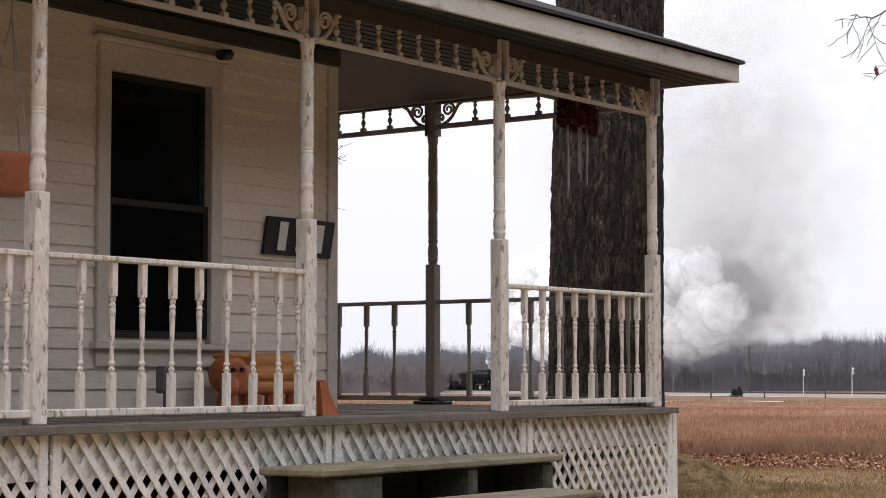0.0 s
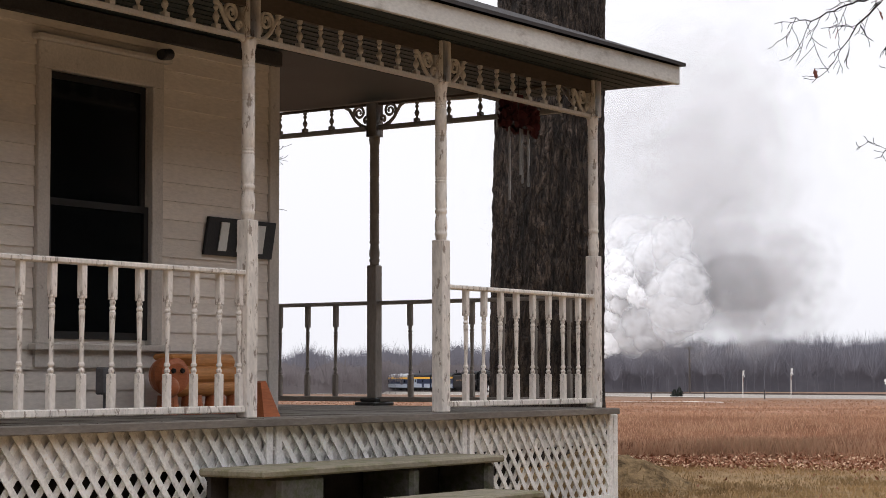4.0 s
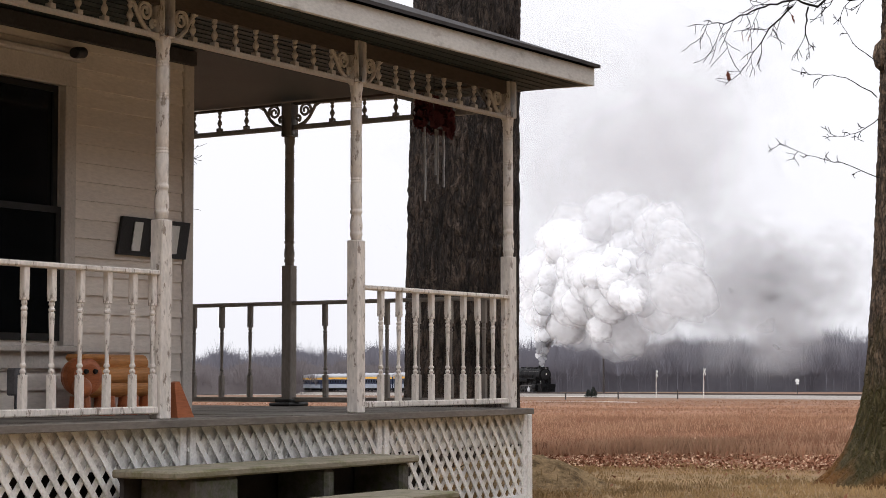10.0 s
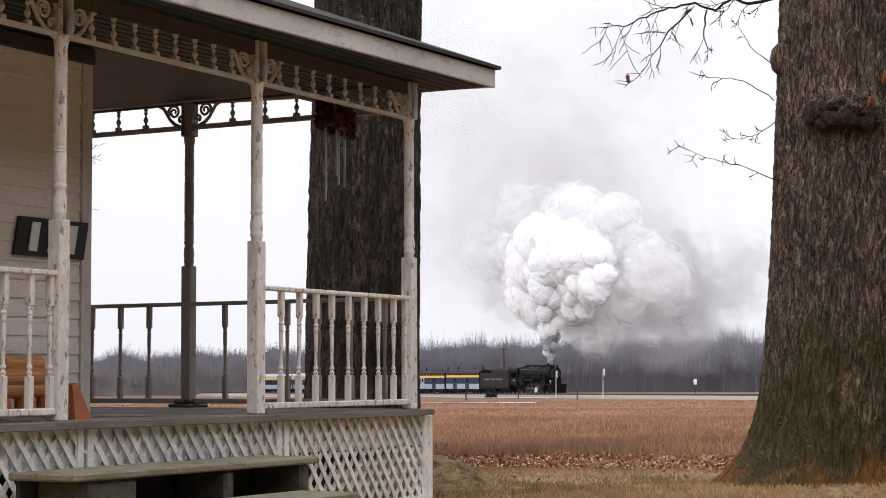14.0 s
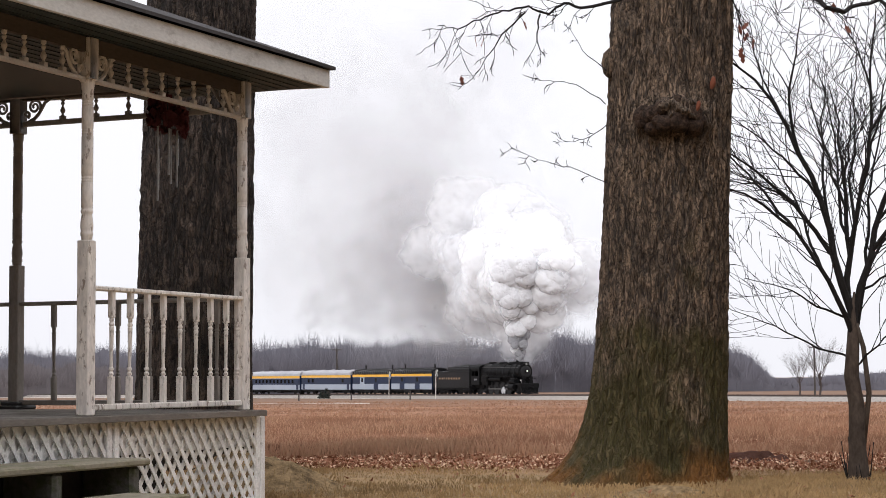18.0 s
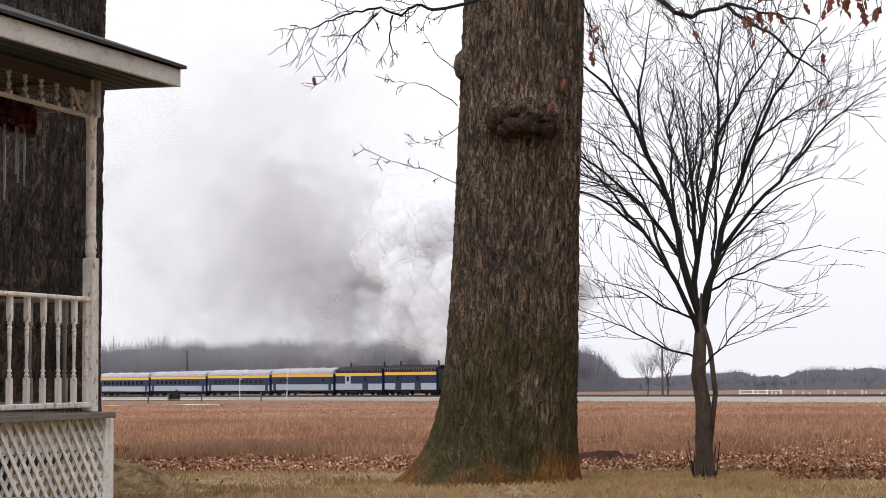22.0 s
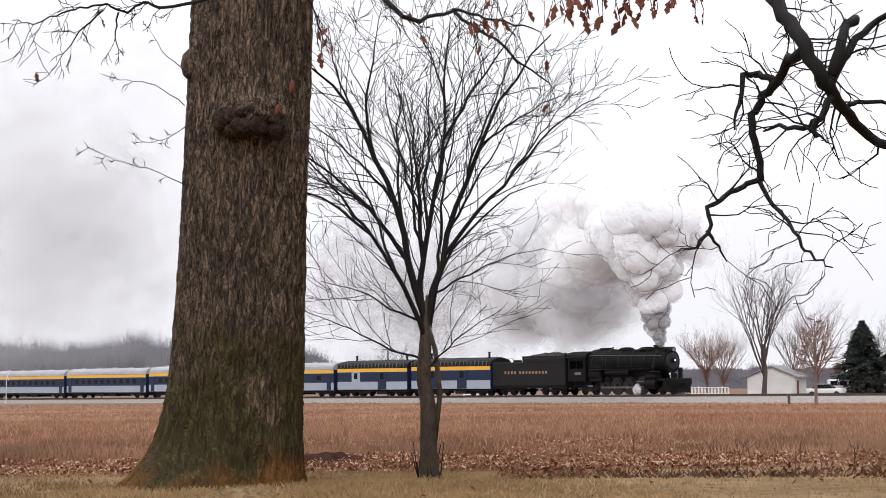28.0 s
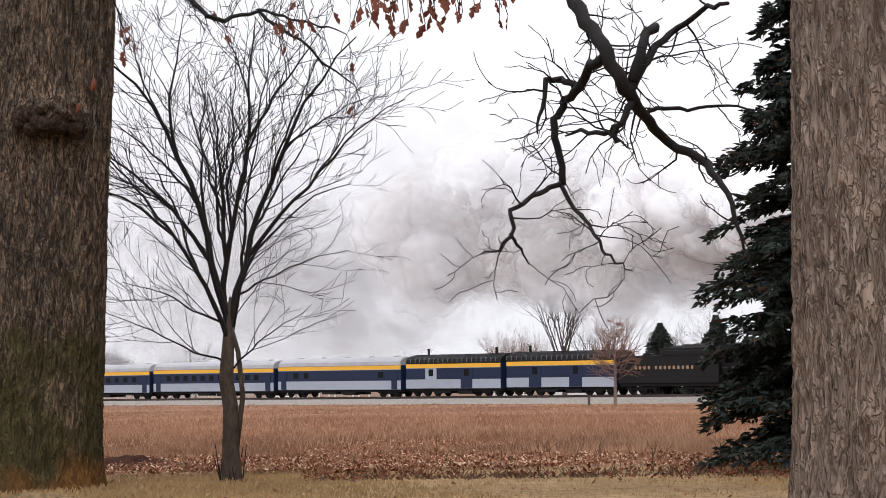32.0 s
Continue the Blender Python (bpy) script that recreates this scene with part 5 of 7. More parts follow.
# ---- spruce ----
def spruce(base, h, r, label, seed, whorls=26, per=9, needles=26, name="spruce_tree", size=0.16, gap=0.0, taper=0.75):
    """Drooping boughs in whorls, each with many small needle sprays."""
    rng = random.Random(seed)
    g = group(name, Matrix.Translation(base), label=label, category="tree")
    part("trunk", Shape().tube([(0, 0, -0.2), (0, 0, h * 0.5), (0, 0, h * 0.97)], [h * 0.018, h * 0.011, h * 0.002], 8), BARK_DARK, g)
    sh, brown = Shape(), Shape()
    for k in range(whorls):
        q = (k + 0.3) / whorls
        z = h * (0.03 + 0.95 * q)
        ln = r * (1 - q) ** taper * rng.uniform(0.75, 1.15) + 0.03 * h * (1 - q)
        for i in range(per):
            if rng.random() < gap:
                continue
            a = rng.uniform(0, 6.28)
            l2 = ln * rng.uniform(0.65, 1.1)
            d = Vector((math.cos(a), math.sin(a), 0))
            droop = rng.uniform(0.1, 0.4)
            pts = [Vector((0, 0, z)) + d * l2 * s + Vector((0, 0, -droop * l2 * s * s + 0.08 * l2 * s)) for s in (0, 0.35, 0.7, 1.0)]
            sh.tube(pts, [0.012 * h / 8, 0.009 * h / 8, 0.006 * h / 8, 0.002], 3)
            for j in range(needles):
                s = rng.uniform(0.12, 1.0)
                o = Vector((0, 0, z)) + d * l2 * s + Vector((0, 0, -droop * l2 * s * s + 0.08 * l2 * s))
                w = Vector((-d.y, d.x, 0)) * rng.choice((-1, 1)) * rng.uniform(0.3, 1.0) + d * rng.uniform(0.2, 0.9) + Vector((0, 0, rng.uniform(-0.7, 0.15)))
                w.normalize()
                o.z += rng.uniform(-0.5, 0.3) * size
                sz = size * rng.uniform(0.6, 1.3) * (1.1 - 0.3 * s) * (0.4 + 0.6 * min(1, 2 * (1 - q)))
                n = w.cross(Vector((rng.uniform(-1, 1), rng.uniform(-1, 1), rng.uniform(-1, 1)))).normalized() * sz * 0.16
                tgt = brown if rng.random() < 0.1 else sh
                tgt.add([o, o + w * sz * 0.5 + n, o + w * sz, o + w * sz * 0.5 - n], [(0, 1, 2, 3)])
    part("bough_mass", sh, SPRUCE, g)
    if brown.v:
        part("dead_spray", brown, SPRUCE_BROWN, g)["kind"] = "stuff"
    return g


p = sph(28.3, 0, 18.3)
p.z = 0
spruce(p, 9.0, 1.5, "dark green spruce with drooping boughs down to the grass", 9, 44, 19, 300, size=0.13, gap=0.06, taper=0.95)

# ---- grass, weeds and leaves ----
def scatter(az0, az1, d0, d1, rng, power=1.0):
    d = d0 + (d1 - d0) * rng.random() ** power
    p = sph(rng.uniform(az0, az1), 0, d)
    p.z = ground_z(p.x, p.y) + 0.05 * noise.noise((p.x * 0.35, p.y * 0.35, 0)) * (1 if d < 60 else 0)
    return p, d


def blades(name, az0, az1, d0, d1, n, h0, h1, w, material, label, seed, power=1.0, lean=0.35):
    rng = random.Random(seed)
    v, f = [], []
    for i in range(n):
        p, d = scatter(az0, az1, d0, d1, rng, power)
        clump = 0.5 + noise.noise((p.x * 0.25, p.y * 0.25, 5.0))
        if rng.random() > 0.35 + clump:
            continue
        for j in range(3):
            h = rng.uniform(h0, h1) * max(0.25, 0.45 + 0.75 * clump + 0.5 * noise.noise((p.x * 0.9, p.y * 0.9, 2.0)))
            ww = w * rng.uniform(0.6, 1.4) * max(1.0, d / 40)
            a = rng.uniform(0, 6.28)
            lx, ly = rng.uniform(-lean, lean) * h, rng.uniform(-lean, lean) * h
            x, y = p.x + rng.uniform(-0.06, 0.06), p.y + rng.uniform(-0.06, 0.06)
            k = len(v)
            v += [(x - ww * math.cos(a), y - ww * math.sin(a), p.z - 0.03), (x + ww * math.cos(a), y + ww * math.sin(a), p.z - 0.03), (x + lx * 0.4, y + ly * 0.4, p.z + h * 0.6), (x + lx, y + ly, p.z + h)]
            f += [(k, k + 1, k + 2), (k + 2, k + 1, k + 3)]
    sh = Shape()
    sh.v, sh.f = v, f
    return tagged(part(name, sh, material), label, "grass", kind="stuff")


blades("tall_dry_grass", -11, 31, 22.4, 75, 84000, 0.04, 0.2, 0.0024, STRAW, "tall dry reddish grass of the field", 41, 1.9)
blades("pale_dry_grass", -11, 31, 22.0, 60, 26000, 0.05, 0.22, 0.0022, STRAW_PALE, "pale dead grass among the field", 42, 1.9)
blades("far_dry_grass", -22, 31, 60, 235, 48000, 0.05, 0.14, 0.012, STRAW, "dry reddish grass further out", 43, 1.2)
blades("pale_grass_streak", -14, 31, 69, 80, 7000, 0.08, 0.22, 0.006, STRAW_PALE, "pale streak of mown grass across the field", 45)
blades("pale_grass_streak", -20, 31, 140, 158, 5000, 0.1, 0.22, 0.006, STRAW_PALE, "pale streak of mown grass across the field", 46)
blades("lawn_grass", -12, 31, 13.0, 20.5, 26000, 0.015, 0.05, 0.004, TURF, "short olive lawn grass", 44, 1.0, 0.8)


def litter(name, az0, az1, d0, d1, n, material, label, seed, size, power=1.0):
    rng = random.Random(seed)
    sh = Shape()
    for i in range(n):
        p, d = scatter(az0, az1, d0, d1, rng, power)
        if rng.random() > 0.55 + noise.noise((p.x * 0.5, p.y * 0.5, 9.0)):
            continue
        s = size * rng.uniform(0.6, 1.3)
        m = Matrix.Translation(p + Vector((0, 0, 0.02 + rng.uniform(0, 0.06)))) @ Euler((rng.uniform(-1, 1), rng.uniform(-1, 1), rng.uniform(0, 6.28))).to_matrix().to_4x4()
        sh.add([(-s, 0, 0.3 * s), (-0.3 * s, -0.55 * s, 0), (s, 0, 0.35 * s), (-0.3 * s, 0.55 * s, 0.1 * s)], [(0, 1, 2), (0, 2, 3)], m)
    tagged(part(name, sh, material), label, "leaf litter", kind="stuff")


litter("leaf_litter", -11, 31, 19.3, 31.0, 62000, LEAF_DRY, "drift of dry brown leaves at the lawn's edge", 51, 0.024, 1.9)
litter("pale_leaf_litter", -11, 31, 19.2, 33.0, 30000, LEAF_PALE, "pale curled leaves at the lawn's edge", 52, 0.021, 1.7)
litter("red_leaf_litter", 11.5, 30, 16.3, 18.4, 1500, LEAF_RED, "row of dark red-brown leaves across the lawn", 54, 0.026)
litter("lawn_leaves", -11, 31, 13.5, 18.9, 260, LEAF_DRY, "scattered dry leaves on the lawn", 53, 0.022)
rng = random.Random(61)
wd = Shape()
for i in range(22):
    p, d = scatter(12, 27, 17.0, 20.5, rng)
    grow(wd, p, Vector((rng.uniform(-0.3, 0.3), 0, 1)), rng.uniform(0.1, 0.34), 0.004, 1, rng, 0.2, 0.1, 3, 0.6, 0.5, 3)
for i in range(200):
    p, d = scatter(11.5, 27, 16.9, 17.5, rng)
    for j in range(3):
        q = p + Vector((rng.uniform(-0.1, 0.1), rng.uniform(-0.1, 0.1), 0))
        wd.tube([q, q + Vector((rng.uniform(-0.1, 0.1), 0, rng.uniform(0.02, 0.1)))], [0.008, 0.002], 3)
tagged(part("dead_weeds", wd, WEED), "dark dead weeds along the lawn's edge", "weeds", kind="stuff")
mound = Shape()
rng = random.Random(70)
mv, mf = [], []
for k in range(14):
    for i in range(36):
        q, a = k / 13, i * math.pi / 18
        mv.append((1.5 * q * math.cos(a), 0.9 * q * math.sin(a), 0.27 * math.exp(-(q / 0.4) ** 2.6) + 0.07 * (1 - q) + 0.1 * noise.noise((q * 3 * math.cos(a), q * 3 * math.sin(a), 1)) * (1 - q) + 0.05 * noise.noise((q * 14 * math.cos(a), q * 14 * math.sin(a), 1)) - 0.03))
for k in range(13):
    for i in range(36):
        j = (i + 1) % 36
        mf.append((k * 36 + i, k * 36 + j, (k + 1) * 36 + j, (k + 1) * 36 + i))
mp_ = sph(-9.0, 0, 15.9)
tagged(part("earth_mound", Shape().add(mv, mf), EARTH_MOSS, m=pose(mp_.x, mp_.y, 0, 0, 0, -5), smooth=True), "low mossy mound of earth beside the porch", "mound", kind="structure")
rng = random.Random(71)
tuft = Shape()
for i in range(1600):
    q, a = 0.25 + 0.75 * math.sqrt(rng.random()), rng.uniform(0, 6.28)
    o = Vector((mp_.x + 1.45 * q * math.cos(a), mp_.y + 0.85 * q * math.sin(a), 0.27 * math.exp(-(q / 0.4) ** 2.6) + 0.07 * (1 - q) - 0.06))
    w, e = rng.uniform(0.003, 0.006), Vector((rng.uniform(-0.06, 0.06), rng.uniform(-0.06, 0.06), rng.uniform(0.07, 0.13)))
    tuft.add([o + Vector((-w, 0, 0)), o + Vector((w, 0, 0)), o + e], [(0, 1, 2)])
tagged(part("mound_grass", tuft, TURF), "thin dry grass on the mound beside the porch", "grass", kind="stuff")

# ---- along and beyond the railway ----
def foot(az, d, sink=0.0):
    p = sph(az, 0, d)
    p.z = ground_z(p.x, p.y) - sink
    return p


def facing(p):
    """The turn that makes a thing's -y side look at the lawn."""
    return math.degrees(math.atan2(p.y, p.x)) - 90


p = foot(-6.44, 325)
pole = group("utility_pole", Matrix.Translation(p), label="grey wooden utility pole with a short crossarm", category="utility pole")
top = EYE + 325 * math.tan(radians(0.87)) - p.z
part("pole", Shape().tube([(0, 0, -0.3), (0, 0, top)], [0.2, 0.14], 10), POLE, pole)
part("crossarm", Shape().box(-0.85, -0.07, top - 0.35, 0.85, 0.07, top - 0.18), POLE, pole)
for x in (-0.7, -0.25, 0.25, 0.7):
    part("insulator", Shape().lathe([(0.06, 0), (0.08, 0.06), (0.05, 0.16)], 8, pose(x, 0, top - 0.18)), STEEL, pole)
p = foot(8.05, 330)
copy_thing(pole, Matrix.Translation(p))


def crossbuck(az, d, top_el, turn, label):
    p = foot(az, d)
    h = EYE + d * math.tan(radians(top_el)) - p.z
    g = group("crossing_sign", pose(p.x, p.y, p.z, 0, 3, facing(p) + turn), label=label, category="crossing sign", group="signs at the level crossing")
    part("post", Shape().box(-0.055, -0.055, -0.2, 0.055, 0.055, h - 0.1, c=0.01), TRIM, g)
    for s in (-1, 1):
        part("blade", Shape().box(-0.62, -0.13 - 0.02 * s, -0.12, 0.62, -0.1 - 0.02 * s, 0.12, pose(0, 0, h - 0.45, 0, 48 * s, 0)), SIGN_WHITE, g)
    part("reflector", Shape().box(-0.09, -0.1, h - 1.7, 0.09, -0.082, h - 1.1), RED_CLOTH, g, "red strip")
    return g


crossbuck(-3.42, 272, 0.2, 68, "white crossbuck sign on a white post at the crossing")
crossbuck(-4.85, 283, 0.14, 75, "white crossbuck sign seen edge on at the crossing")
p = foot(-0.62, 262)
disc = group("whistle_post", pose(p.x, p.y, p.z, 0, 0, facing(p)), label="small white disc sign on a thin post", category="sign")
hz = EYE + 262 * math.tan(radians(-0.15)) - p.z
part("post", Shape().tube([(0, 0, -0.2), (0, 0, hz)], 0.05, 8), POLE, disc)
part("plate", Shape().disc(0.28, -0.08, -0.055, 20, pose(0, 0, hz - 0.1)).box(-0.2, -0.08, hz - 0.6, 0.2, -0.055, hz - 0.36), SIGN_WHITE, disc)
for az, d, h in ((-6.0, 262, 1.0), (-4.2, 255, 1.3), (-7.6, 250, 0.9), (20.2, 150, 0.8)):
    p = foot(az, d)
    g = group("marker_post", Matrix.Translation(p), label="short weathered marker post beside the gravel lane", category="post")
    part("post", Shape().box(-0.09, -0.09, -0.1, 0.09, 0.09, h, c=0.02), POLE, g)

# white fence posts past the track
for i in range(16):
    az = 10.9 + i * 0.33 + 0.12 * math.sin(i * 2.3)
    p = foot(az, 262 - 3 * i)
    hgt = EYE + (262 - 3 * i) * math.tan(radians(-0.22 - 0.06 * (i % 3))) - p.z
    g = group("fence_post", Matrix.Translation(p), label="short white fence post in dry grass", category="post", group="white posts past the railway")
    part("post", Shape().box(-0.1, -0.1, -0.1, 0.1, 0.1, 0.5 * hgt - 0.1, c=0.02), TRIM, g)
p = foot(17.75, 225)
fence = group("picket_fence", pose(p.x, p.y, p.z, 0, 0, facing(p)), label="white picket fence beyond the railway", category="fence")
part("rail", Shape().box(-2.6, 0, 0.5, 2.6, 0.05, 0.6).box(-2.6, 0, 1.2, 2.6, 0.05, 1.3), SIGN_WHITE, fence)
for i in range(14):
    part("picket", Shape().box(-2.6 + i * 0.39, -0.05, 0, -2.6 + i * 0.39 + 0.2, 0.0, 1.25 + 0.12 * math.sin(i * 1.9)), SIGN_WHITE, fence)
p = foot(11.0, 290)
gate = group("rail_fence", pose(p.x, p.y, p.z, 0, 0, facing(p)), label="pale wooden rail fence across the field", category="fence")
for x in (-3.2, -1.2, 0.9, 3.0):
    part("post", Shape().box(x - 0.1, -0.1, -0.1, x + 0.1, 0.1, 1.0), SIGN_WHITE, gate)
part("rail", Shape().box(-3.2, -0.05, 0.78, 3.0, 0.05, 0.9), SIGN_WHITE, gate)
part("rail", Shape().box(-3.2, -0.05, 0.38, 0.9, 0.05, 0.5), SIGN_WHITE, gate)


def garage():
    p = foot(19.68, 232)
    g = group("garage", pose(p.x, p.y, p.z, 0, 0, facing(p) - 14), label="white clapboard garage with a grey gable roof", category="garage")
    w, h, dp = 2.95, 2.45, 6.0
    part("wall", Shape().box(-w, 0, 0, -0.55, 0.15, h).box(2.75, 0, 0, w, 0.15, h).box(-0.55, 0, 2.15, 2.75, 0.15, h).box(-w, 0.15, 0, -w + 0.15, dp, h).box(w - 0.15, 0.15, 0, w, dp, h).box(-w + 0.15, dp - 0.15, 0, w - 0.15, dp, h)
         .add([(-w, 0, h), (w, 0, h), (0, 0, h + 1.25), (-w, 0.15, h), (w, 0.15, h), (0, 0.15, h + 1.25)], [(0, 1, 2), (5, 4, 3), (0, 3, 4, 1), (1, 4, 5, 2), (2, 5, 3, 0)]), HOUSE_WHITE, g)
    for i in range(9):
        part("board_lap", Shape().box(-w, -0.025, 0.1 + i * 0.28, -0.6, 0.0, 0.13 + i * 0.28), HOUSE_WHITE, g)
    door = part("garage_door", Shape().box(-0.5, 0.03, 0, 2.7, 0.1, 2.12), HOUSE_WHITE, g, "panelled white door")
    for i in range(4):
        part("door_panel", Shape().box(-0.45, 0.012, 0.06 + i * 0.52, 2.65, 0.03, 0.52 + i * 0.52, c=0.006), HOUSE_WHITE, door)
    for s in (-1, 1):
        part("roof", Shape().add([(0, -0.3, h + 1.28), (s * (w + 0.4), -0.3, h - 0.12), (s * (w + 0.4), dp + 0.3, h - 0.12), (0, dp + 0.3, h + 1.28), (0, -0.3, h + 1.42), (s * (w + 0.4), -0.3, h + 0.02), (s * (w + 0.4), dp + 0.3, h + 0.02), (0, dp + 0.3, h + 1.42)],
                                 [(0, 1, 2, 3), (7, 6, 5, 4), (0, 4, 5, 1), (1, 5, 6, 2), (2, 6, 7, 3), (3, 7, 4, 0)]), ROOF_GREY, g)
    part("side_door", Shape().box(w, 1.0, 0, w + 0.04, 1.9, 2.0), BRICK_RED, g)


garage()


def cottage():
    p = foot(23.25, 244)
    g = group("cottage", pose(p.x, p.y, p.z, 0, 0, facing(p) + 8), label="small gabled house in dark boards with white trim", category="house")
    w, h, dp = 2.9, 3.9, 8.0
    part("wall", Shape().box(-w, 0, 0, w, dp, h).add([(-w, 0, h), (w, 0, h), (0, 0, h + 2.1), (-w, dp, h), (w, dp, h), (0, dp, h + 2.1)], [(0, 1, 2), (5, 4, 3), (1, 4, 5, 2), (2, 5, 3, 0)]), COACH_BLACK, g)
    part("porch_front", Shape().box(-1.9, -0.4, 1.2, 1.9, 0, 3.1, c=0.02), HOUSE_WHITE, g, "white bay front")
    for x in (-1.1, 0.0, 1.1):
        part("window", Shape().box(x - 0.42, -0.43, 1.4, x + 0.42, -0.4, 2.6), GLASS_DARK, g)
    part("brick_base", Shape().box(-w - 0.5, -0.6, 0, w + 3.5, -0.42, 1.2), BRICK_RED, g, "red-brown low wall")
    for s in (-1, 1):
        part("roof", Shape().add([(0, -0.5, h + 2.15), (s * (w + 0.5), -0.5, h - 0.25), (s * (w + 0.5), dp, h - 0.25), (0, dp, h + 2.15), (0, -0.5, h + 2.3), (s * (w + 0.5), -0.5, h - 0.1), (s * (w + 0.5), dp, h - 0.1), (0, dp, h + 2.3)],
                                 [(0, 1, 2, 3), (7, 6, 5, 4), (0, 4, 5, 1), (1, 5, 6, 2), (2, 6, 7, 3), (3, 7, 4, 0)]), ROOF_GREY, g)
        part("barge_board", Shape().tube([(0, -0.52, h + 2.12), (s * (w + 0.5), -0.52, h - 0.25)], 0.13, 4), HOUSE_WHITE, g)
    part("side_wing", Shape().box(-w - 2.2, 1.0, 0, -w, 6.0, 3.4), HOUSE_WHITE, g)


cottage()


def parked(az, d, kind, turn):
    p = foot(az, d)
    g = group(kind, pose(p.x, p.y, p.z, 0, 0, facing(p) + turn), label="white parked %s in the yard past the railway" % kind, category=kind)
    L = 2.5
    if kind == "van":
        part("body", Shape().box(-L, -0.95, 0.45, L, 0.95, 2.1, c=0.12).box(L - 0.2, -0.9, 0.45, L + 0.7, 0.9, 1.2, c=0.1), CAR_WHITE, g)
        for i in range(4):
            part("window", Shape().box(-2.2 + i * 1.1, -0.97, 1.35, -1.35 + i * 1.1, -0.94, 1.9), GLASS_DARK, g)
    else:
        part("body", Shape().box(-2.2, -0.9, 0.4, 2.2, 0.9, 1.0, c=0.1), CAR_WHITE, g)
        part("cabin", Shape().add([(-1.5, -0.8, 1.0), (1.1, -0.8, 1.0), (1.1, 0.8, 1.0), (-1.5, 0.8, 1.0), (-1.0, -0.65, 1.5), (0.5, -0.65, 1.5), (0.5, 0.65, 1.5), (-1.0, 0.65, 1.5)], [(4, 5, 6, 7), (0, 1, 5, 4), (1, 2, 6, 5), (2, 3, 7, 6), (3, 0, 4, 7)]), GLASS_DARK, g, "dark glazed cabin")
        part("cabin_roof", Shape().box(-1.0, -0.66, 1.49, 0.5, 0.66, 1.55, c=0.02), CAR_WHITE, g)
    for x in (-1.5, 1.5):
        for y in (-0.85, 0.85):
            part("wheel", Shape().disc(0.34, -0.1, 0.1, 18, pose(x, y, 0.34)), TYRE, g)


parked(21.95, 236, "van", 5)
parked(21.3, 230, "car", -15)


def yard_tree(az, d, top_el, spread, seed, material, label, levels=4, kids=4, thick=0.014, stems=6):
    """A bare tree with a forked crown."""
    rng = random.Random(seed)
    p = foot(az, d)
    h = EYE + d * math.tan(radians(top_el)) - p.z
    g = group("bare_tree", Matrix.Translation(p), label=label, category="tree")
    part("trunk", Shape().tube([(0, 0, -0.3), (0.02 * h, 0, 0.2 * h), (0, 0, 0.42 * h)], [h * thick * 1.5, h * thick * 1.1, h * thick * 0.8], 9), material, g)
    sh = Shape()
    for i in range(stems):
        a = i * 2.4 + rng.random()
        dv = Vector((math.cos(a) * spread, math.sin(a) * spread, 1))
        z = h * rng.uniform(0.16, 0.4)
        grow(sh, (0, 0, z), dv, (h - z) * rng.uniform(0.75, 0.92), h * thick * 0.55, levels - 1, rng, 0.13, 0.06, kids, 0.6, 0.5, 4)
    # twigs are kept thick enough to be seen across the field
    part("crown", sh, material, g, "bare limbs and twigs")
    return g


def thicken(ob, amount):
    """Gives a far crown's twigs a little body."""
    me = ob.data
    me.update()
    co = np.empty(len(me.vertices) * 3)
    no = np.empty(len(me.vertices) * 3)
    me.vertices.foreach_get("co", co)
    me.vertex_normals.foreach_get("vector", no)
    me.vertices.foreach_set("co", co + no * amount)
    me.update()


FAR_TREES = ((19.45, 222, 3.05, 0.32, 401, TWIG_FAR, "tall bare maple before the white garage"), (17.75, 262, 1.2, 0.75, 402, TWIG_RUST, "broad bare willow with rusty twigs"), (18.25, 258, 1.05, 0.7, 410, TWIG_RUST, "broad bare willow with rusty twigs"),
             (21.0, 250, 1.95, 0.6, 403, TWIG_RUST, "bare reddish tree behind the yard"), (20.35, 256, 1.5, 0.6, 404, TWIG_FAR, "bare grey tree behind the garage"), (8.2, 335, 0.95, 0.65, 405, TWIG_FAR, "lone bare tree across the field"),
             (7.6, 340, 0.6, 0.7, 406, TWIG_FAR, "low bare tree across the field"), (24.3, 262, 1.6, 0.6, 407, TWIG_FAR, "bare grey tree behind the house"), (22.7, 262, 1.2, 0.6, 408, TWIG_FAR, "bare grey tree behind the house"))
for az, d, el, sp, seed, m, label in FAR_TREES:
    t = yard_tree(az, d, el, sp, seed, m, label, stems=22 if "willow" in label else 12, kids=5)
    thicken(t.children[1], 0.03 if "willow" in label else 0.02)
# reddish sapling on the field side of the track
p = foot(21.0, 138)
rng = random.Random(420)
g = group("rusty_sapling", Matrix.Translation(p), label="young tree with rusty twigs on a pale thin stem", category="tree")
part("stem", Shape().tube([(0, 0, -0.2), (0.03, 0, 3.0), (0, 0, 6.7)], [0.14, 0.1, 0.02], 8), BARK_PALE, g)
sh = Shape()
for i in range(80):
    a, z = rng.uniform(0, 6.28), rng.uniform(1.9, 6.5)
    grow(sh, (0, 0, z), Vector((math.cos(a), math.sin(a), rng.uniform(-0.1, 0.5))), (6.9 - z) * 0.42 + 0.25, 0.016, 1, rng, 0.15, 0.03, 5, 0.7, 0.5, 3)
c = part("crown", sh, TWIG_RUST, g, "rusty twigs")
thicken(c, 0.01)
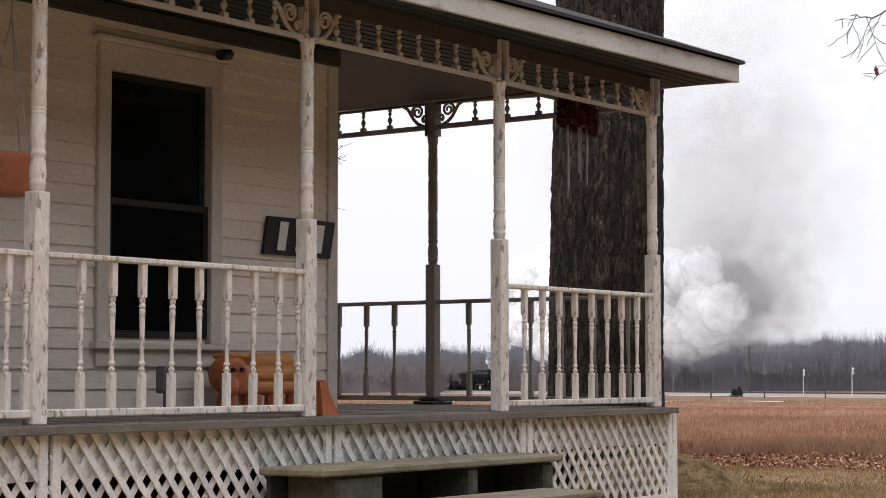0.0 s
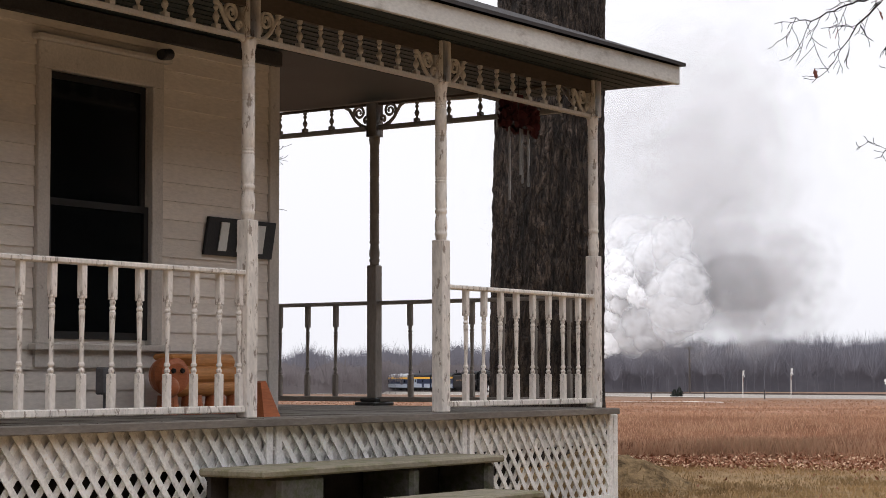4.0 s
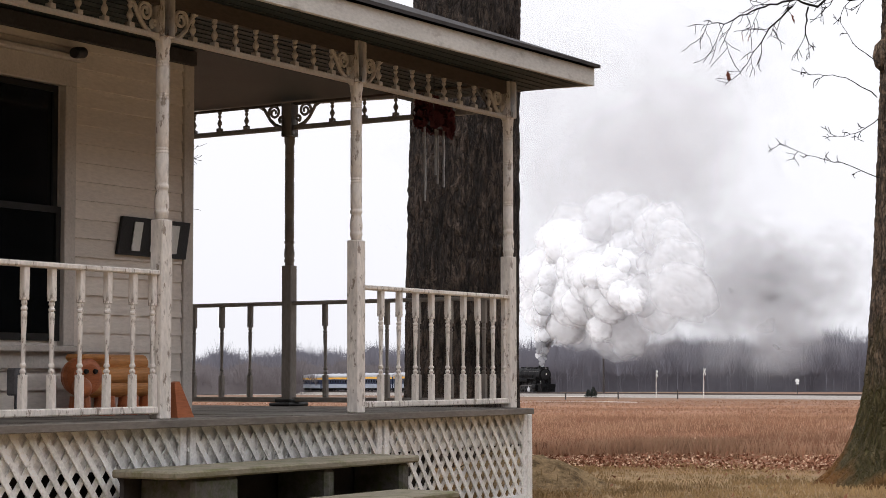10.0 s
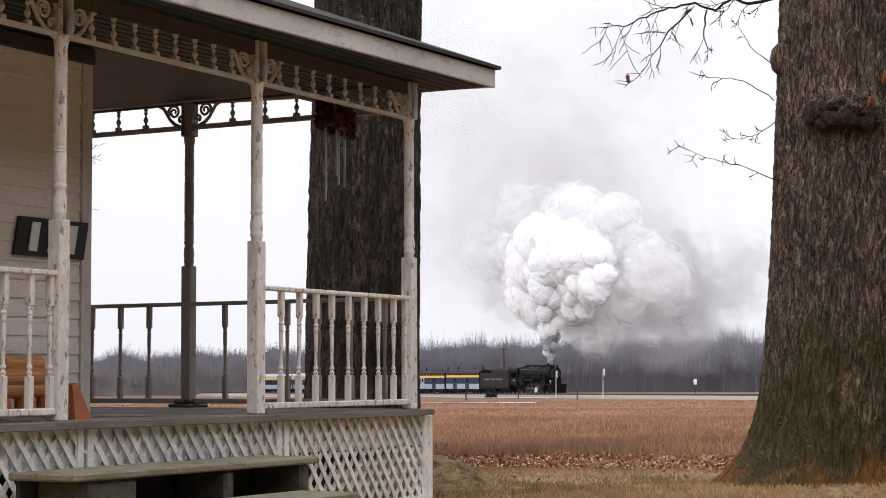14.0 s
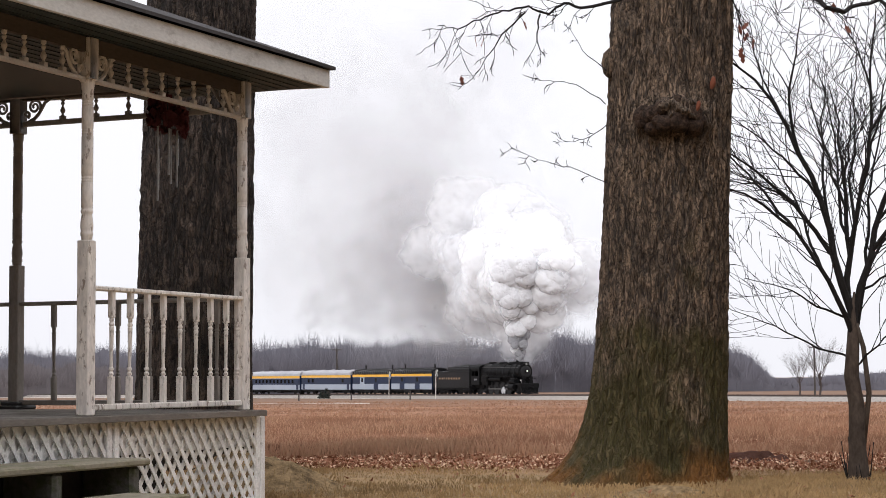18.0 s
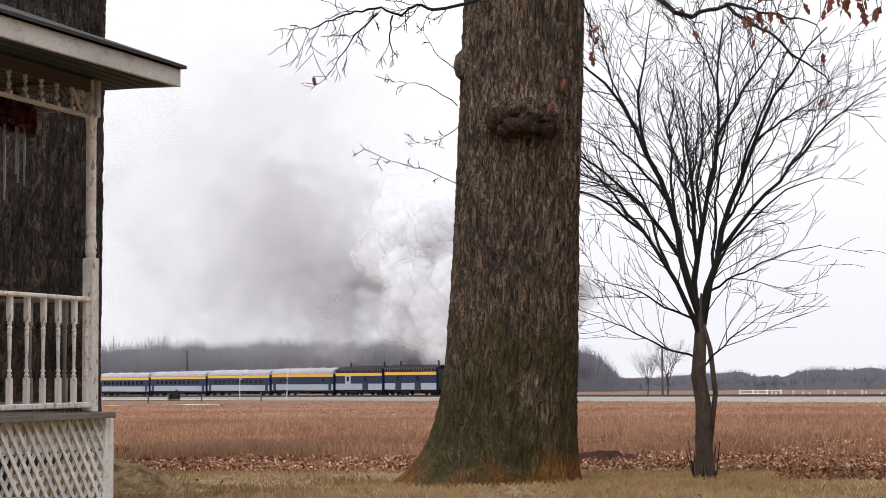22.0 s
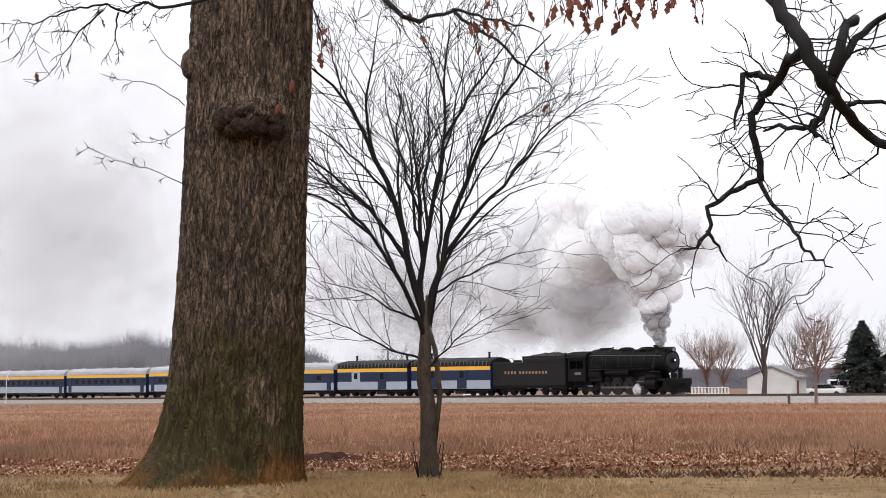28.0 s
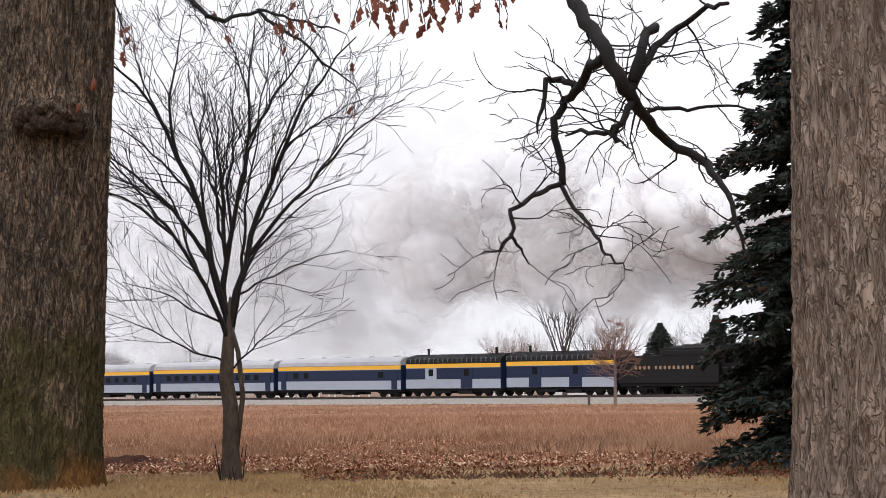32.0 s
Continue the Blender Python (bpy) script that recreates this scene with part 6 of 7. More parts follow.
# yard spruces
for az, d, el, r, seed in ((22.40, 236, 1.57, 4.3, 431), (24.10, 240, 1.80, 4.2, 432), (25.0, 238, 1.1, 3.6, 433)):
    p = foot(az, d)
    spruce(p, EYE + d * math.tan(radians(el)) - p.z, r, "dark conical spruce in the yard beyond the railway", seed, 24, 17, 62, size=0.62, taper=0.72)
for az, d in ((-6.9, 300), (-6.75, 300)):
    p = foot(az, d)
    spruce(p, 1.3 + 0.5 * (az > -6.8), 0.7, "small dark conifer by the track", 440, 8, 8, 10, size=0.4)
# a clod on the lawn
for az, d, r in ((3.6, 14.6, 0.3), (4.95, 14.5, 0.12), (7.9, 20.3, 0.22)):
    p = foot(az, d)
    v, f = [], []
    for k in range(8):
        for i in range(20):
            q, a = k / 7, i * math.pi / 10
            v.append((r * q * math.cos(a) * 1.6, r * q * math.sin(a), 0.35 * r * math.cos(q * 1.57) + 0.02 * noise.noise((q * 5 * math.cos(a), q * 5 * math.sin(a), d)) - 0.01))
    for k in range(7):
        for i in range(20):
            j = (i + 1) % 20
            f.append((k * 20 + i, k * 20 + j, (k + 1) * 20 + j, (k + 1) * 20 + i))
    tagged(part("earth_clod", Shape().add(v, f), EARTH_MOSS if d < 15 else WEED, m=Matrix.Translation(p), smooth=True), "small clod of earth on the lawn", "earth")

# a low heap of dark reddish soil and leaves at the field's edge
hv, hf = [], []
for k in range(14):
    for i in range(48):
        q, a = k / 13, i * math.pi / 24
        x, y = 0.62 * q * math.cos(a), 0.45 * q * math.sin(a)
        hv.append((x, y, 0.24 * math.cos(q * 1.57) * (0.7 - 0.5 * math.cos(a) * q) + 0.07 * noise.noise((x * 7, y * 7, 4)) * (1 - q * q) - 0.03))
for k in range(13):
    for i in range(48):
        j = (i + 1) % 48
        hf.append((k * 48 + i, k * 48 + j, (k + 1) * 48 + j, (k + 1) * 48 + i))
tagged(part("soil_mound", Shape().add(hv, hf), SOIL, m=Matrix.Translation(foot(6.5, 20.6)), smooth=True), "low mound of dark reddish soil among leaves", "soil mound")

# ---- the train ----
# each vehicle: x forward, y to its left, z up from the rail, its middle at 0
R_DRIVER = 0.87


def wheel_shape(r, w, spokes=0):
    sh = Shape()
    if not spokes:
        return sh.disc(r, -w / 2, w / 2, 22).disc(r + 0.04, w / 2, w / 2 + 0.03, 22).disc(r * 0.25, -w / 2 - 0.05, -w / 2, 12)
    prof = [(r - 0.1, -w / 2), (r, -w / 2), (r, w / 2), (r - 0.1, w / 2), (r - 0.1, -w / 2)]
    sh.lathe(prof, 28, pose(0, 0, 0, -90))
    sh.disc(0.22, -w / 2 - 0.03, w / 2, 16)
    for i in range(spokes):
        a = 2 * math.pi * i / spokes
        sh.box(0.15, -0.04, -0.035, r - 0.06, 0.04, 0.035, pose(0, 0, 0, 0, math.degrees(a), 0))
    for k in range(7):
        a = math.pi + (k - 3) * 0.16
        sh.box(r - 0.36, -w / 2 - 0.01, -0.1, r - 0.08, w / 2, 0.1, pose(0, 0, 0, 0, math.degrees(a), 0))
    return sh


small_wheel = wheel_shape(0.46, 0.12).mesh("wheel")
small_wheel.materials.append(COACH_BLACK)
rim_mesh = Shape().lathe([(0.44, -0.075), (0.47, -0.075), (0.47, -0.06), (0.44, -0.06)], 24, pose(0, 0, 0, -90)).mesh("tread")
rim_mesh.materials.append(GREY_METAL)


def truck(parent, x, axles, gauge=0.75, pitch=1.7, r=0.46, name="truck"):
    """A bogie: side frames and wheels."""
    half = (axles - 1) * pitch / 2
    sh = Shape()
    for y in (-1.0, 1.0):
        sh.box(-half - 0.45, y - 0.06, 0.42, half + 0.45, y + 0.06, 0.62, c=0.02).box(-0.5, y - 0.09, 0.3, 0.5, y + 0.09, 0.5)
        for k in range(axles):
            sh.box(-half + k * pitch - 0.16, y - 0.1, 0.3, -half + k * pitch + 0.16, y + 0.1, 0.66, c=0.03)
    sh.box(-0.25, -1.0, 0.45, 0.25, 1.0, 0.75)
    t = part(name, sh, COACH_BLACK, parent, m=pose(x, 0, 0))
    for k in range(axles):
        for y in (-gauge, gauge):
            part("wheel", small_wheel, None, t, m=pose(-half + k * pitch, y, r, 0, 0, 0 if y < 0 else 180))
    return t


def car_profile(w, z0, z1, top, n=10):
    """Half-round roof section between the two side tops."""
    return [(w * math.cos(math.pi * i / n), z1 + (top - z1) * math.sin(math.pi * i / n) ** 0.75) for i in range(n + 1)]


def extrude(sh, outline, x0, x1):
    n = len(outline)
    v = [(x0, y, z) for y, z in outline] + [(x1, y, z) for y, z in outline]
    f = [(i, (i + 1) % n, n + (i + 1) % n, n + i) for i in range(n)] + [tuple(range(n - 1, -1, -1)), tuple(range(n, 2 * n))]
    return sh.add(v, f)


ZB, ZS, ZY, ZR, ZT = 0.72, 1.62, 2.72, 3.12, 3.95
HW = 1.5


def passenger_car(length, kind, label, plain=False):
    g = group(kind, None, label=label, category="railway carriage", group="carriages of the train")
    h = length / 2 - 0.35
    baggage = kind == "baggage_car"
    part("body", Shape().box(-h, -HW, ZB, h, HW, ZR, c=0.04), BLUE if not baggage else BLUE, g, "navy blue side")
    for y in (-1, 1):
        part("lower_panel", Shape().box(-h + 0.03, y * (HW + 0.006) - 0.008, ZB + 0.03, h - 0.03, y * (HW + 0.006) + 0.008, ZS), SILVER, g, "silver-grey lower side")
        part("band", Shape().box(-h + 0.03, y * (HW + 0.006) - 0.008, ZY, h - 0.03, y * (HW + 0.006) + 0.008, ZR - 0.03), YELLOW, g, "yellow band")
        part("trim_line", Shape().box(-h + 0.03, y * (HW + 0.016) - 0.006, ZY - 0.04, h - 0.03, y * (HW + 0.016) + 0.006, ZY + 0.0), SILVER, g, "pale line")
    roof_o = [(-HW, ZR - 0.02), (-HW - 0.03, ZR + 0.03)] + [(-y, z) for y, z in car_profile(HW, ZR, ZR + 0.04, ZT)] + [(HW + 0.03, ZR + 0.03), (HW, ZR - 0.02)]
    sh = Shape()
    if baggage:
        extrude(sh, roof_o, -h, h)
        part("roof", sh, COACH_BLACK, g, "black roof")
        part("roof_walk", Shape().box(-h, -0.25, ZT, h, 0.25, ZT + 0.05), COACH_BLACK, g)
        for i in range(int(length * 1.6)):
            part("roof_rib", Shape().box(-h + i * (2 * h) / int(length * 1.6), -HW - 0.02, ZR + 0.1, -h + i * 2 * h / int(length * 1.6) + 0.05, -HW + 0.4, ZR + 0.52), GREY_METAL, g)
        for x in (-h + 1.5, h - 2.0):
            part("vent", Shape().lathe([(0.12, ZT - 0.1), (0.12, ZT + 0.5), (0.17, ZT + 0.52), (0.17, ZT + 0.62)], 10, pose(x, 0.2, 0)), COACH_BLACK, g)
    else:
        extrude(sh, roof_o, -h + 0.1, h - 0.1)
        part("roof", sh, COACH_ROOF, g, "rounded grey roof")
        for i in range(5):
            part("roof_vent", Shape().box(-h + 2 + i * (2 * h - 4) / 4 - 0.25, -0.2, ZT - 0.03, -h + 2 + i * (2 * h - 4) / 4 + 0.25, 0.2, ZT + 0.12, c=0.03), COACH_ROOF, g)
    for y in (-1, 1):
        if baggage:
            for x in (-h * 0.45, h * 0.3):
                d = part("cargo_door", Shape().box(x - 0.75, y * (HW + 0.02) - 0.015, ZB + 0.05, x + 0.75, y * (HW + 0.02) + 0.015, ZY - 0.05, c=0.006), BLUE if x > 0 or length > 13.35 else SILVER, g, "sliding door")
                part("door_window", Shape().box(x - 0.3, y * (HW + 0.04) - 0.006, ZS + 0.3, x + 0.3, y * (HW + 0.04) + 0.006, ZY - 0.15), GLASS_DARK, d)
        else:
            n = int((2 * h - 4) / 1.45)
            for i in range(n):
                if plain and 1 < i < n - 1:
                    continue
                x = -h + 2 + (i + 0.5) * (2 * h - 4) / n
                w = part("window", Shape().box(x - 0.42, y * (HW + 0.012) - 0.012, ZS + 0.25, x + 0.42, y * (HW + 0.012) + 0.012, ZY - 0.2, c=0.004), BLUE, g)
                part("pane", Shape().box(x - 0.36, y * (HW + 0.026) - 0.004, ZS + 0.3, x + 0.36, y * (HW + 0.026) + 0.004, ZY - 0.25), GLASS_DARK, w)
            for x in (-h + 0.9, h - 0.9):
                part("vestibule_door", Shape().box(x - 0.4, y * (HW + 0.02) - 0.012, ZB + 0.05, x + 0.4, y * (HW + 0.02) + 0.012, ZY - 0.05), BLUE, g)
    for x in (-h - 0.3, h + 0.02):
        part("diaphragm", Shape().box(x, -0.75, 0.9, x + 0.28, 0.75, 3.2, c=0.04), COACH_BLACK, g)
    part("underframe", Shape().box(-h, -1.2, 0.5, h, 1.2, ZB).box(-2.6, -1.3, 0.28, -0.4, -0.5, 0.6, c=0.04).box(0.6, -1.3, 0.22, 2.4, -0.6, 0.6, c=0.04).box(-1.5, 0.5, 0.25, 2.0, 1.3, 0.6, c=0.04), COACH_BLACK, g)
    part("steps", Shape().box(h - 1.1, -1.5, 0.3, h - 0.5, -1.2, 0.36).box(-h + 0.5, -1.5, 0.3, -h + 1.1, -1.2, 0.36), COACH_BLACK, g)
    for x in (-h + 2.2, h - 2.2):
        truck(g, x, 3 if baggage else 2, pitch=1.35 if baggage else 2.1)
    return g


def steam_engine():
    g = group("steam_locomotive", None, label="sooty black steam locomotive with bare steel rods, under full steam", category="locomotive")
    L = 15.5
    f = L / 2
    # boiler from the smokebox back to the firebox
    bz = 3.14
    part("boiler", Shape().lathe([(1.1, 0), (1.15, 0.1), (1.15, 2.6), (1.17, 2.65), (1.17, 5.0), (1.2, 5.05), (1.25, 8.4), (1.27, 8.5), (1.28, 10.6)], 36, pose(f - 1.75, 0, bz, 0, -90, 0)), LOCO, g, smooth=False)
    for x in (1.2, 2.6, 4.4, 6.2, 8.0, 8.5, 10.0):
        part("boiler_band", Shape().lathe([(1.16 + 0.012 * x, -0.04), (1.185 + 0.012 * x, -0.04), (1.185 + 0.012 * x, 0.04), (1.16 + 0.012 * x, 0.04)], 36, pose(f - 1.75 - x, 0, bz, 0, -90, 0)), LOCO_GREY, g)
    front = part("smokebox_front", Shape().lathe([(0.2, 0.16), (0.7, 0.13), (0.84, 0.06), (0.86, 0.0), (1.03, -0.02), (1.03, -0.08)], 32, pose(f - 1.75, 0, bz, 0, 90, 0)), LOCO_GREY, g, "graphite grey smokebox door")
    for i in range(12):
        a = i * math.pi / 6
        part("bolt", Shape().lathe([(0.035, 0), (0.03, 0.05)], 8, pose(f - 1.72, 0.93 * math.cos(a), bz + 0.93 * math.sin(a), 0, 90, 0)), LOCO, front)
    lamp = part("headlight", Shape().lathe([(0.2, -0.3), (0.23, -0.2), (0.23, 0.12), (0.25, 0.14)], 20, pose(f - 1.45, 0, bz + 0.1, 0, 90, 0)), LOCO, g)
    glow = mat("lit_headlight", (0.9, 0.88, 0.8), 0.2, bump=0, var=0.02)
    glow.node_tree.nodes["Principled BSDF"].inputs["Emission Color"].default_value = (1, 0.93, 0.8, 1)
    glow.node_tree.nodes["Principled BSDF"].inputs["Emission Strength"].default_value = 0.25
    part("lens", Shape().lathe([(0.12, 0.0), (0.1, 0.02)], 18, pose(f - 1.3, 0, bz + 0.1, 0, 90, 0)), glow, lamp, "lit headlight lens")
    part("number_board", Shape().box(f - 1.7, -0.45, bz + 1.0, f - 1.6, 0.45, bz + 1.22, c=0.01), LOCO_GREY, g)
    for y in (-0.62, 0.62):
        part("air_pump", Shape().lathe([(0.2, 0), (0.24, 0.05), (0.24, 0.45), (0.15, 0.5), (0.24, 0.55), (0.24, 0.95), (0.18, 1.0)], 16, pose(f - 1.25, y, 1.55)), LOCO, g)
    part("chimney", Shape().lathe([(0.5, -0.3), (0.42, 0.05), (0.4, 0.3), (0.47, 0.4), (0.47, 0.47), (0.36, 0.47), (0.34, 0.2)], 24, pose(f - 3.6, 0, bz + 1.1)), LOCO, g)
    part("feedwater_heater", Shape().tube([(f - 2.2, -0.75, bz + 1.12), (f - 2.2, 0.75, bz + 1.12)], 0.26, 16), LOCO, g)
    part("sand_dome", Shape().lathe([(0.75, 0), (0.72, 0.2), (0.6, 0.34), (0.35, 0.4), (0.1, 0.42)], 24, pose(f - 5.0, 0, bz + 1.0) @ Matrix.Diagonal((1.5, 1, 1, 1))), LOCO, g, smooth=True)
    part("steam_dome", Shape().lathe([(0.7, 0), (0.66, 0.15), (0.5, 0.28), (0.2, 0.34), (0.05, 0.35)], 24, pose(f - 8.0, 0, bz + 1.08) @ Matrix.Diagonal((1.4, 1, 1, 1))), LOCO, g, smooth=True)
    part("safety_valve", Shape().lathe([(0.1, 0), (0.1, 0.35), (0.06, 0.4)], 10, pose(f - 10.2, 0.2, bz + 1.1)), LOCO_ROD, g)
    part("bell", Shape().lathe([(0.2, 0), (0.17, 0.05), (0.13, 0.2), (0.06, 0.3), (0.02, 0.32)], 16, pose(f - 1.5, 0, bz + 0.95)), LOCO_ROD, g)
    part("turret", Shape().box(f - 11.4, -0.5, bz + 1.15, f - 10.4, 0.5, bz + 1.4, c=0.05), LOCO, g)
    # running boards and pipes
    for y in (-1, 1):
        part("running_board", Shape().box(f - 3.2, y * 1.55 - 0.2, 2.16, f - 1.9, y * 1.55 + 0.2, 2.22).box(f - 11.8, y * 1.45 - 0.22, 2.42, f - 3.2, y * 1.45 + 0.22, 2.48), LOCO_GREY, g)
        part("handrail", Shape().tube([(f - 2.0, y * 1.18, bz + 0.55), (f - 7.5, y * 1.22, bz + 0.6), (f - 12, y * 1.32, bz + 0.68)], 0.022, 6), LOCO_ROD, g)
        part("pipe_run", Shape().tube([(f - 3.3, y * 1.22, 2.7), (f - 6.0, y * 1.26, 2.68), (f - 9, y * 1.3, 2.66), (f - 11.7, y * 1.4, 2.6)], 0.05, 8).tube([(f - 4.4, y * 1.1, 3.5), (f - 4.5, y * 1.28, 2.9), (f - 4.5, y * 1.3, 2.3)], 0.07, 8)
             .tube([(f - 8.6, y * 1.1, 3.5), (f - 8.7, y * 1.3, 2.9), (f - 8.7, y * 1.35, 2.4)], 0.045, 8).tube([(f - 10.25, y * 1.15, 3.6), (f - 10.65, y * 1.33, 3.0), (f - 10.4, y * 1.35, 2.6)], 0.05, 8), LOCO, g)
        part("air_tank", Shape().tube([(f - 6.2, y * 1.45, 2.12), (f - 6.15, y * 1.45, 2.12), (f - 9.5, y * 1.45, 2.12), (f - 9.55, y * 1.45, 2.12)], [0.1, 0.25, 0.25, 0.1], 16), LOCO, g)
        part("cylinder", Shape().tube([(f - 2.45, y * 1.25, 1.0), (f - 2.5, y * 1.25, 1.0), (f - 3.95, y * 1.25, 1.0), (f - 4.0, y * 1.25, 1.0)], [0.3, 0.5, 0.5, 0.3], 22).tube([(f - 2.5, y * 1.2, 1.72), (f - 3.95, y * 1.2, 1.72)], 0.33, 18).box(f - 3.8, y * 0.9 - 0.35, 1.0, f - 2.6, y * 0.9 + 0.35, 2.1), LOCO, g)
        part("steam_pipe", Shape().tube([(f - 3.2, y * 1.0, 1.9), (f - 3.2, y * 1.15, 2.5), (f - 3.1, y * 0.9, 3.2)], 0.2, 12), LOCO, g)
        part("crosshead_guide", Shape().box(f - 5.3, y * 1.28 - 0.08, 1.22, f - 3.95, y * 1.28 + 0.08, 1.32).box(f - 5.3, y * 1.28 - 0.08, 0.72, f - 3.95, y * 1.28 + 0.08, 0.8), LOCO_ROD, g)
        part("under_boiler", Shape().box(f - 10.3, y * 0.62 - 0.1, 1.5, f - 4.2, y * 0.62 + 0.1, 2.45).box(f - 12.1, y * 1.38 - 0.1, 1.7, f - 10.4, y * 1.38 + 0.1, 2.42, c=0.03), LOCO, g)
        part("firebox_side", Shape().box(f - 12.1, y * 1.0 - 0.35, 1.25, f - 10.3, y * 1.0 + 0.35, 2.9, c=0.06), LOCO, g)
        part("ladder_step", Shape().box(f - 14.6, y * 1.5 - 0.05, 0.5, f - 14.1, y * 1.5 + 0.05, 0.56).box(f - 14.6, y * 1.5 - 0.03, 0.5, f - 14.56, y * 1.5 + 0.03, 1.4).box(f - 14.14, y * 1.5 - 0.03, 0.5, f - 14.1, y * 1.5 + 0.03, 1.4), LOCO, g)
    part("main_frame", Shape().box(f - 12.2, -0.55, 0.8, f - 0.9, 0.55, 1.5).box(f - 15, -0.9, 0.9, f - 12.1, 0.9, 1.3), LOCO, g)
    # pilot, deck and cab
    part("pilot_deck", Shape().box(f - 2.3, -1.45, 1.3, f - 0.55, 1.45, 1.55, c=0.03).box(f - 0.75, -1.45, 0.9, f - 0.5, 1.45, 1.5, c=0.03), LOCO, g)
    pil = Shape()
    for i in range(13):
        y = -1.3 + i * 2.6 / 12
        pil.tube([(f - 0.55, y, 1.0), (f - 0.05 - abs(y) * 0.32, y * 0.95, 0.16)], 0.035, 6)
    pil.tube([(f - 0.5, -1.3, 0.14), (f - 0.02, 0, 0.14), (f - 0.5, 1.3, 0.14)], 0.05, 6)
    part("pilot", pil, LOCO, g)
    part("pilot_sheet", Shape().add([(f - 1.6, -1.42, 1.45), (f - 0.75, -1.42, 1.45), (f - 0.5, -1.2, 0.2), (f - 1.6, -1.42, 0.35), (f - 1.6, 1.42, 1.45), (f - 0.75, 1.42, 1.45), (f - 0.5, 1.2, 0.2), (f - 1.6, 1.42, 0.35)], [(0, 3, 2, 1), (4, 5, 6, 7), (1, 2, 6, 5), (0, 1, 5, 4), (3, 7, 6, 2), (0, 4, 7, 3)]), LOCO, g)
    part("coupler", Shape().box(f - 0.5, -0.15, 0.85, f + 0.1, 0.15, 1.12, c=0.03), LOCO, g)
    part("flag", Shape().box(f - 0.62, -1.4, 1.5, f - 0.6, -1.38, 2.1).box(f - 0.63, -1.55, 1.85, f - 0.6, -1.4, 2.05), SIGN_WHITE, g, "white marker")
    cab = part("cab", Shape().box(f - 15, -1.55, 1.3, f - 12.4, -1.5, 2.55, c=0.01).box(f - 15, 1.5, 1.3, f - 12.4, 1.55, 2.55, c=0.01).box(f - 12.45, -1.5, 1.3, f - 12.38, 1.5, 3.9).box(f - 15, -1.5, 1.3, f - 12.45, 1.5, 1.4)
               .box(f - 15, -1.55, 2.55, f - 14.75, -1.5, 3.6).box(f - 12.7, -1.55, 2.55, f - 12.4, -1.5, 3.6).box(f - 15, -1.55, 3.35, f - 12.4, -1.5, 3.65).box(f - 13.8, -1.55, 2.55, f - 13.7, -1.5, 3.4)
               .box(f - 15, 1.5, 2.55, f - 12.4, 1.55, 3.65), LOCO, g)
    sh = Shape()
    extrude(sh, [(-1.62, 3.6)] + [(-y, z) for y, z in car_profile(1.62, 3.6, 3.65, 4.25)] + [(1.62, 3.6)], f - 15.2, f - 12.25)
    part("cab_roof", sh, LOCO, cab)
    part("cab_number", Shape().box(f - 14, -1.556, 1.95, f - 13.1, -1.55, 2.2), GREY_METAL, cab, "dull number bar")
    # leading and trailing trucks
    truck(g, f - 2.3, 1, name="leading_truck")
    truck(g, f - 12.5, 2, pitch=1.75, name="trailing_truck")
    part("ash_pan", Shape().box(f - 11.8, -0.8, 0.75, f - 10.1, 0.8, 1.3), LOCO, g)
    # driving wheels and rods
    axles = [f - 5.0 - 1.75 * i for i in range(4)]
    dm = wheel_shape(R_DRIVER, 0.14, 14).mesh("driving_wheel")
    dm.materials.append(LOCO)
    turning, rods = [], []
    for x in axles:
        for y, ph in ((-0.76, 0.0), (0.76, 90.0)):
            w = part("driving_wheel", dm, None, g, m=pose(x, y, R_DRIVER))
            part("tyre", Shape().lathe([(R_DRIVER - 0.02, -0.078), (R_DRIVER + 0.003, -0.078), (R_DRIVER + 0.003, 0.078), (R_DRIVER - 0.02, 0.078)], 30, pose(0, 0, 0, -90)), LOCO_GREY, w)
            turning.append((w, x, y, ph))
    CR = 0.36
    for y, ph in ((-0.92, 0.0), (0.92, 90.0)):
        sh = Shape().box(axles[3], -0.035, -0.09, axles[0], 0.035, 0.09, c=0.01)
        for x in axles:
            sh.disc(0.15, -0.06, 0.06, 14, pose(x, 0, 0))
        rods.append((part("side_rod", sh, LOCO_ROD, g, m=pose(0, y, R_DRIVER)), y, ph))
    return g, turning, rods, axles, CR


